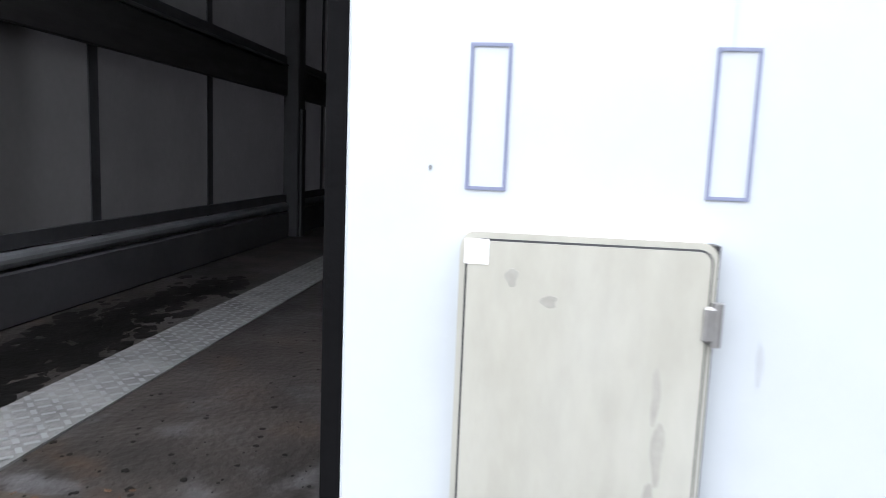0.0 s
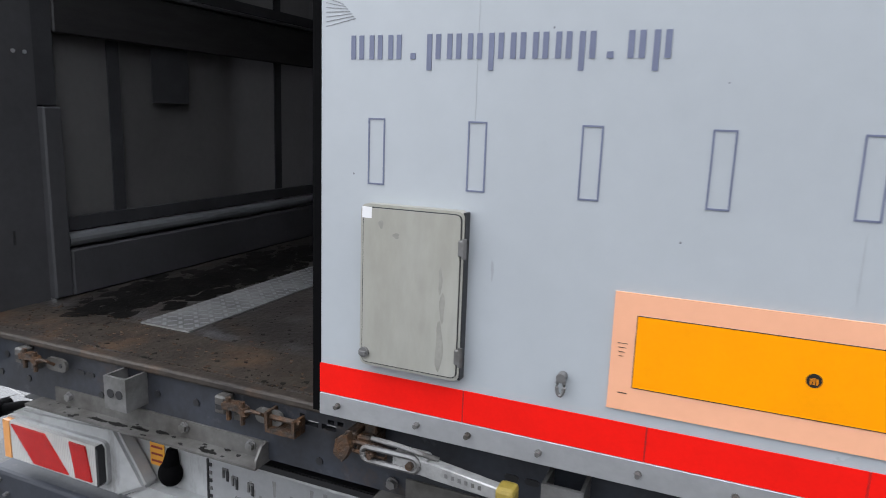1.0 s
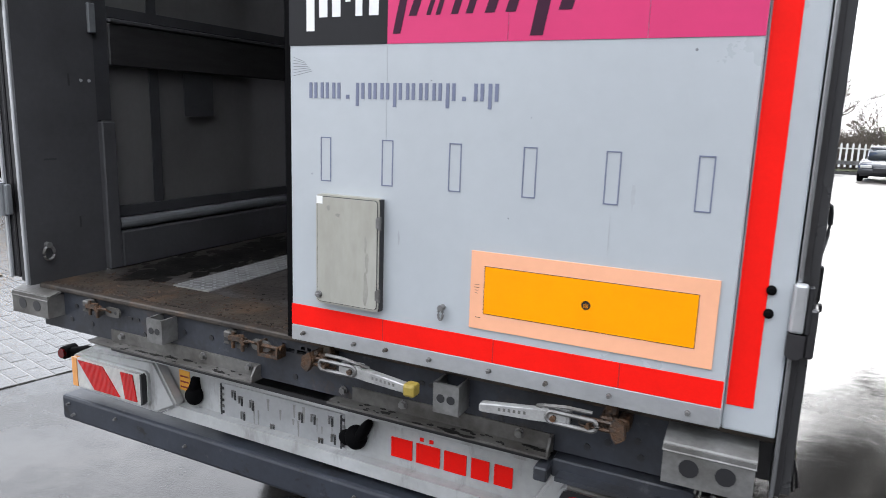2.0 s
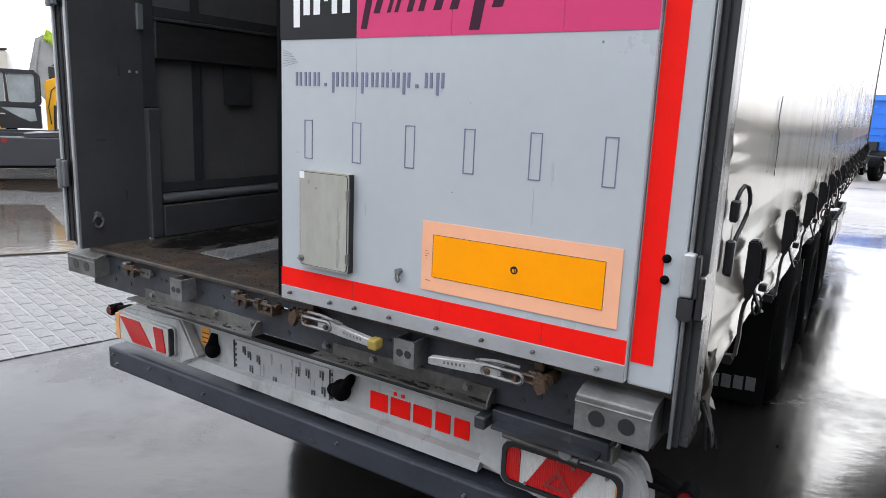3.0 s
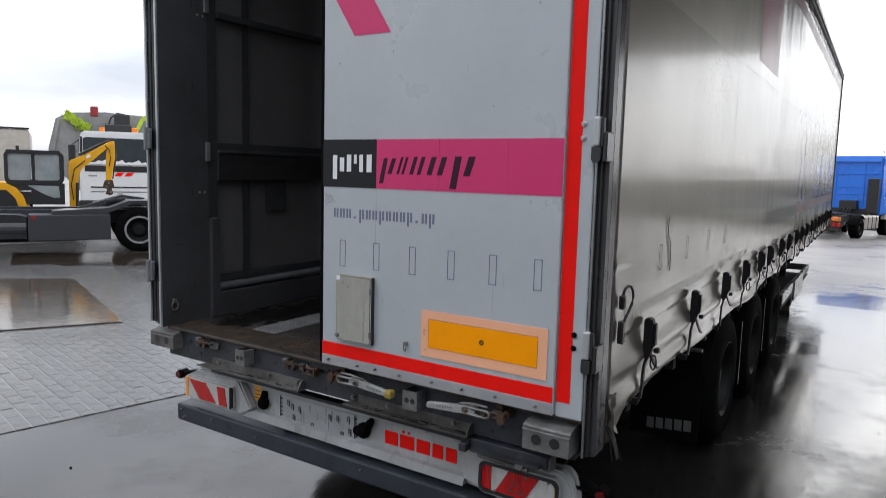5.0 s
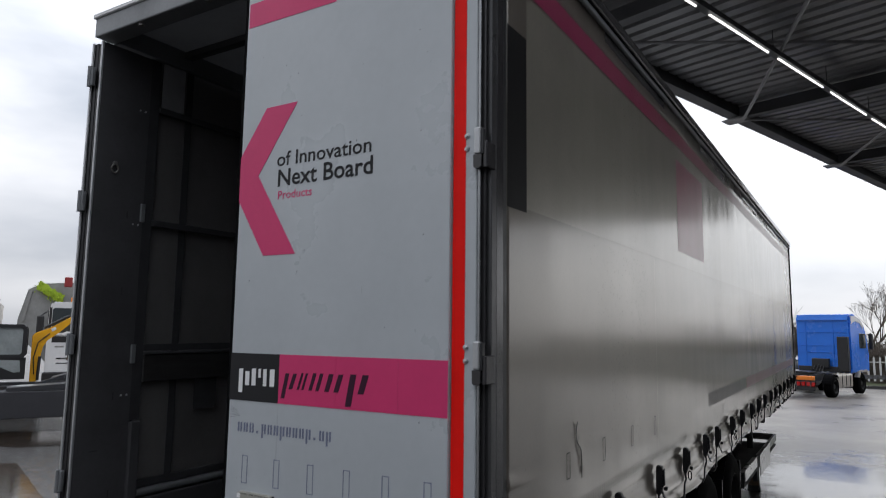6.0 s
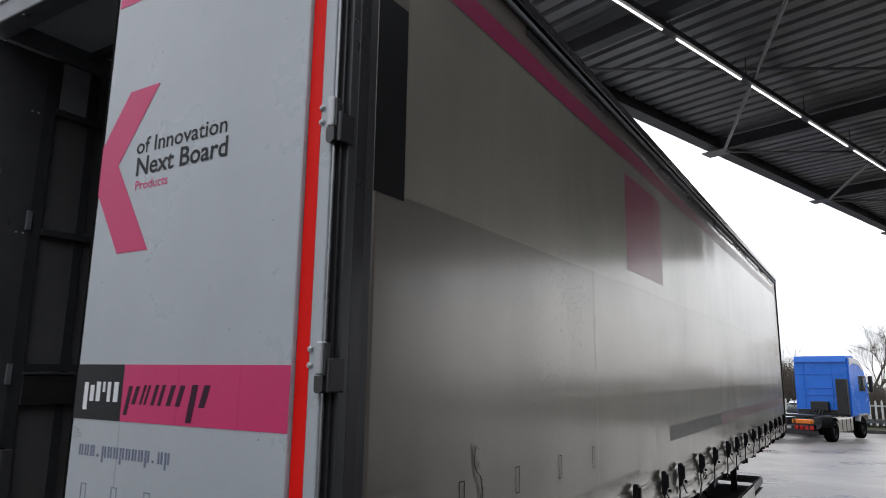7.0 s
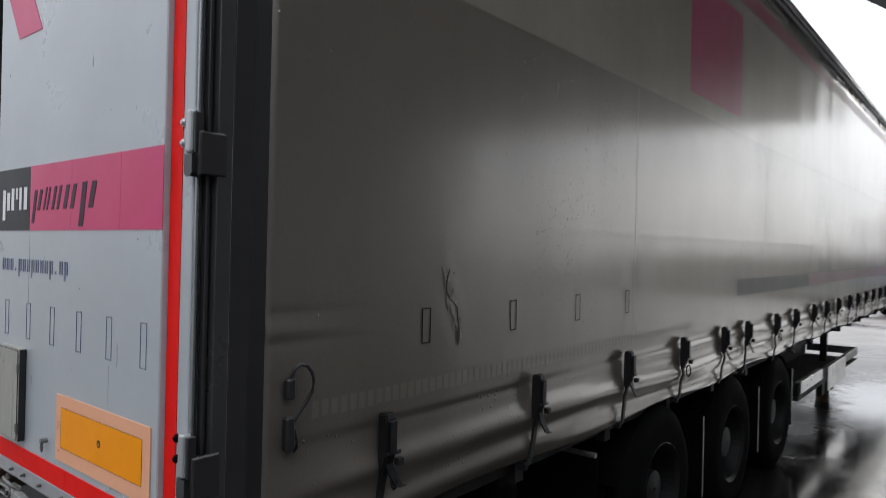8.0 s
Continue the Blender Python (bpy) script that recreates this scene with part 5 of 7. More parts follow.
# ---- rear header and roof ----
bm = B()
box(bm, -1.30, 1.275, 0.0, 0.12, 3.965, 4.09, bev=0.008, seg=2)
header = tp("rear_header", bm, M_ALU_DARK, trailer, "grey rear roof beam")
bm = B()
box(bm, -1.31, 1.28, -0.012, 0.03, 4.075, 4.105, bev=0.006)
tp("rain_gutter", bm, M_ALU, header)
for x in (-0.9, -0.35, 0.3, 0.85):
    bm = B()
    rod(bm, (x, 0.03, 3.955), (x, 0.03, 3.967), 0.016, 12)
    tp("keeper_plate", bm, M_GALV, header)
bm = B()
box(bm, -1.29, 1.27, 0.12, 13.5, 4.075, 4.09)
tp("roof_sheet", bm, M_ROOF_SHEET, trailer, "grey sliding roof sheet")
for k in range(18):
    bm = B()
    y = 0.6 + 0.74 * k
    box(bm, -1.24, 1.24, y - 0.03, y + 0.03, 4.03, 4.07)
    tp("roof_bow", bm, M_INNER, trailer)
bm = B()
box(bm, -1.30, -1.24, 0.12, 13.5, 3.96, 4.10)
tp("roof_rail", bm, M_ALU_DARK, trailer, "dark roof rail")
bm = B()
box(bm, 1.235, 1.262, 0.12, 13.5, 3.93, 4.11)
box(bm, 1.262, 1.292, 0.0, 13.55, 4.045, 4.115, bev=0.006)
rrail = tp("roof_rail", bm, M_POST, trailer, "dark roof rail with a rain gutter")
bm = B()
box(bm, 1.262, 1.284, 0.0, 13.55, 3.99, 4.02, bev=0.004)
tp("gutter_lip", bm, M_ALU_DARK, rrail)
# front wall
bm = B()
box(bm, -1.275, 1.275, 13.42, 13.52, 1.09, 4.1)
tp("front_wall", bm, M_INNER, trailer, "dark grey front bulkhead")

# ---- inside of the left side ----
bm = B()
n_y, n_z = 140, 3
for j in range(n_y):
    y0, y1 = 0.40 + j * 13.0 / n_y, 0.40 + (j + 1) * 13.0 / n_y
    o0, o1 = 0.005 * math.sin(y0 * 5.1) + 0.003 * math.sin(y0 * 13), 0.005 * math.sin(y1 * 5.1) + 0.003 * math.sin(y1 * 13)
    q = [bm.verts.new(p) for p in ((-1.288 + o0, y0, 1.1), (-1.288 + o1, y1, 1.1), (-1.288 + o1, y1, 4.0), (-1.288 + o0, y0, 4.0))]
    bm.faces.new(q)
bmesh.ops.remove_doubles(bm, verts=bm.verts, dist=0.0001)
lcurt = tp("side_curtain", bm, M_INNER_CURTAIN, trailer, "grey tarpaulin side curtain seen from inside")
mod = lcurt.modifiers.new("thickness", "SOLIDIFY")
mod.thickness = -0.004
for k, y in enumerate((0.655, 1.55, 2.38, 4.08, 4.9, 5.7, 7.3, 8.2, 9.0, 10.6, 11.4, 12.2)):
    bm = B()
    box(bm, -1.279, -1.274, y - 0.024, y + 0.024, 1.16, 3.98)
    tp("belt", bm, M_INNER_DARK, lcurt, "dark vertical webbing belt")
for y in (3.36, 6.6, 9.85):
    bm = B()
    box(bm, -1.27, -1.18, y - 0.06, y + 0.06, 1.146, 3.96, bev=0.006)
    box(bm, -1.18, -1.165, y - 0.035, y + 0.035, 1.146, 1.9, bev=0.004)
    tp("side_post", bm, M_INNER_DARK, trailer, "dark sliding roof post")
SPANS = ((0.42, 3.29), (3.43, 6.53), (6.67, 9.78), (9.92, 13.4))
for y0, y1 in SPANS:
    for z0, z1, m in ((1.966, 2.128, M_SLAT), (2.905, 2.945, M_INNER_DARK), (3.62, 3.66, M_INNER_DARK)):
        bm = B()
        box(bm, -1.27, -1.243, y0, y1, z0, z1, bev=0.004)
        tp("side_slat", bm, m, trailer, "dark horizontal side slat")
    bm = B()
    box(bm, -1.27, -1.235, y0, y1, 2.130, 2.146, bev=0.004)
    tp("slat_cap", bm, M_INNER, trailer)
    bm = B()
    box(bm, -1.268, -1.25, y0, y1, 2.150, 2.190)
    tp("belt", bm, M_INNER_DARK, trailer, "dark upper webbing belt")
    bm = B()
    box(bm, -1.265, -1.245, y0, y1, 1.358, 1.400)
    tp("belt", bm, M_INNER_DARK, trailer, "dark lower webbing belt")
    bm = B()
    rod(bm, (-1.255, y0, 1.328), (-1.255, y1, 1.328), 0.025, 14)
    tp("tension_tube", bm, M_ALU_DARK, trailer, "grey curtain tension tube")
    bm = B()
    box(bm, -1.275, -1.228, y0, y1, 1.146, 1.298, bev=0.006)
    tp("kick_rail", bm, M_INNER, trailer, "dark grey kick rail")
bm = B()
box(bm, -1.268, -1.264, 0.81, 0.985, 1.770, 1.964)
tp("dark_patch", bm, M_INNER_DARK, lcurt, "dark square patch")
bm = B()
box(bm, -1.262, -1.256, 0.44, 0.60, 3.63, 3.95)
tp("pale_panel", bm, M_ALU, lcurt, "pale grey square panel")
# dirt on the deck
random.seed(11)
bm = B()


def blot(x, y, r, lift, sx=1.0, sy=1.0):
    n = 7 if r < 0.006 else 11
    prism(bm, [(x + r * sx * math.cos(a) * random.uniform(0.6, 1.3), y + r * sy * math.sin(a) * random.uniform(0.6, 1.3)) for a in [2 * math.pi * q / n for q in range(n)]], "z", 1.1452 if y > 0.31 else 1.1476, (1.1456 if y > 0.31 else 1.1480) + lift)


for k in range(700):
    x, y = random.uniform(-1.22, 0.0), 0.10 + 1.2 * random.random() ** 2.2
    blot(x, y, random.choice((0.0015, 0.002, 0.003, 0.0055)) * random.uniform(0.6, 1.3), 0.000001 * k)
for cx, cy, w in ((-1.06, 0.55, 0.10), (-1.0, 0.75, 0.12), (-0.98, 1.0, 0.11), (-1.06, 1.3, 0.09), (-1.0, 1.7, 0.08)):
    for k in range(130):
        x, y = cx + random.gauss(0, w * 0.7), cy + random.gauss(0, w * 1.6)
        if x < -0.84:
            blot(x, y, random.uniform(0.004, 0.032), 0.000003 * k, 1.0, 1.5)
ob = tp("oil_stain", bm, M_OIL, deck, "dark oily stains and crumbs")
tagged(ob, kind="stuff")
bm = B()
for k in range(260):
    x, y = random.uniform(-1.22, -0.05), 0.10 + 0.24 * random.random() ** 2
    r = random.uniform(0.0012, 0.0045)
    prism(bm, [(x + r * 1.6 * math.cos(a) * random.uniform(0.6, 1.3), y + r * math.sin(a) * random.uniform(0.6, 1.3)) for a in [radians(51 * q) for q in range(7)]], "z", 1.1476, 1.1484 + 0.0001 * (k % 7))
ob = tp("rust_speckle", bm, M_FLAKE, deck, "orange rust spots along the edge")
tagged(ob, kind="stuff")

# ---- right side curtain ----
XC = 1.262


def curtain_x(y, z):
    """Slack of the tarpaulin: flat above, bellied and creased along the hem."""
    x = 0.0025 * math.sin(y * 2.3) + 0.0008 * math.sin(y * 7.1 + z) + 0.0002 * math.sin(y * 17 + 3 * z)
    flush = min(1.0, max(0.0, (y - 0.2) / 0.3))
    if z < 1.43:
        x *= flush
        t = (1.43 - z) / 0.31
        step = min(1.0, (1.43 - z) / 0.02)
        x += flush * (-0.010 * step + 0.018 * math.sin(min(t, 1.0) * 3.14))
        x += flush * 0.008 * math.sin(z * 44 + 1.1 * y + 0.6 * math.sin(y * 2.7)) * min(1, t * 2) + 0.008 * math.sin(y * 3.65 + 1.2) * t * flush
        x += flush * 0.0018 * math.sin(z * 90 - 3.0 * y) * min(1, t * 1.5) * (0.5 + 0.5 * math.sin(y * 4.1))
    edge = max(0.0, 1.0 - (y - 0.2) / 0.36)
    x += edge * (0.004 * math.exp(-((z - 1.722 + 0.05 * (y - 0.2)) / 0.018) ** 2) - 0.003 * math.exp(-((z - 1.765) / 0.014) ** 2) - 0.003 * math.exp(-((z - 1.69) / 0.014) ** 2))
    ridge = min(1.0, max(0.0, (y - 1.0) / 1.0))
    x += 0.0005 * ridge * math.exp(-((z - 2.035) / 0.016) ** 2)
    dy, dz = y - 0.955, z - 1.76
    d = math.hypot(dy / 0.06, dz / 0.14)
    x += 0.0009 * math.exp(-d * d) * math.sin(dy * 55 + dz * 25)
    return x


bm = B()
ys = [0.205 + 0.025 * k for k in range(60)] + [1.705 + 0.08 * k for k in range(148)]
zs = [1.10 + 0.0105 * k for k in range(36)] + [1.478 + 0.0123 * k for k in range(58)] + [2.2 + 0.15 * k for k in range(13)]
grid = []
for y in ys:
    col = []
    for z in zs:
        hem = 0.012 * math.sin(y * 3.65 + 0.5) + (0.30 * max(0, 0.40 - abs(y - 0.25) * 1.2 - 0.16) if y < 0.5 else 0)
        zz = z - (hem if z < 1.2 else 0) * (1.2 - z) / 0.1 if z < 1.2 else z
        col.append(bm.verts.new((XC + curtain_x(y, z), y, min(zz, 4.0))))
    grid.append(col)
for a, b in zip(grid, grid[1:]):
    for k in range(len(zs) - 1):
        bm.faces.new((a[k], b[k], b[k + 1], a[k + 1]))
curtain = tp("side_curtain", bm, M_CURTAIN, trailer, "taut silver-grey tarpaulin side curtain with faded print", smooth=True)
mod = curtain.modifiers.new("thickness", "SOLIDIFY")
mod.thickness = 0.004
mod.offset = -1.0


def print_patch(y0, y1, z0, z1, mat, name, label, lift=0.0012, corner=0.0):
    b2 = B()
    ny = max(2, int((y1 - y0) / 0.08))
    nz = max(2, int((z1 - z0) / 0.08))
    g = []
    for i in range(ny + 1):
        y = y0 + (y1 - y0) * i / ny
        g.append([])
        for k in range(nz + 1):
            z = z0 + (z1 - z0) * k / nz
            g[-1].append(b2.verts.new((XC + curtain_x(y, z) + lift + 0.0002, y, z)))
    for i in range(ny):
        for k in range(nz):
            b2.faces.new((g[i][k], g[i + 1][k], g[i + 1][k + 1], g[i][k + 1]))
    return tp(name, b2, mat, curtain, label, smooth=True)


print_patch(0.39, 13.45, 2.79, 3.72, M_CURTAIN_LIGHT, "printed_field", "lighter grey printed field")
print_patch(0.207, 0.388, 2.775, 3.525, M_CURTAIN_BLK, "printed_patch", "black printed patch")
print_patch(0.39, 13.45, 3.735, 3.85, M_CURTAIN_MAG, "printed_band", "dark magenta printed band")
print_patch(3.17, 4.2, 2.90, 3.62, M_CURTAIN_MAG, "printed_patch", "dark magenta printed patch", 0.0024)
print_patch(4.20, 6.48, 1.637, 1.755, M_CURTAIN_DK, "printed_band", "dark grey printed band")
print_patch(6.54, 13.2, 1.637, 1.755, M_CURTAIN_MAG, "printed_band", "dark magenta printed band")


def lay(b2, y0, y1, z0, z1, lift=0.003, shift=0.0):
    """One thin strip that follows the tarpaulin; shift leans it along y."""
    n = max(1, int(max(y1 - y0, z1 - z0) / 0.06))
    g = []
    for k in range(n + 1):
        t = k / n
        if z1 - z0 > y1 - y0:
            z, pts = z0 + (z1 - z0) * t, (y0 + shift * t, y1 + shift * t)
            g.append([b2.verts.new((XC + curtain_x(y, z) + lift, y, z)) for y in pts])
        else:
            y = y0 + (y1 - y0) * t
            g.append([b2.verts.new((XC + curtain_x(y, z) + lift, y, z)) for z in (z0, z1)])
    for p, q in zip(g, g[1:]):
        b2.faces.new((p[0], p[1], q[1], q[0]))


for y0, w, lean in ((6.55, 0.36, 0.35), (7.75, 0.42, -0.40)):
    b2 = B()
    lay(b2, y0, y0 + w, 1.77, 2.33, 0.0012, lean)
    tp("printed_sign", b2, M_CURTAIN_LIGHT, curtain, "pale broad printed stroke", smooth=True)
# welded seams
for y in (2.45, 4.95, 8.2, 11.5):
    b2 = B()
    lay(b2, y - 0.004, y + 0.004, 1.47, 2.78, 0.0008)
    tp("weld_seam", b2, M_CURTAIN_LIGHT, curtain, smooth=True)
# outlined rectangles and the row of weld marks above the hem
for y in (0.80, 1.312, 1.826, 2.339):
    b2 = B()
    for a, b, c, d in ((0, 0.045, 0, 0.004), (0, 0.045, 0.111, 0.115), (0, 0.006, 0.004, 0.111), (0.039, 0.045, 0.004, 0.111)):
        lay(b2, y + a, y + b, 1.635 + c, 1.635 + d, 0.0026)
    tp("printed_outline", b2, M_CURTAIN_BLK, curtain)
for k in range(84):
    b2 = B()
    y = 0.36 + 0.035 * k
    lo, hi = 1.475 + 0.002 * math.sin(k), 1.522
    lay(b2, y, y + 0.024, lo, hi, 0.0016)
    tp("weld_mark", b2, M_CURTAIN_PAD, curtain)
# tear with a dark edge
b2 = B()
path = [(0.935, 1.872, 0.5), (0.926, 1.852, 1.0), (0.919, 1.825, 0.7), (0.921, 1.80, 0.9), (0.938, 1.775, 0.8), (0.965, 1.757, 0.6), (0.981, 1.74, 0.9), (0.984, 1.71, 0.7), (0.990, 1.68, 0.8), (0.992, 1.655, 1.8), (0.991, 1.635, 1.6), (0.988, 1.613, 0.4)]
for (ya, za, wa), (yb, zb, wb) in zip(path, path[1:]):
    q = [(ya - 0.0032 * wa, za), (ya + 0.0032 * wa, za), (yb + 0.0032 * wb, zb), (yb - 0.0032 * wb, zb)]
    b2.faces.new([b2.verts.new((XC + curtain_x(y, z) + 0.004, y, z)) for y, z in q])
bmesh.ops.remove_doubles(b2, verts=b2.verts, dist=0.0004)
bmesh.ops.solidify(b2, geom=b2.faces[:], thickness=0.002)
tp("tear", b2, M_BLACK, curtain, "dark torn edge in the tarpaulin")
random.seed(17)
for k in range(16):
    b2 = B()
    t = random.random()
    y, z = 0.935 + 0.055 * t + random.gauss(0, 0.012), 1.86 - 0.24 * t + random.gauss(0, 0.012)
    a, b = random.uniform(0.003, 0.008), random.uniform(0.008, 0.024)
    tilt = random.uniform(-0.5, 0.5)
    b2.faces.new([b2.verts.new((XC + curtain_x(y, z) + 0.0030 + 0.0001 * k, y + a * math.cos(q) * random.uniform(0.7, 1.2) + tilt * b * math.sin(q), z + b * math.sin(q))) for q in [radians(36 * i) for i in range(10)]])
    tp("scuff", b2, M_CURTAIN_LIGHT, curtain, "pale rubbed spot")
for y, z, a, b in ((0.955, 1.80, 0.004, 0.012), (0.93, 1.75, 0.003, 0.02), (0.998, 1.70, 0.003, 0.014), (0.975, 1.69, 0.002, 0.022), (1.0, 1.64, 0.005, 0.012), (0.96, 1.86, 0.006, 0.004)):
    b2 = B()
    b2.faces.new([b2.verts.new((XC + curtain_x(y, z) + 0.0034, y + a * math.cos(q), z + b * math.sin(q) * (0.8 + 0.3 * math.sin(3 * q)))) for q in [radians(30 * i) for i in range(12)]])
    tp("scuff", b2, M_CURTAIN_DK, curtain)
# loose cable loop by the post
b2 = B()
loop = [(1.278, 0.276, 1.57), (1.279, 0.277, 1.60), (1.284, 0.284, 1.622), (1.290, 0.298, 1.634), (1.296, 0.316, 1.630), (1.300, 0.330, 1.612), (1.301, 0.336, 1.588), (1.298, 0.332, 1.560), (1.292, 0.318, 1.532), (1.286, 0.300, 1.508), (1.282, 0.286, 1.485), (1.282, 0.288, 1.462), (1.284, 0.298, 1.438), (1.283, 0.298, 1.418), (1.279, 0.288, 1.406)]
tube(b2, loop, 0.0055)
cab_loop = tp("cable_loop", b2, M_BLACK, curtain, "black tensioning cable loop", smooth=True)
for z0, z1 in ((1.545, 1.60), (1.41, 1.50)):
    b2 = B()
    box(b2, XC + 0.006, XC + 0.028, 0.260, 0.288, z0, z1, bev=0.005)
    tp("ferrule", b2, M_BLACK, cab_loop)


def buckle(y, k):
    b2 = B()
    z0 = 1.311
    lean = 0.007 * math.sin(k * 2.1)
    prism(b2, [(XC + 0.008, z0 - 0.03), (XC + 0.030, z0 - 0.045), (XC + 0.050, z0 + 0.02), (XC + 0.050, z0 + 0.12), (XC + 0.040, z0 + 0.142), (XC + 0.01, z0 + 0.138)], "y", y - 0.021, y + 0.021)
    bmesh.ops.bevel(b2, geom=b2.edges[:], offset=0.005, segments=2, affect="EDGES")
    bk = tp("buckle", b2, M_BUCKLE, curtain, "black curtain tension buckle")
    b2 = B()
    box(b2, XC + 0.051, XC + 0.060, y - 0.014, y + 0.014, z0 + 0.02, z0 + 0.12, bev=0.003)
    tp("lever", b2, M_BUCKLE, bk)
    b2 = B()
    rod(b2, (XC + 0.05, y - 0.026, z0 + 0.022), (XC + 0.05, y + 0.036, z0 + 0.022), 0.006, 8)
    box(b2, XC + 0.048, XC + 0.070, y + 0.010, y + 0.036, z0 - 0.014, z0 + 0.008, bev=0.003)
    tp("catch", b2, M_BUCKLE, bk)
    if k % 3 == 0:
        b2 = B()
        tube(b2, [(XC + 0.05 + 0.012 * math.sin(q), y + 0.012, z0 - 0.055 + 0.032 * math.cos(q)) for q in [radians(30 * j) for j in range(13)]], 0.004, 6)
        tp("pull_ring", b2, M_BUCKLE, bk)
    b2 = B()
    down = [(y + lean * math.sin(3.1 * q) - 0.035 * q * q, z0 + 0.02 - 0.225 * q) for q in [j / 9 for j in range(10)]]
    ribbon(b2, [(XC + max(curtain_x(yy, zz), 0.004) + 0.012, yy, zz) for yy, zz in down] + [(XC + 0.002, y - 0.042, z0 - 0.222), (XC - 0.03, y - 0.045, z0 - 0.228)], 0.024, 0.010)
    tp("strap", b2, M_BUCKLE, bk)
    b2 = B()
    prism(b2, [(XC - 0.03, z0 - 0.208), (XC + 0.006, z0 - 0.206), (XC + 0.014, z0 - 0.218), (XC + 0.008, z0 - 0.236), (XC - 0.03, z0 - 0.234)], "y", y - 0.055, y - 0.033)
    tp("hook", b2, M_BUCKLE, bk)
    if k % 4 != 3:
        b2 = B()
        drop = 0.075 + 0.012 * (k % 2)
        ribbon(b2, [(XC + 0.034, y, z0 + 0.0), (XC + 0.048, y + 0.006, z0 - drop * 0.55), (XC + 0.060, y + 0.022, z0 - drop), (XC + 0.064, y + 0.042, z0 - drop - 0.008)], 0.028, 0.006)
        tp("strap_end", b2, M_BUCKLE, bk)


for k, y in enumerate((0.628, 1.484, 2.335, 3.097, 3.848, 4.39, 5.22, 5.90, 6.68, 7.30, 7.99, 8.74, 9.35, 10.05, 10.75, 11.45, 12.15, 12.85)):
    buckle(y, k)
b2 = B()
ribbon(b2, [(1.25, 0.22, 1.12), (1.28, 0.225, 1.06), (1.295, 0.235, 1.01), (1.30, 0.25, 0.96)], 0.03, 0.004)
tp("strap_end", b2, M_BUCKLE, curtain, "loose black strap end")

b2 = B()
cols = 9
rag = []
for i in range(cols):
    u = i / (cols - 1)
    rag.append([])
    for k in range(8):
        w = k / 7
        fold = 0.012 * math.sin(9 * u + 5 * w) * (0.3 + w) + 0.006 * math.sin(21 * u - 7 * w)
        low = 0.20 - 0.10 * abs(u - 0.45) + 0.03 * math.sin(7 * u)
        rag[-1].append(b2.verts.new((XC + 0.012 + fold, 0.185 + 0.075 * u + 0.05 * w * (1 - u), 1.22 - low * w)))
for p, q in zip(rag, rag[1:]):
    for k in range(7):
        b2.faces.new((p[k], q[k], q[k + 1], p[k + 1]))
bmesh.ops.solidify(b2, geom=b2.faces[:], thickness=0.003)
tp("torn_corner", b2, M_CURTAIN_LIGHT, curtain, "crumpled torn lower corner of the curtain", smooth=True)
for dy, ln in ((0.0, 0.10), (0.02, 0.07), (0.05, 0.12)):
    b2 = B()
    tube(b2, [(XC + 0.01, 0.20 + dy, 1.09), (XC + 0.02, 0.205 + dy, 1.05), (XC + 0.03 + dy * 0.3, 0.215 + dy * 1.4, 1.06 - ln)], 0.0035, 5)
    tp("frayed_cord", b2, M_BUCKLE, curtain)

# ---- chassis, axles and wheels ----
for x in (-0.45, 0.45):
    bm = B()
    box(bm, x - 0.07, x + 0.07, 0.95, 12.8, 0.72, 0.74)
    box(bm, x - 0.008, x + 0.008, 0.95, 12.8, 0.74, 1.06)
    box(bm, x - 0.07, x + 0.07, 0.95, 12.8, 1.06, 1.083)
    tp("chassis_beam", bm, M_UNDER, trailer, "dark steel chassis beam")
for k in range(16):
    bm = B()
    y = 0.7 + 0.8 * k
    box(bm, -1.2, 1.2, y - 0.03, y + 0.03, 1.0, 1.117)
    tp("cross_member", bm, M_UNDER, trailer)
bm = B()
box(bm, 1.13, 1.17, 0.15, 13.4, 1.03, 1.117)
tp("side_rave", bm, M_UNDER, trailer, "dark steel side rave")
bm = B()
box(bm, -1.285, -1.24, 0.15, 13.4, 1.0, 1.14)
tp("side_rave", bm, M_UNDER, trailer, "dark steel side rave")


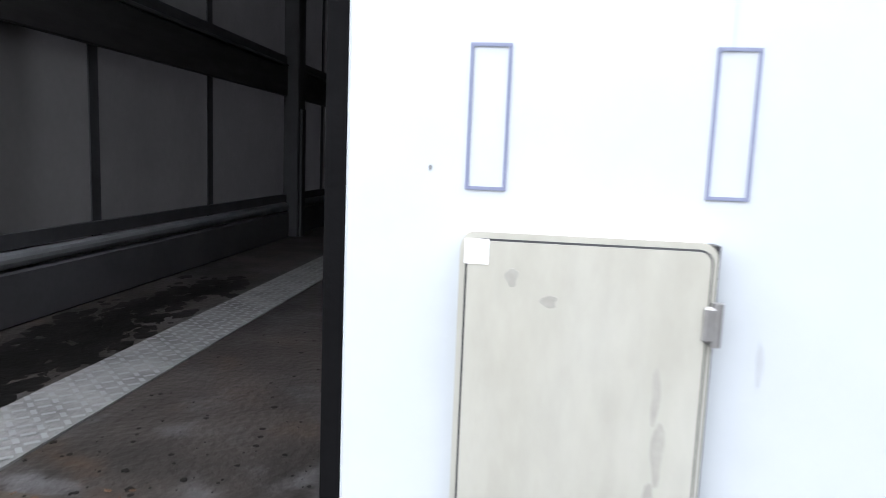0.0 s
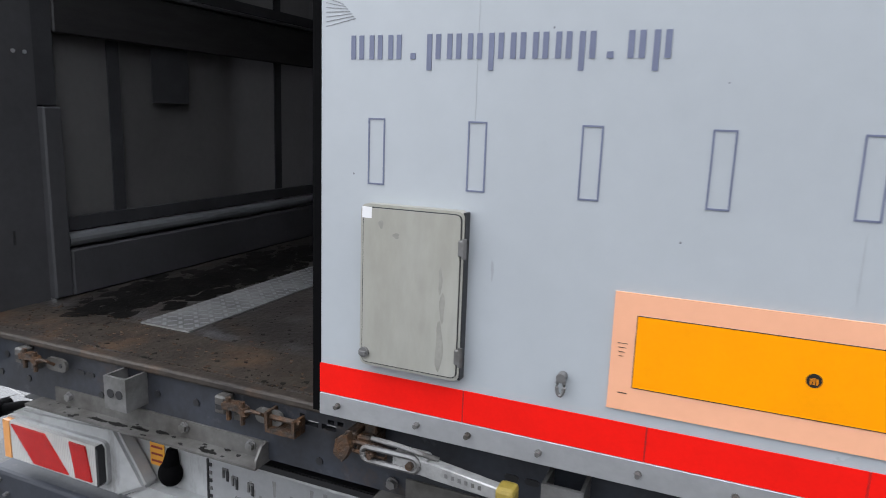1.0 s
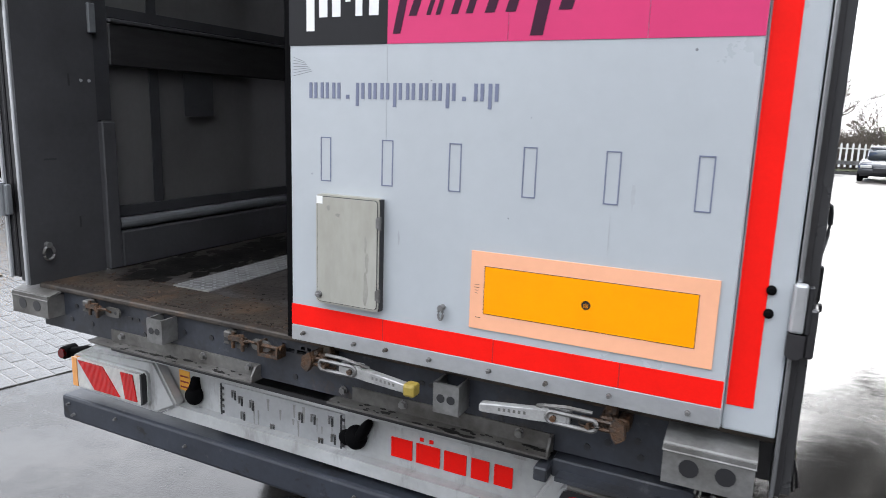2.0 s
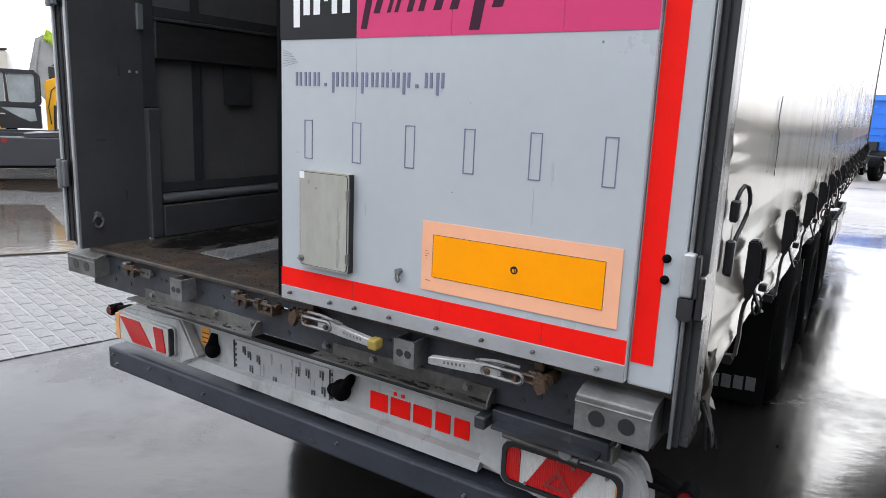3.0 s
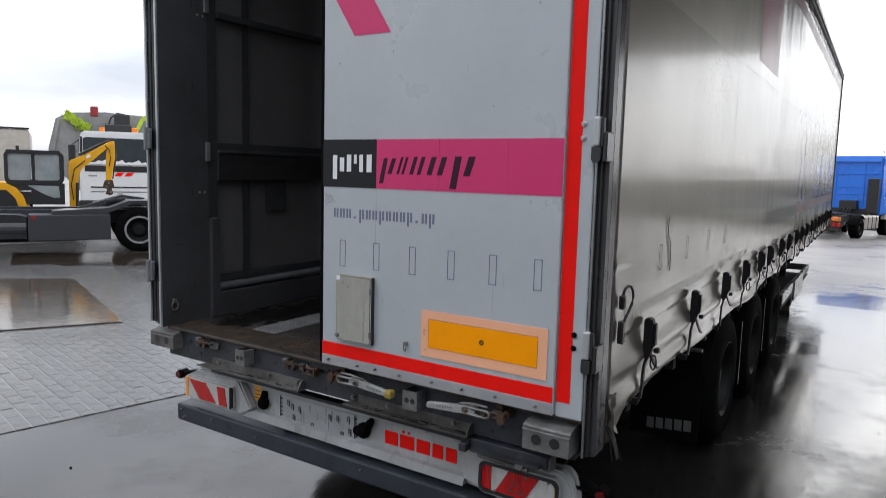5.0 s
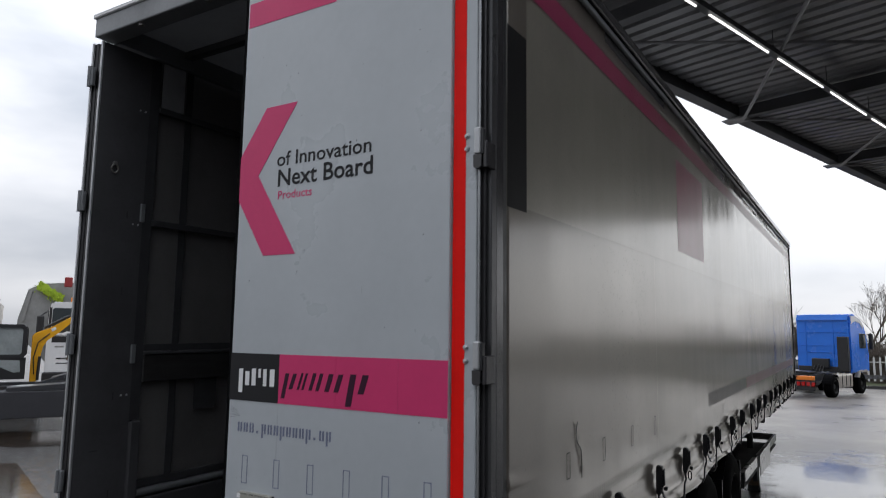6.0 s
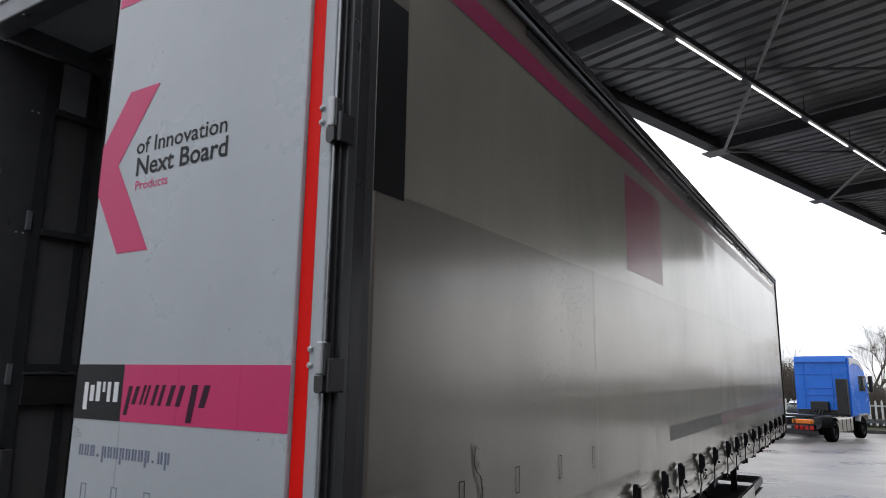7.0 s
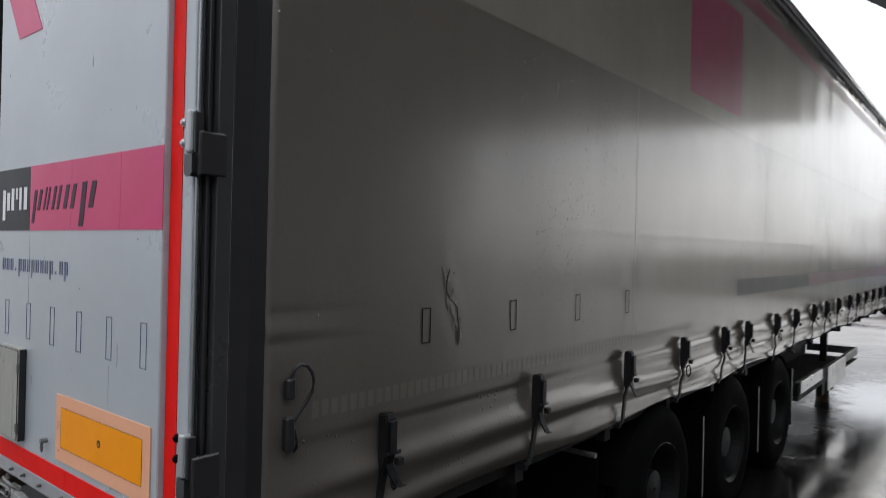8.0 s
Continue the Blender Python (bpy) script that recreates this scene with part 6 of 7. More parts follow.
def road_wheel(name, r, w, rim_r, parent, m, hub_mat=None):
    """A tyre with grooves and shoulders, a dished rim, hub and nuts; axle along local x, outer face at +x."""
    b2 = B()
    prof = [(-w / 2, rim_r), (-w / 2, r * 0.86), (-w * 0.42, r * 0.96), (-w * 0.36, r), (-w * 0.2, r), (-w * 0.19, r - 0.012), (-w * 0.15, r - 0.012), (-w * 0.14, r), (w * 0.14, r), (w * 0.15, r - 0.012), (w * 0.19, r - 0.012), (w * 0.2, r), (w * 0.36, r), (w * 0.42, r * 0.96), (w / 2, r * 0.86), (w / 2 + 0.006, r * 0.75), (w / 2, rim_r)]
    seg = 40
    rings = [[b2.verts.new((u, v * math.cos(2 * math.pi * k / seg), v * math.sin(2 * math.pi * k / seg))) for u, v in prof] for k in range(seg)]
    for k in range(seg):
        a, b = rings[k], rings[(k + 1) % seg]
        for i in range(len(prof) - 1):
            b2.faces.new((a[i], a[i + 1], b[i + 1], b[i]))
    b2.transform(m)
    wh = thing_part("wheel", parent)
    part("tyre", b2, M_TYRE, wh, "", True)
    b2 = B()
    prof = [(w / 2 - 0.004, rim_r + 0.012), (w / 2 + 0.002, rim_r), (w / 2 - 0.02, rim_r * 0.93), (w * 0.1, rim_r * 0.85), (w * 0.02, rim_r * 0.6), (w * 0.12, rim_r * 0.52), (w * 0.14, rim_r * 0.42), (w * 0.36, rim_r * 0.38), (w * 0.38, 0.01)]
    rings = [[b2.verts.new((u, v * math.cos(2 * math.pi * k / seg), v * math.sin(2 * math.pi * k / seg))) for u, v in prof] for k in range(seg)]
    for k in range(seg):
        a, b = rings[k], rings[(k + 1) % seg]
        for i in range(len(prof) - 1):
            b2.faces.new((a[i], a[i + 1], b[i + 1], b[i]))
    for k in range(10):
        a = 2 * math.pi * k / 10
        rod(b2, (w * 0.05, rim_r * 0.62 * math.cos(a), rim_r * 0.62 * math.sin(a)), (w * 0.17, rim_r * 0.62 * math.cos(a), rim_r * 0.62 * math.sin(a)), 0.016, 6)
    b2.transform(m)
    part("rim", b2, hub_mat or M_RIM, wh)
    return wh


def thing_part(name, parent):
    ob = new(name)
    ob.parent = parent
    return ob


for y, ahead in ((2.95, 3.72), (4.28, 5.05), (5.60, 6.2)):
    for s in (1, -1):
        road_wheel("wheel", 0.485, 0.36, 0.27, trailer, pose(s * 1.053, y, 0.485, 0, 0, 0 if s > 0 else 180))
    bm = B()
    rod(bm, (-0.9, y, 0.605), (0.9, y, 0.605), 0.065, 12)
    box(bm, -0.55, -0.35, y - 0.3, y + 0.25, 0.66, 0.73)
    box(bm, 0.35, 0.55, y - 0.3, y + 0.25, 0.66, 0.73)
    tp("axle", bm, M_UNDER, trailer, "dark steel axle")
    for s in (1, -1):
        bm = B()
        for q in range(12):
            a0, a1 = radians(15 + 150 * q / 12), radians(15 + 150 * (q + 1) / 12)
            for r0 in (0.535,):
                p = [(s * 0.86, y + r0 * math.cos(a), 0.605 + r0 * 0.86 * math.sin(a)) for a in (a0, a1)]
                v = [bm.verts.new(p[0]), bm.verts.new(p[1]), bm.verts.new((s * 1.2, *p[1][1:])), bm.verts.new((s * 1.2, *p[0][1:]))]
                bm.faces.new(v)
        bmesh.ops.remove_doubles(bm, verts=bm.verts, dist=0.0005)
        bmesh.ops.solidify(bm, geom=bm.faces[:], thickness=0.006)
        tp("mudguard", bm, M_RUBBER, trailer, "black mudguard")
        bm = B()
        box(bm, s * 1.03 - 0.17, s * 1.03 + 0.17, ahead, ahead + 0.012, 0.33, 0.86, bev=0.003)
        sb = tp("splash_board", bm, M_RUBBER, trailer, "black upright splash board beside the wheel")
        # grey strip on the outer edge, standing in for a caught highlight
        bm = B()
        box(bm, s * 1.2025 - 0.002, s * 1.2025 + 0.002, ahead - 0.002, ahead + 0.014, 0.33, 0.86)
        tp("edge_glint_strip", bm, M_SEAL, sb, "thin grey strip painted as the board edge's glint")
# black storage box hung under the left side
bm = B()
prism(bm, [(1.22, 1.02), (1.22, 0.56), (1.27, 0.48), (1.38, 0.44), (1.52, 0.43), (2.22, 0.43), (2.30, 0.46), (2.33, 0.52), (2.33, 1.02)], "x", -1.24, -0.96)
store = tp("storage_box", bm, M_RUBBER, trailer, "black storage box under the deck")
bm = B()
prism(bm, [(1.36, 0.96), (1.36, 0.50), (2.27, 0.50), (2.27, 0.96)], "x", -1.252, -1.2405)
tp("box_lid", bm, M_RUBBER, store)
# mud flaps with plain marks
for s in (1, -1):
    bm = B()
    box(bm, s * 1.0 - 0.22, s * 1.0 + 0.22, 2.15, 2.158, 0.345, 0.95)
    fl = tp("mud_flap", bm, M_RUBBER, trailer, "black rubber mud flap with pale marks")
    for k in range(5):
        bm = B()
        x = s * 1.04 - 0.145 + 0.059 * k
        box(bm, x, x + 0.046, 2.146, 2.1495, 0.395 + 0.006 * k, 0.467 + 0.006 * k)
        tp("pale_mark", bm, M_MARK, fl, "plain pale block of the maker's mark")
    bm = B()
    rod(bm, (s * 0.8, 2.15, 0.96), (s * 1.215, 2.15, 0.96), 0.014, 8)
    tp("flap_bar", bm, M_GALV, fl, "bare steel flap bar")
# open pallet tray in front of the axles
bm = B()
box(bm, 0.56, 1.195, 6.5, 10.05, 0.50, 0.515)
box(bm, 0.54, 0.56, 6.5, 10.05, 0.50, 0.99)
box(bm, 0.56, 1.195, 6.5, 6.525, 0.515, 0.55)
box(bm, 1.17, 1.195, 6.525, 9.1, 0.515, 0.655)
rack = tp("pallet_tray", bm, M_UNDER, trailer, "dark open steel pallet tray with pale side plates")
bm = B()
box(bm, 1.16, 1.20, 9.1, 10.03, 0.565, 0.665, bev=0.004)
box(bm, 0.57, 1.20, 10.032, 10.06, 0.565, 0.665, bev=0.004)
tp("rim", bm, M_GALV, rack, "dull grey folded rim")
for y0, y1, z0, z1 in ((6.57, 7.64, 0.56, 0.675), (7.95, 9.1, 0.385, 0.655)):
    bm = B()
    box(bm, 1.196, 1.206, y0, y1, z0, z1, bev=0.002)
    box(bm, 1.15, 1.196, y0 + 0.004, y1 - 0.004, z1 - 0.012, z1, bev=0.002)
    tp("side_plate", bm, M_PLATE, rack, "pale galvanised plate")
for y in (6.9, 9.4):
    bm = B()
    box(bm, 0.86, 0.94, y - 0.03, y + 0.03, 0.516, 0.99)
    tp("hanger", bm, M_UNDER, rack)
bm = B()
box(bm, 1.14, 1.19, 7.70, 7.88, 0.36, 0.66, bev=0.006)
tp("hanger", bm, M_UNDER, rack)
for s in (1, -1):
    bm = B()
    box(bm, s * 1.02 - 0.06, s * 1.02 + 0.06, 8.64, 8.76, 0.40, 0.995 if s < 0 else 0.495, bev=0.006)
    leg = tp("landing_leg", bm, M_UNDER, trailer, "dark rust-stained steel landing leg")
    bm = B()
    rod(bm, (s * 1.02, 8.7, 0.115), (s * 1.02, 8.7, 0.41), 0.075, 16)
    tp("inner_tube", bm, M_FLAKE, leg)
    bm = B()
    rod(bm, (s * 1.02, 8.7, 0.0515), (s * 1.02, 8.7, 0.118), 0.085, 16, 0.08)
    tp("foot", bm, M_UNDER, leg)
    for dy, dx in ((-0.13, 0.03), (0.12, 0.02), (0.02, 0.10)):
        bm = B()
        tube(bm, [(s * (1.02 + dx * 0.4), 8.7 + dy * 0.4, 0.43), (s * (1.02 + dx), 8.7 + dy, 0.40), (s * (1.02 + dx), 8.7 + dy, 0.30), (s * (1.02 + dx), 8.7 + dy * 0.8, 0.27)], 0.016, 6)
        tp("stay_hook", bm, M_UNDER, leg)


# ---- parked vehicles on the left ----
def pp(name, bm, mat, parent, label="", smooth=False):
    return part(name, bm, mat, parent, label, smooth)


def low_tractor():
    """A dark artic tractor's rear half: side skirt, frame, fifth wheel and drive wheel."""
    r = thing("tractor_unit", "dark grey artic tractor unit chassis, parked", "lorry", at=pose(-12.37, 5.68, 0, 0, 0, 61.3))
    bm = B()
    box(bm, -0.93, 0.62, 0.0, 0.5, 0.29, 0.85, bev=0.02, seg=2)
    pp("side_skirt", bm, M_TRACTOR, r, "flat dark side skirt")
    bm = B()
    prism(bm, [(-4.2, 0.34), (-0.96, 0.34), (-0.96, 0.80), (-1.1, 0.84), (-4.2, 0.90)], "y", 0.05, 0.55)
    pp("battery_box", bm, M_BLACK, r)
    bm = B()
    rod(bm, (-1.7, 0.2, 0.56), (-0.97, 0.2, 0.56), 0.19, 18)
    pp("air_tank", bm, M_TRACTOR, r)
    bm = B()
    box(bm, -4.2, 2.0, 0.55, 0.65, 0.62, 0.92)
    box(bm, -4.2, 2.0, 1.75, 1.85, 0.62, 0.92)
    pp("frame_rail", bm, M_STEEL, r)
    bm = B()
    prism(bm, [(-0.5, 0.86), (0.55, 0.86), (0.7, 0.93), (1.1, 1.10), (1.9, 1.12), (1.9, 1.16), (1.0, 1.15), (0.6, 0.99), (-0.5, 0.92)], "y", 0.0, 0.62)
    pp("mudguard", bm, M_TRACTOR, r)
    bm = B()
    prism(bm, rounded(-0.35, 0.35, -0.02, 0.10, 0.04), "y", 0.8, 1.6)
    for v in bm.verts:
        v.co.x, v.co.z = v.co.x + 0.9, v.co.z + 1.02
    pp("fifth_wheel", bm, M_BLACK, r)
    bm = B()
    prism(bm, [(0.05, 0.93), (0.62, 1.10), (0.95, 1.14), (0.95, 1.18), (0.58, 1.15), (0.0, 0.97)], "y", 0.62, 0.74)
    prism(bm, [(0.3, 1.0), (0.9, 1.16), (1.35, 1.12), (1.4, 1.17), (0.9, 1.24), (0.3, 1.06)], "y", 0.9, 1.3)
    pp("coupling_ramp", bm, M_STEEL, r, "dark greasy coupling ramps")
    # bright patches stand in for sky reflected on the wet tread
    bm = B()
    prism(bm, [(-0.45, 0.12), (-0.12, 0.12), (0.10, 0.50), (-0.25, 0.50)], "z", 0.925, 0.95)
    prism(bm, [(0.46, 0.10), (0.66, 0.10), (0.80, 0.45), (0.58, 0.45)], "z", 0.955, 0.985)
    pp("tread_plate_sheen", bm, M_ALU, r, "bright patch painted as sky sheen on wet tread plate")
    bm = B()
    rod(bm, (-0.83, -0.006, 0.79), (-0.83, 0.02, 0.79), 0.05, 16)
    pp("filler_cap", bm, M_DARKRED, r)
    for s in (0, 1):
        road_wheel("wheel", 0.50, 0.30, 0.30, r, pose(1.2, 0.14 + 1.9 * s, 0.50, 0, 0, -90 if s == 0 else 90), M_RIM)
    bm = B()
    for k in range(36):
        a = 2 * math.pi * k / 36
        b = 2 * math.pi * (k + 1) / 36
        v = [bm.verts.new((1.2 + q * math.cos(w), -0.022, 0.5 + q * math.sin(w))) for q, w in ((0.27, a), (0.31, a), (0.31, b), (0.27, b))]
        bm.faces.new(v)
    bmesh.ops.remove_doubles(bm, verts=bm.verts, dist=0.0005)
    bmesh.ops.solidify(bm, geom=bm.faces[:], thickness=0.012)
    pp("rim_ring", bm, M_ALU, r, "bright rim ring")
    for s in (0, 1):
        road_wheel("wheel", 0.50, 0.30, 0.30, r, pose(-3.0, 0.14 + 1.9 * s, 0.50, 0, 0, -90 if s == 0 else 90), M_RIM)


low_tractor()


def digger():
    r = thing("mini_excavator", "yellow and black mini excavator with raised boom", "excavator", at=pose(-15.1, 7.05, 0, 0, 0, 61.3))
    # cab: rounded black frame with glass
    bm = B()
    prism(bm, rounded(-1.40, -0.24, 2.16, 2.24, 0.038), "y", 0.02, 1.06)
    cabin = pp("cab_roof", bm, M_BLACK, r, "black cab roof")
    bm = B()
    box(bm, -1.42, -0.2, 0.081, 0.999, 0.90, 0.98)
    pp("cab_floor", bm, M_BLACK, cabin)
    for y in (0.0, 1.0):
        bm = B()
        ring(bm, rounded(-1.44, -0.18, 1.40, 2.22, 0.13, 6), rounded(-1.36, -0.27, 1.50, 2.15, 0.07, 6), y, y + 0.07)
        pp("window_frame", bm, M_BLACK, cabin)
        bm = B()
        prism(bm, [(-0.86, 1.5), (-0.80, 1.5), (-0.83, 2.15), (-0.88, 2.15)], "y", y + 0.005, y + 0.065)
        pp("cab_pillar", bm, M_BLACK, cabin)
    for a, b in ((-1.36, -0.885), (-0.80, -0.27)):
        bm = B()
        prism(bm, rounded(a, b, 1.50, 2.15, 0.05), "y", 0.03, 0.04)
        pp("window", bm, M_WINDOW_PALE, r)
    bm = B()
    prism(bm, [(-1.42, 0.90), (-0.17, 0.90), (-0.17, 1.43), (-1.42, 1.43)], "y", 0.02, 0.05)
    door = pp("door_panel", bm, M_BLACK, r)
    bm = B()
    prism(bm, [(-0.98, 1.38), (-0.30, 1.36), (-0.27, 1.08), (-0.40, 1.06), (-0.62, 1.16)], "y", 0.012, 0.0195)
    pp("window", bm, M_WINDOW_PALE, r)
    bm = B()
    tube(bm, [(-1.12, 0.0, 1.22), (-1.12, -0.03, 1.23), (-0.9, -0.03, 1.23), (-0.9, 0.0, 1.22)], 0.012, 6)
    pp("grab_handle", bm, M_ALU, door)
    # yellow bodywork and arch
    bm = B()
    prism(bm, [(-2.3, 0.72), (-1.0, 0.72), (-1.0, 0.9), (-1.06, 1.1), (-1.2, 1.30), (-1.45, 1.44), (-2.3, 1.44)], "y", -0.12, 1.2)
    pp("engine_cover", bm, M_YELLOW, r, "yellow engine cover")
    bm = B()
    prism(bm, [(-2.0, 0.75), (-1.14, 0.75), (-1.22, 1.05), (-1.4, 1.26), (-2.0, 1.26)], "y", -0.16, -0.121)
    pp("vent_panel", bm, M_BLACK, r)
    bm = B()
    box(bm, -2.1, 0.1, -0.1, 1.2, 0.56, 0.72, bev=0.03)
    pp("slew_deck", bm, M_BLACK, r)
    for y in (-0.25, 0.95):
        bm = B()
        prism(bm, [(-2.0 + 0.27, 0.0), (0.3 - 0.27, 0.0), (0.3, 0.27), (0.3 - 0.27, 0.54), (-2.0 + 0.27, 0.54), (-2.0, 0.27)], "y", y, y + 0.35)
        pp("track", bm, M_RUBBER, r, "black rubber track")
    # boom: swing post, gooseneck, stick and a worn coupler
    bm = B()
    prism(bm, [(-0.07, 0.72), (0.07, 0.72), (0.11, 1.32), (0.16, 1.69), (0.24, 1.84), (0.53, 2.07), (0.81, 2.36), (0.98, 2.44), (0.99, 2.55), (0.88, 2.53), (0.29, 2.16), (-0.02, 2.03), (-0.08, 1.95)], "y", 0.27, 0.41)
    bmesh.ops.bevel(bm, geom=bm.edges[:], offset=0.012, segments=1, affect="EDGES")
    boom = pp("boom", bm, M_YELLOW, r, "yellow bent boom")
    bm = B()
    prism(bm, [(0.34, 2.07), (0.44, 2.12), (0.42, 2.19), (0.32, 2.14)], "y", 0.262, 0.2675)
    pp("decal", bm, M_WHITE, boom)
    bm = B()
    prism(bm, [(0.86, 2.50), (1.0, 2.52), (1.01, 2.14), (0.90, 1.5), (0.77, 1.48), (0.80, 2.2)], "y", 0.29, 0.39)
    bmesh.ops.bevel(bm, geom=bm.edges[:], offset=0.01, segments=1, affect="EDGES")
    pp("stick", bm, M_YELLOW, r, "yellow dipper stick")
    for a, b, q in (((0.16, 0.34, 2.16), (0.70, 0.34, 2.47), 0.034), ((0.70, 0.34, 2.47), (0.92, 0.34, 2.58), 0.02), ((1.03, 0.34, 2.30), (0.98, 0.34, 1.85), 0.03), ((0.98, 0.34, 1.85), (0.94, 0.34, 1.56), 0.016), ((0.10, 0.24, 0.85), (0.12, 0.24, 1.45), 0.035)):
        bm = B()
        rod(bm, a, b, q, 10)
        pp("hydraulic_ram", bm, M_BLACK, r)
    for pts in ([(0.02, 0.26, 1.0), (-0.02, 0.22, 1.4), (0.06, 0.25, 1.8), (0.3, 0.25, 2.02)], [(0.78, 0.27, 2.42), (0.88, 0.24, 2.3), (0.90, 0.25, 2.1), (0.86, 0.27, 1.9)]):
        bm = B()
        tube(bm, pts, 0.014, 6)
        pp("hose", bm, M_BLACK, r)
    bm = B()
    prism(bm, [(0.75, 1.52), (0.93, 1.54), (0.97, 1.38), (0.90, 1.30), (0.95, 1.18), (0.86, 1.13), (0.76, 1.16), (0.80, 1.28), (0.70, 1.36)], "y", 0.26, 0.42)
    cp = pp("coupler", bm, M_RUST, r, "worn rusty bucket coupler")
    for x, z in ((0.84, 1.46), (0.78, 1.36), (0.88, 1.22)):
        bm = B()
        rod(bm, (x, 0.22, z), (x, 0.46, z), 0.03, 10)
        pp("pin", bm, M_GALV, cp)


digger()


def skip_lorry():
    r = thing("white_lorry", "white four-wheel lorry with a grey tipper body and loading crane", "lorry", at=pose(-19.17, 10.7, 0, 0, 0, 58.7))
    bm = B()
    prism(bm, [(-1.05, 0.72), (1.25, 0.72), (1.25, 1.9), (1.20, 2.85), (1.1, 3.02), (-0.95, 3.0), (-1.03, 2.82), (-1.05, 1.9)], "y", 0.0, 1.9)
    bmesh.ops.bevel(bm, geom=bm.edges[:], offset=0.05, segments=2, affect="EDGES")
    pp("cab", bm, M_LORRY_WHITE, r, "white flat-front cab")
    bm = B()
    prism(bm, rounded(-0.93, 1.13, 1.93, 2.80, 0.08), "y", -0.02, 0.004)
    ws = pp("windscreen", bm, M_WINDOW, r, "dark windscreen with snow along the foot")
    bm = B()
    prism(bm, [(-0.9, 1.94)] + [(-0.9 + 0.1 * k, 2.02 + 0.07 * math.sin(k * 1.9) * math.sin(k * 0.7) + 0.02) for k in range(20)] + [(1.0, 1.94)], "y", -0.03, -0.021)
    pp("snow_rim", bm, M_WHITE, ws)
    bm = B()
    box(bm, -0.9, 1.1, -0.015, 0.004, 1.70, 1.90, bev=0.004)
    pp("wiper_panel", bm, M_BLACK, r)
    for z0, z1 in ((1.17, 1.215), (1.03, 1.055)):
        bm = B()
        box(bm, -0.74, 0.95, -0.012, 0.004, z0, z1, bev=0.004)
        pp("grille_slot", bm, M_BLACK, r)
    bm = B()
    rod(bm, (0.12, -0.02, 1.0), (0.12, 0.004, 1.0), 0.085, 6)
    pp("badge", bm, M_ALU, r, "plain bright badge")
    bm = B()
    box(bm, -0.80, -0.55, -0.008, 0.004, 1.54, 1.59)
    pp("plain_mark", bm, M_TIPPER, r)
    bm = B()
    box(bm, -1.065, -1.04, 0.25, 1.0, 2.05, 2.75, bev=0.006)
    pp("side_window", bm, M_WINDOW, r)
    bm = B()
    box(bm, -1.02, -0.95, -0.012, 0.004, 2.0, 2.82, bev=0.004)
    pp("front_pillar", bm, M_BLACK, r)
    for k in range(2):
        bm = B()
        prism(bm, [(-0.05 + 0.3 * k, 1.56), (0.15 + 0.3 * k, 1.56), (0.25 + 0.3 * k, 1.68), (0.05 + 0.3 * k, 1.68)], "y", -0.012, -0.001)
        pp("red_tape", bm, M_RED, r)
    bm = B()
    box(bm, -1.1, 1.3, -0.06, 0.3, 0.45, 0.76, bev=0.03)
    pp("bumper", bm, M_BLACK, r)
    for x in (-1.25, 1.38):
        bm = B()
        box(bm, x - 0.10, x + 0.10, -0.1, 0.02, 2.0, 2.55, bev=0.03)
        rod(bm, (x, 0.0, 2.55), (x * 0.8, 0.1, 2.75), 0.02, 8)
        pp("mirror", bm, M_BLACK, r)
    for s in (-0.9, 1.1):
        road_wheel("wheel", 0.5, 0.3, 0.28, r, pose(s, 1.2, 0.5, 0, 0, 0 if s > 0 else 180))
        road_wheel("wheel", 0.5, 0.3, 0.28, r, pose(s, 5.0, 0.5, 0, 0, 0 if s > 0 else 180))
    bm = B()
    box(bm, -0.6, 0.8, 1.0, 7.0, 0.6, 0.95)
    pp("chassis", bm, M_STEEL, r)
    # tipper body behind the cab, leaning over to one side
    bm = B()
    prism(bm, [(-2.1, 2.45), (1.2, 2.45), (1.2, 1.0), (-1.2, 1.0), (-2.1, 2.0)], "y", 2.6, 7.0)
    prism(bm, [(-2.1, 2.45), (-1.85, 3.50), (-1.45, 3.72), (-0.3, 3.80), (1.2, 3.72), (1.2, 2.45)], "y", 2.6, 7.0)
    tb = pp("tipper_body", bm, M_TIPPER, r, "grey tipper body")
    for x in (-2.0, -1.3, -0.5):
        bm = B()
        prism(bm, [(x, 2.4), (x + 0.1, 2.4), (x + 0.28, 3.45), (x + 0.18, 3.45)], "y", 2.54, 2.6)
        pp("body_rib", bm, M_TIPPER, tb)
    bm = B()
    random.seed(3)
    pts = [(-1.5 + 0.065 * k, 3.82 - 0.045 * k + random.uniform(-0.03, 0.05)) for k in range(13)]
    prism(bm, pts + [(x - 0.12, z - 0.28 + random.uniform(-0.05, 0.05)) for x, z in reversed(pts)], "y", 2.46, 2.54)
    for k in range(150):
        x, z = random.choice(pts)
        c = Vector((x - random.uniform(0.0, 0.16), random.uniform(2.40, 2.50), z - random.uniform(0.0, 0.40)))
        m = Euler((random.uniform(0, 3), random.uniform(0, 3), random.uniform(0, 3))).to_matrix()
        bm.faces.new([bm.verts.new(c + m @ Vector(o) * random.uniform(0.03, 0.06)) for o in ((-1, 0, 0), (0, -0.6, 0), (1, 0, 0), (0, 0.6, 0))])
    pp("net", bm, M_LIME, tb, "bright green load net")
    bm = B()
    box(bm, -0.75, -0.5, 2.1, 2.3, 3.6, 3.95, bev=0.03)
    pp("beacon_box", bm, M_DARKRED, r)
    bm = B()
    rod(bm, (-0.38, 0.5, 3.0), (-0.38, 0.5, 3.16), 0.08, 12)
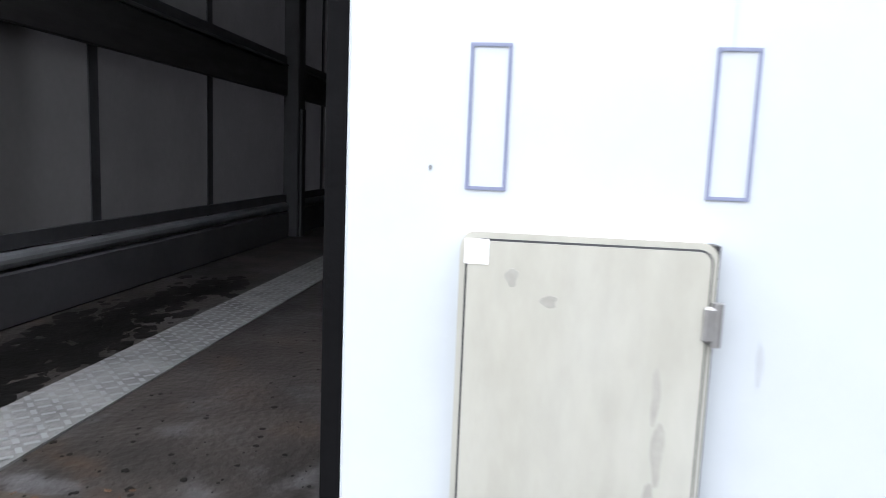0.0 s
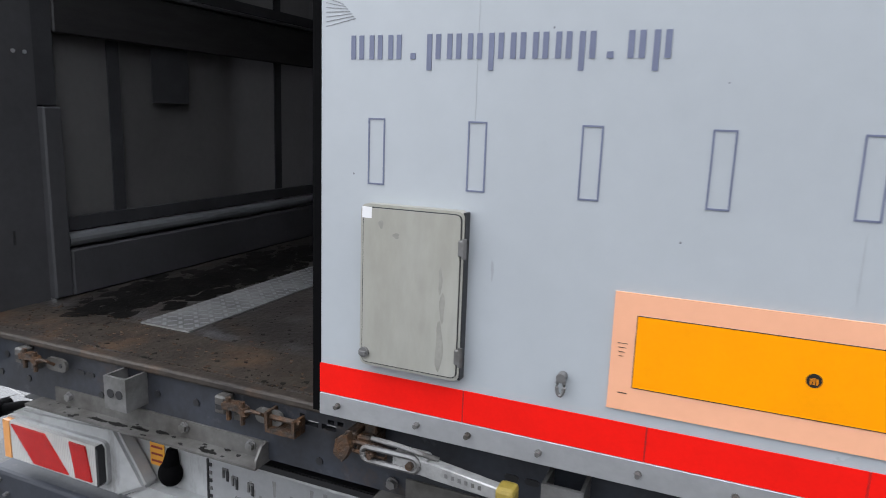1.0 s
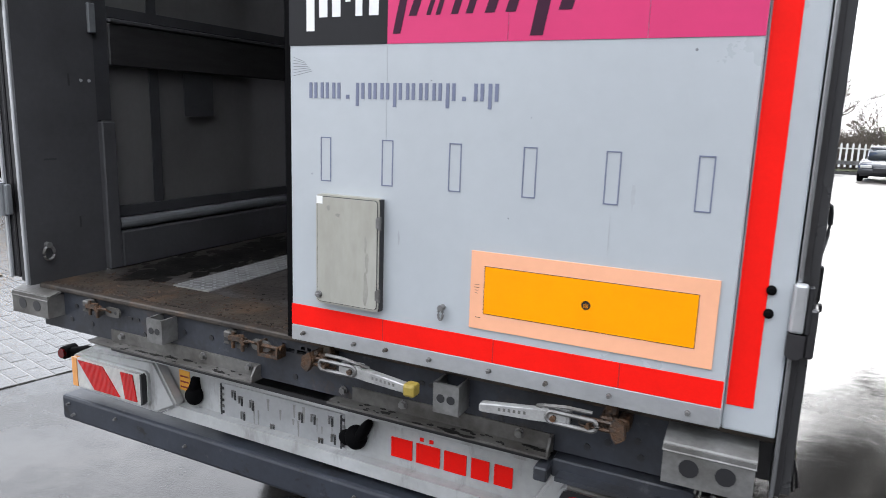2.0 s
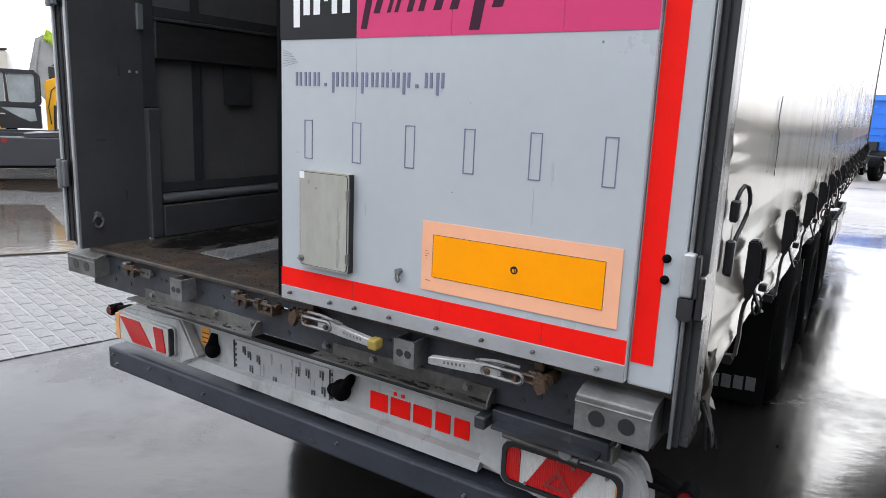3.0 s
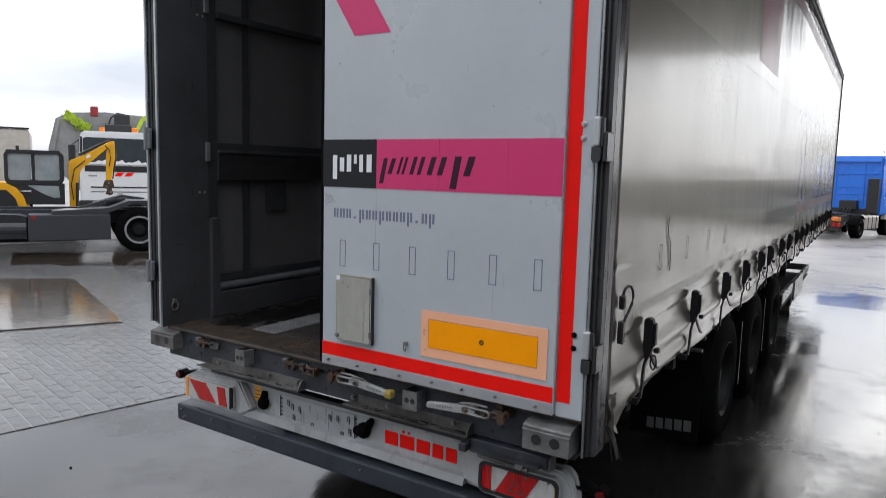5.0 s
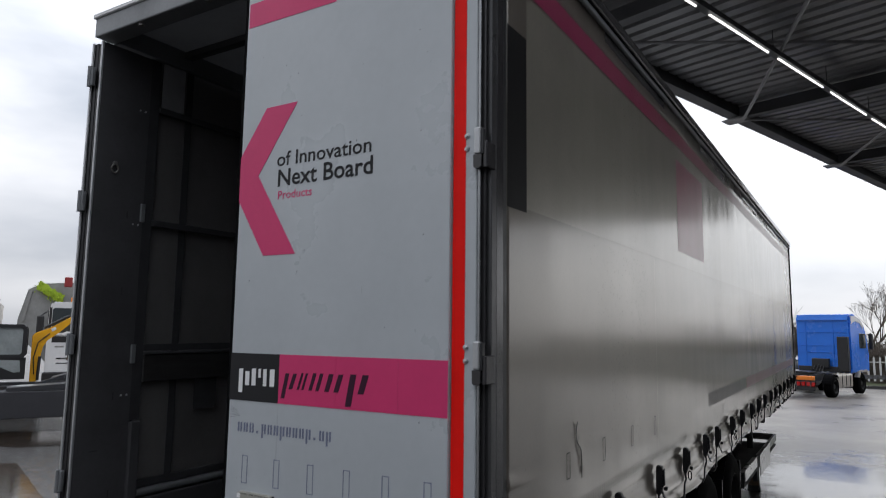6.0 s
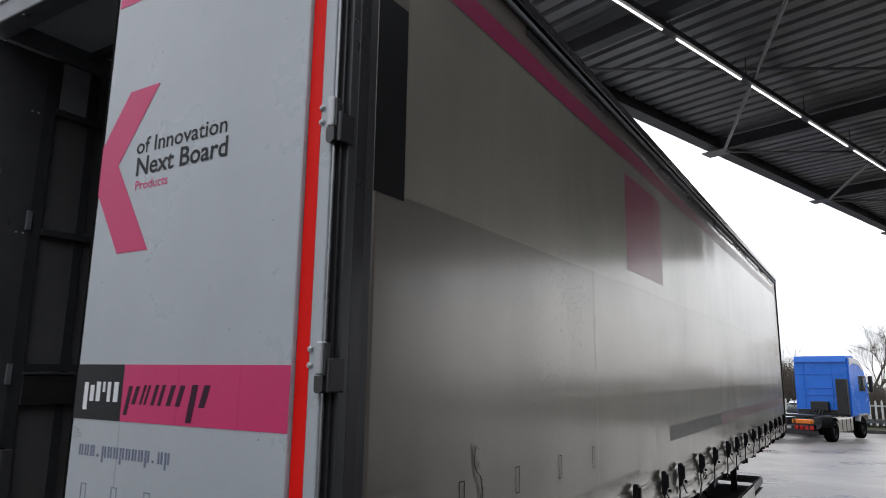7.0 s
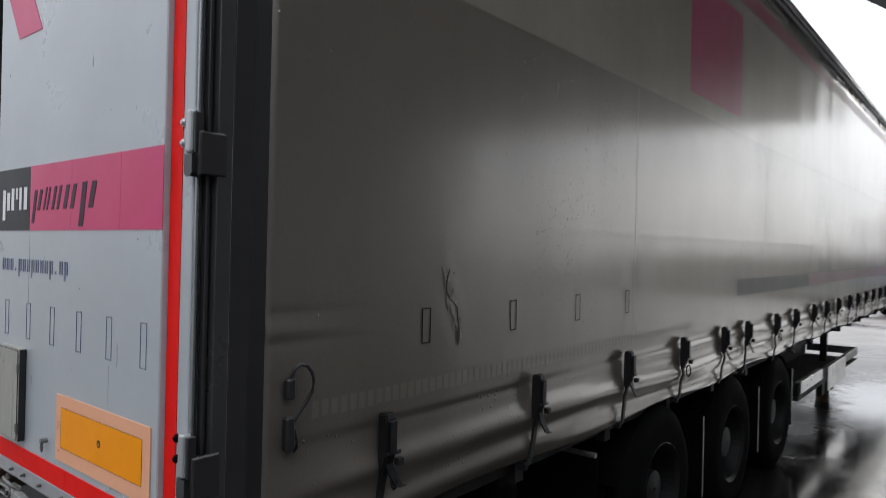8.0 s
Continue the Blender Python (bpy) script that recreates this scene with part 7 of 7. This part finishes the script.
    pp("beacon", bm, M_ORANGE, r)
    bm = B()
    box(bm, -0.3, 0.55, 2.0, 2.4, 3.0, 3.35, bev=0.03)
    box(bm, 0.0, 0.5, 2.05, 2.35, 3.3, 3.72, bev=0.03)
    tube(bm, [(-0.2, 2.2, 3.3), (-0.1, 2.15, 3.6), (0.1, 2.1, 3.75), (0.4, 2.1, 3.7)], 0.03)
    cr = pp("crane_base", bm, M_BLACK, r, "black folded loading crane")
    bm = B()
    prism(bm, [(0.62, 3.1), (0.75, 3.08), (0.95, 3.5), (1.2, 3.72), (1.1, 3.78), (0.85, 3.6)], "y", 1.9, 2.2)
    pp("crane_arm", bm, M_LIME, cr, "lime green crane arm")
    bm = B()
    box(bm, 0.55, 0.75, 1.85, 2.2, 3.05, 3.25, bev=0.02)
    pp("crane_joint", bm, M_ORANGE, cr)


skip_lorry()


def plain_lorry(at, label):
    r = thing("white_lorry", label, "lorry", at=at)
    bm = B()
    prism(bm, [(-1.2, 0.9), (1.2, 0.9), (1.2, 2.2), (1.1, 3.05), (-1.1, 3.05), (-1.2, 2.2)], "y", 0.0, 2.2)
    bmesh.ops.bevel(bm, geom=bm.edges[:], offset=0.06, segments=2, affect="EDGES")
    pp("cab", bm, M_LORRY_WHITE, r)
    bm = B()
    prism(bm, rounded(-1.0, 1.0, 2.0, 2.75, 0.06), "y", -0.02, 0.004)
    pp("windscreen", bm, M_WINDOW, r)
    bm = B()
    box(bm, -1.25, 1.25, 2.4, 8.0, 1.1, 3.05, bev=0.03)
    body = pp("body", bm, M_CREAM, r, "cream box body")
    bm = B()
    box(bm, -1.27, 1.27, 7.9, 8.03, 3.055, 3.12, bev=0.01)
    pp("roof_rail", bm, M_BLACK, body)
    for x in (-0.9, 0.9):
        bm = B()
        box(bm, x - 0.05, x + 0.05, 8.001, 8.03, 2.35, 2.50, bev=0.01)
        pp("marker_lamp", bm, M_BLACK, body)
    bm = B()
    box(bm, -1.15, 1.15, -0.05, 0.3, 0.45, 0.95, bev=0.03)
    pp("bumper", bm, M_BLACK, r)
    bm = B()
    box(bm, -0.5, 0.5, 0.4, 8.0, 0.6, 1.09)
    pp("chassis", bm, M_STEEL, r)
    for s in (-1.0, 1.0):
        for y in (1.1, 6.4):
            road_wheel("wheel", 0.5, 0.3, 0.28, r, pose(s, y, 0.5, 0, 0, 0 if s > 0 else 180))


plain_lorry(pose(-30.3, 12.2, 0, 0, 0, 243), "cream box-bodied lorry parked behind the others")

# ---- blue tractor unit ahead ----


def blue_tractor():
    r = thing("blue_tractor_unit", "bright blue high-roof artic tractor unit seen from behind", "lorry", at=pose(0.18, 29.41, fall(31), 0, 0, -17.3))
    # local y ahead, x right; rear axle at y 0.4
    bm = B()
    prism(bm, [(2.7, 0.92), (4.9, 0.92), (4.95, 1.6), (4.78, 2.5), (4.45, 3.0), (4.0, 3.25), (3.4, 3.36), (2.7, 3.36)], "x", -1.0, 1.18)
    bmesh.ops.bevel(bm, geom=bm.edges[:], offset=0.06, segments=2, affect="EDGES")
    cab = pp("cab", bm, M_BLUE, r, "bright blue sleeper cab")
    for z in (1.75, 2.05, 2.62):
        bm = B()
        box(bm, -0.9, 1.08, 2.675, 2.698, z, z + 0.03, bev=0.005)
        pp("wall_rib", bm, M_BLUE, cab)
    for x in (-0.62, 0.5):
        bm = B()
        box(bm, x, x + 0.03, 2.675, 2.698, 1.25, 3.1, bev=0.005)
        pp("wall_rib", bm, M_BLUE, cab)
    # black bar painted for the shade along the cab's foot
    bm = B()
    box(bm, -0.95, 1.12, 2.66, 2.698, 0.93, 1.16, bev=0.01)
    pp("cab_foot_shade", bm, M_BLACK, cab)
    for k in range(4):
        bm = B()
        tube(bm, [(-0.2 + 0.12 * k, 2.55, 1.25), (-0.2 + 0.12 * k, 2.2, 1.0 - 0.03 * k), (-0.1 + 0.08 * k, 1.8, 0.98), (0.0, 1.5, 1.1)], 0.018, 6)
        pp("air_line", bm, M_BLACK, r)
    bm = B()
    box(bm, -0.9, 0.6, 1.55, 2.5, 0.88, 0.93, bev=0.01)
    pp("catwalk", bm, M_STEEL, r, "dark tread plate behind the cab")
    bm = B()
    rod(bm, (-0.75, 1.3, 0.62), (-0.75, 2.4, 0.62), 0.16, 14)
    rod(bm, (-0.72, -0.7, 0.72), (-0.72, 0.1, 0.72), 0.14, 14)
    pp("air_tank", bm, M_UNDER, r)
    bm = B()
    box(bm, 0.72, 1.14, 2.45, 2.69, 1.0, 2.45, bev=0.02)
    pp("air_intake", bm, M_BLACK, r, "black air intake duct")
    bm = B()
    box(bm, -0.35, 0.35, 2.5, 2.69, 1.1, 1.5, bev=0.02)
    pp("connector_panel", bm, M_BLACK, r)
    bm = B()
    box(bm, 1.176, 1.19, 3.75, 4.55, 1.95, 2.6, bev=0.004)
    pp("side_window", bm, M_WINDOW, cab)
    bm = B()
    box(bm, 1.3, 1.45, 4.55, 4.7, 1.9, 2.6, bev=0.03)
    rod(bm, (1.2, 4.6, 2.55), (1.4, 4.62, 2.55), 0.02)
    pp("mirror", bm, M_BLACK, cab)
    bm = B()
    prism(bm, [(2.62, 3.16), (4.0, 3.2), (3.4, 3.44), (2.66, 3.40)], "x", -0.94, 1.12)
    pp("roof_spoiler", bm, M_BLUE, cab)
    bm = B()
    for x in (-0.43, 0.35):
        box(bm, x, x + 0.08, -1.1, 2.7, 0.62, 0.9)
    box(bm, -0.9, 0.9, -1.15, -1.05, 0.50, 0.68)
    pp("chassis", bm, M_STEEL, r)
    bm = B()
    prism(bm, rounded(-0.45, 0.45, 0.95, 1.03, 0.03), "y", -0.1, 0.8)
    pp("fifth_wheel", bm, M_BLACK, r)
    bm = B()
    box(bm, 0.72, 1.2, 1.0, 2.7, 0.36, 0.90, bev=0.07, seg=3)
    tank = pp("fuel_tank", bm, M_CREAM, r, "cream fuel tank and side panel")
    for y in (1.4, 1.85, 2.3):
        bm = B()
        box(bm, 1.201, 1.212, y, y + 0.05, 0.38, 0.88, bev=0.004)
        pp("tank_band", bm, M_RIM, tank)
    bm = B()
    box(bm, -1.1, 1.1, -1.2, -1.151, 0.36, 0.50, bev=0.01)
    pp("rear_bumper", bm, M_BLACK, r, "dark rear bumper")
    bm = B()
    box(bm, 0.30, 0.98, -1.1, -0.8, 0.74, 0.90, bev=0.02)
    pp("amber_ramp", bm, M_ORANGE, r, "yellow-orange ramp block")
    for x in (-1.0, -0.84, -0.68, -0.52, -0.36, 0.5, 0.68, 0.86, 1.04):
        bm = B()
        box(bm, x - 0.06, x + 0.06, -1.22, -1.151, 0.53, 0.68, bev=0.006)
        pp("tail_lamp", bm, M_LENS_RED, r)
    bm = B()
    box(bm, -0.30, 0.30, -1.21, -1.151, 0.54, 0.64, bev=0.004)
    pp("plate_panel", bm, M_ALU, r)
    for x in (-1.1, 1.1):
        bm = B()
        prism(bm, [(0.7 + 0.51 * math.cos(a), 0.43 + 0.51 * math.sin(a)) for a in [radians(15 * q) for q in range(1, 12)]] + [(0.7 + 0.48 * math.cos(a), 0.43 + 0.48 * math.sin(a)) for a in [radians(15 * q) for q in range(11, 0, -1)]], "x", x - 0.25, x + 0.1)
        pp("mudguard", bm, M_RUBBER, r)
    bm = B()
    prism(bm, [(3.3, 0.75), (3.5, 1.02), (4.4, 1.02), (4.5, 0.8), (4.42, 0.8), (4.3, 0.95), (3.58, 0.95), (3.4, 0.72)], "x", 1.05, 1.235)
    pp("wheel_arch", bm, M_CREAM, cab, "pale wheel arch")
    bm = B()
    prism(bm, [(2.85, 3.0), (3.3, 3.12), (3.9, 3.05), (4.3, 2.8), (4.36, 2.95), (4.0, 3.22), (3.4, 3.34), (2.85, 3.34)], "x", 1.10, 1.195)
    pp("roof_edge", bm, M_CAR_WHITE, cab, "pale reflecting roof edge")
    bm = B()
    tube(bm, [(-1.05, 2.66, 1.2), (-1.05, 2.62, 1.3), (-1.05, 2.62, 2.5), (-1.05, 2.66, 2.6)], 0.02, 6)
    pp("grab_rail", bm, M_GALV, cab)
    for x in (-1.02, 1.02):
        road_wheel("wheel", 0.43, 0.34, 0.25, r, pose(x, 0.7, 0.43, 0, 0, 0 if x > 0 else 180))
        road_wheel("wheel", 0.46, 0.32, 0.26, r, pose(x, 3.9, 0.46, 0, 0, 0 if x > 0 else 180))


blue_tractor()


def saloon_car(at, paint, label):
    r = thing("car", label, "car", "cars along the fence", at=at)
    bm = B()
    prism(bm, [(-2.2, 0.28), (2.2, 0.28), (2.25, 0.65), (1.9, 0.82), (1.0, 0.92), (-1.6, 0.95), (-2.2, 0.85)], "y", -0.88, 0.88)
    bmesh.ops.bevel(bm, geom=bm.edges[:], offset=0.08, segments=2, affect="EDGES")
    body = pp("body", bm, paint, r, "", True)
    bm = B()
    prism(bm, [(-1.7, 0.92), (1.05, 0.92), (0.35, 1.38), (-0.9, 1.42)], "y", -0.72, 0.72)
    bmesh.ops.bevel(bm, geom=bm.edges[:], offset=0.06, segments=2, affect="EDGES")
    pp("cabin", bm, M_WINDOW, r, "dark glass cabin", True)
    bm = B()
    prism(bm, [(-1.0, 1.40), (0.4, 1.37), (0.3, 1.43), (-0.9, 1.46)], "y", -0.66, 0.66)
    pp("roof", bm, paint, r)
    for y in (-0.6, 0.6):
        bm = B()
        box(bm, 2.16, 2.24, y - 0.2, y + 0.2, 0.6, 0.72, bev=0.02)
        pp("headlamp", bm, M_LENS_WHITE, body)
    bm = B()
    box(bm, 2.2, 2.26, -0.35, 0.35, 0.42, 0.62, bev=0.02)
    pp("grille", bm, M_BLACK, body)
    for x in (-1.35, 1.35):
        for y in (-0.82, 0.82):
            road_wheel("wheel", 0.32, 0.2, 0.2, r, pose(x, y, 0.32, 0, 0, 90 if y > 0 else -90))


saloon_car(pose(5.35, 32.6, fall(32.6), 0, 0, -100), M_CAR, "shiny black saloon car parked by the fence")
saloon_car(pose(0.15, 36.0, fall(36.0), 0, 0, -97), M_CAR_WHITE, "white saloon car parked far off")

# ---- grass strip, fence, shrubs and trees in the distance ----
bm = B()
box(bm, -60, 90, 37.6, 37.85, fall(37.8) - 0.05, fall(37.6) + 0.13)
setting("kerb", bm, M_PAVER, "pale concrete kerb along the verge", "kerb")
bm = B()
bmesh.ops.create_grid(bm, x_segments=60, y_segments=30, size=1.0, matrix=Matrix.LocRotScale((15, 62.85, 0.10), None, (75, 25, 1)))
for v in bm.verts:
    v.co.z += 0.12 * noise.noise(v.co * 0.2) + fall(v.co.y)
setting("verge", bm, M_GRASS, "damp winter grass verge", "grass")


def palisade(x0, x1, y):
    r = thing("fence", "white palisade fence along the yard's edge", "fence")
    n = int((x1 - x0) / 0.28)
    post = None
    first = None
    for k in range(n):
        x = x0 + k * 0.28
        if first is None:
            bm = B()
            prism(bm, [(-0.05, 0.25), (0.05, 0.25), (0.05, 1.45), (0.0, 1.55), (-0.05, 1.45)], "y", -0.012, 0.012)
            ob = part("pale", bm, M_FENCE, r)
            first = ob.data
        else:
            ob = new("pale", first)
            ob.parent = r
        ob.location = (x, y, fall(y))
    for z in (0.5, 1.25):
        bm = B()
        box(bm, x0, x1, y + 0.013, y + 0.05, z - 0.03 + fall(y), z + 0.03 + fall(y))
        part("rail", bm, M_FENCE, r)
    for k in range(int((x1 - x0) / 2.8) + 1):
        bm = B()
        box(bm, x0 + k * 2.8 - 0.05, x0 + k * 2.8 + 0.05, y + 0.05, y + 0.13, fall(y), 1.6 + fall(y))
        part("post", bm, M_FENCE, r)


palisade(-16, 40, 41.0)
bm = B()
for k in range(14):
    box(bm, -14 + 4 * k, -13.9 + 4 * k, 38.6, 38.7, fall(38.6), 0.75 + fall(38.6))
for z0, z1, yy in ((0.45, 0.52, 38.56), (0.58, 0.65, 38.55), (0.52, 0.58, 38.59)):
    box(bm, -16, 40, yy - 0.03, yy, z0 + fall(38.6), z1 + fall(38.6))
single("crash_barrier", bm, M_GALV, "grey steel crash barrier in front of the fence", "barrier")


def stick(bm, a, b, r0, r1):
    """A thin three-sided tapering twig."""
    d = (b - a).normalized()
    u = d.orthogonal().normalized()
    v = d.cross(u)
    ring_a, ring_b = [], []
    for k in range(3):
        w = u * math.cos(2.094 * k) + v * math.sin(2.094 * k)
        ring_a.append(bm.verts.new(a + w * r0))
        ring_b.append(bm.verts.new(b + w * r1))
    for k in range(3):
        bm.faces.new((ring_a[k], ring_a[(k + 1) % 3], ring_b[(k + 1) % 3], ring_b[k]))


def bare_tree(x, y, h, seed, spread=1.0):
    """Tapered trunk, limbs and a crown of fine twigs."""
    random.seed(seed)
    r = thing("tree", "leafless winter tree with fine twigs", "tree", "bare trees behind the fence", at=pose(x, y, fall(y)))
    trunk, twigs = B(), B()

    def grow(p, d, length, rad, level):
        q = p + d * length
        if level < 2:
            rod(trunk, p, q, rad, 7, rad * 0.62)
        else:
            stick(twigs, p, q, rad, rad * 0.55)
        if level >= 7:
            return
        for _ in range(3 if level < 6 else 2):
            nd = (d + Vector((random.uniform(-1, 1) * spread, random.uniform(-1, 1) * spread, random.uniform(-0.35, 0.5))) * 0.66).normalized()
            s = p + d * length * random.uniform(0.5, 1.0)
            grow(s, nd, length * random.uniform(0.6, 0.84), max(0.0055, rad * 0.55), level + 1)
    grow(Vector((0, 0, 0)), Vector((0.03, 0, 1)), h * 0.27, h * 0.02, 0)
    part("trunk", trunk, M_BARK, r)
    part("crown", twigs, M_TWIG, r, "fine bare twigs")


for k, (x, y, h) in enumerate(((2.95, 47, 7.8), (6.3, 49, 5.6), (8.4, 47, 5.2), (11.0, 50, 6.0), (-6, 52, 5.6))):
    bare_tree(x, y, h, 20 + k)


def shrub(x, y, h, w, seed, green):
    """A thicket of upright twigs with small leaves or buds among them."""
    random.seed(seed)
    r = thing("shrub", "dull green evergreen bush behind the fence" if green else "tangled brown leafless thicket behind the fence", "shrub", "shrubs behind the fence", at=pose(x, y, fall(y) + 0.05))
    stems, leaves = B(), B()
    for k in range(340 if h > 3 else 220):
        a, q = random.uniform(0, 6.28), random.random() ** 0.5
        p = Vector((w * 0.8 * q * math.cos(a), w * 0.5 * q * math.sin(a), 0))
        top = p + Vector((random.uniform(-0.7, 0.7), random.uniform(-0.4, 0.4), h * (1.05 - 0.35 * q) * random.uniform(0.7, 1.1)))
        stick(stems, p, top, 0.018, 0.006)
        for _ in range(7):
            s = p.lerp(top, random.uniform(0.3, 1.0))
            e = s + Vector((random.uniform(-0.6, 0.6), random.uniform(-0.4, 0.4), random.uniform(0.05, 0.6)))
            stick(stems, s, e, 0.009, 0.004)
            for _ in range(5):
                c = s.lerp(e, random.random())
                z = random.uniform(0.03, 0.07) if green else random.uniform(0.018, 0.045)
                m = Euler((random.uniform(0, 3), random.uniform(0, 3), random.uniform(0, 3))).to_matrix()
                leaves.faces.new([leaves.verts.new(c + m @ Vector(o) * z) for o in ((-1, 0, 0), (0, -0.5, 0.1), (1, 0, 0), (0, 0.5, 0.1))])
    part("stem_tangle", stems, M_TWIG, r)
    tagged(part("foliage", leaves, M_EVERGREEN if green else M_HEDGE, r), kind="stuff")


for k in range(25):
    x = -15 + 1.45 * k + 0.3 * math.sin(k * 5)
    tall = 4.0 if x < -1.2 else max(2.5, 4.0 - 0.75 * (x + 1.2))
    shrub(x, 44.0 + 0.7 * math.sin(k * 2.3), tall + 0.15 * math.sin(k * 1.7), 1.5, 60 + k, k in (12, 14, 16, 20))


# brown wet sheet; its dark tone also stands in for the lorries' reflection
random.seed(5)
bm = B()
north = [(-13.3 + 0.45 * k, 4.75 + 0.47 * k + random.uniform(-0.12, 0.12)) for k in range(9)]
south = [(-11.55 + 0.42 * k, 3.85 + 0.42 * k + random.uniform(-0.22, 0.22)) for k in range(9)]
prism(bm, north + list(reversed(south)), "z", 0.008, 0.0115)
single("puddle", bm, M_MUDDY, "shallow muddy puddle, darkened for the parked lorries' reflection", "puddle", kind="structure")

# ---- paving of concrete blocks on the left, and a steel road plate ----
bm = B()
prism(bm, [(-9.15, 3.80), (-10.9, 2.1), (-8.4, -0.2), (-6.85, 0.25), (-5.61, 2.47)], "z", 0.006, 0.022)
plate_thing = single("road_plate", bm, M_ROADPLATE, "wet rusty steel plate lying on the paving", "steel plate")
bm = B()
prism(bm, [(-9.85, 1.25), (-6.22, 1.36), (-6.22, 1.375), (-9.85, 1.27)], "z", 0.0222, 0.0262)
part("plate_joint", bm, M_UNDER, plate_thing, "dark joint between two plates")


def paving():
    L, W, H = 0.205, 0.102, 0.007
    gap = 0.006
    root = tagged(new("pavement"), "grey concrete block paving with open joints", "pavement", "", "structure")
    root.matrix_basis = pose(-3.0, 0.1, 0, 0, 0, -12)     # local y runs along its border, x to the right
    bm = B()
    box(bm, -13.0, -0.012, -4.06, 9.5, -0.01, 0.0042)
    part("joint_bed", bm, M_JOINT, root, "wet pale sand in the joints")
    me = None
    rest = B()
    count = 0
    j = 0
    rows = int(13.5 / (W + gap))
    cols = int(13.0 / (L + gap))
    random.seed(7)
    for j in range(rows):
        y = -4.0 + j * (W + gap)
        if j % 2:
            # half block along the border
            top = [rest.verts.new((px, py, H)) for px, py in ((-0.1045, y - W / 2 + 0.003), (-0.0105, y - W / 2 + 0.003), (-0.0105, y + W / 2 - 0.003), (-0.1045, y + W / 2 - 0.003))]
            low = [rest.verts.new((px, py, -0.002)) for px, py in ((-0.1075, y - W / 2), (-0.0075, y - W / 2), (-0.0075, y + W / 2), (-0.1075, y + W / 2))]
            rest.faces.new(top)
            for k in range(4):
                rest.faces.new((low[k], low[(k + 1) % 4], top[(k + 1) % 4], top[k]))
        for i in range(cols):
            x = -(i + (0.5 if j % 2 else 0.0)) * (L + gap) - 0.11
            lift = random.uniform(-0.0015, 0.0015)
            if x > -2.35 and 0.0 < y < 3.2 and count < 300:
                if me is None:
                    b2 = B()
                    box(b2, -L / 2, L / 2, -W / 2, W / 2, -0.002, H, bev=0.004)
                    me = finish("paving_block", b2, M_PAVER)
                ob = new("paving_block", me)
                ob.parent = root
                ob.matrix_basis = pose(x, y, lift, 0, 0, random.uniform(-0.6, 0.6))
                count += 1
            else:
                z = H + lift
                a, b = L / 2, W / 2
                top = [rest.verts.new((x + p * (a - 0.003), y + q * (b - 0.003), z)) for p, q in ((-1, -1), (1, -1), (1, 1), (-1, 1))]
                low = [rest.verts.new((x + p * a, y + q * b, -0.002)) for p, q in ((-1, -1), (1, -1), (1, 1), (-1, 1))]
                rest.faces.new(top)
                for k in range(4):
                    rest.faces.new((low[k], low[(k + 1) % 4], top[(k + 1) % 4], top[k]))
    ob = part("paving_field", rest, M_PAVER, root)
    tagged(ob, kind="stuff")


paving()


# small stones and crumbs lying on the wet concrete
random.seed(31)
bm = B()
for k in range(90):
    x, y = random.uniform(-3.2, 6.5), random.uniform(-1.5, 9.0)
    if -1.3 < x < 1.3 and y > 0.5:
        continue
    r = random.choice((0.003, 0.004, 0.006, 0.008)) * random.uniform(0.7, 1.2)
    v = bmesh.ops.create_icosphere(bm, subdivisions=1, radius=r, matrix=pose(x, y, r * 0.45, 0, 0, random.uniform(0, 180)))["verts"]
    for q in v:
        q.co.z = max(0.0, (q.co.z - r * 0.45) * 0.6 + r * 0.45)
single("grit", bm, M_RUBBER, "scattered dark stones and crumbs on wet concrete", "grit", kind="stuff")
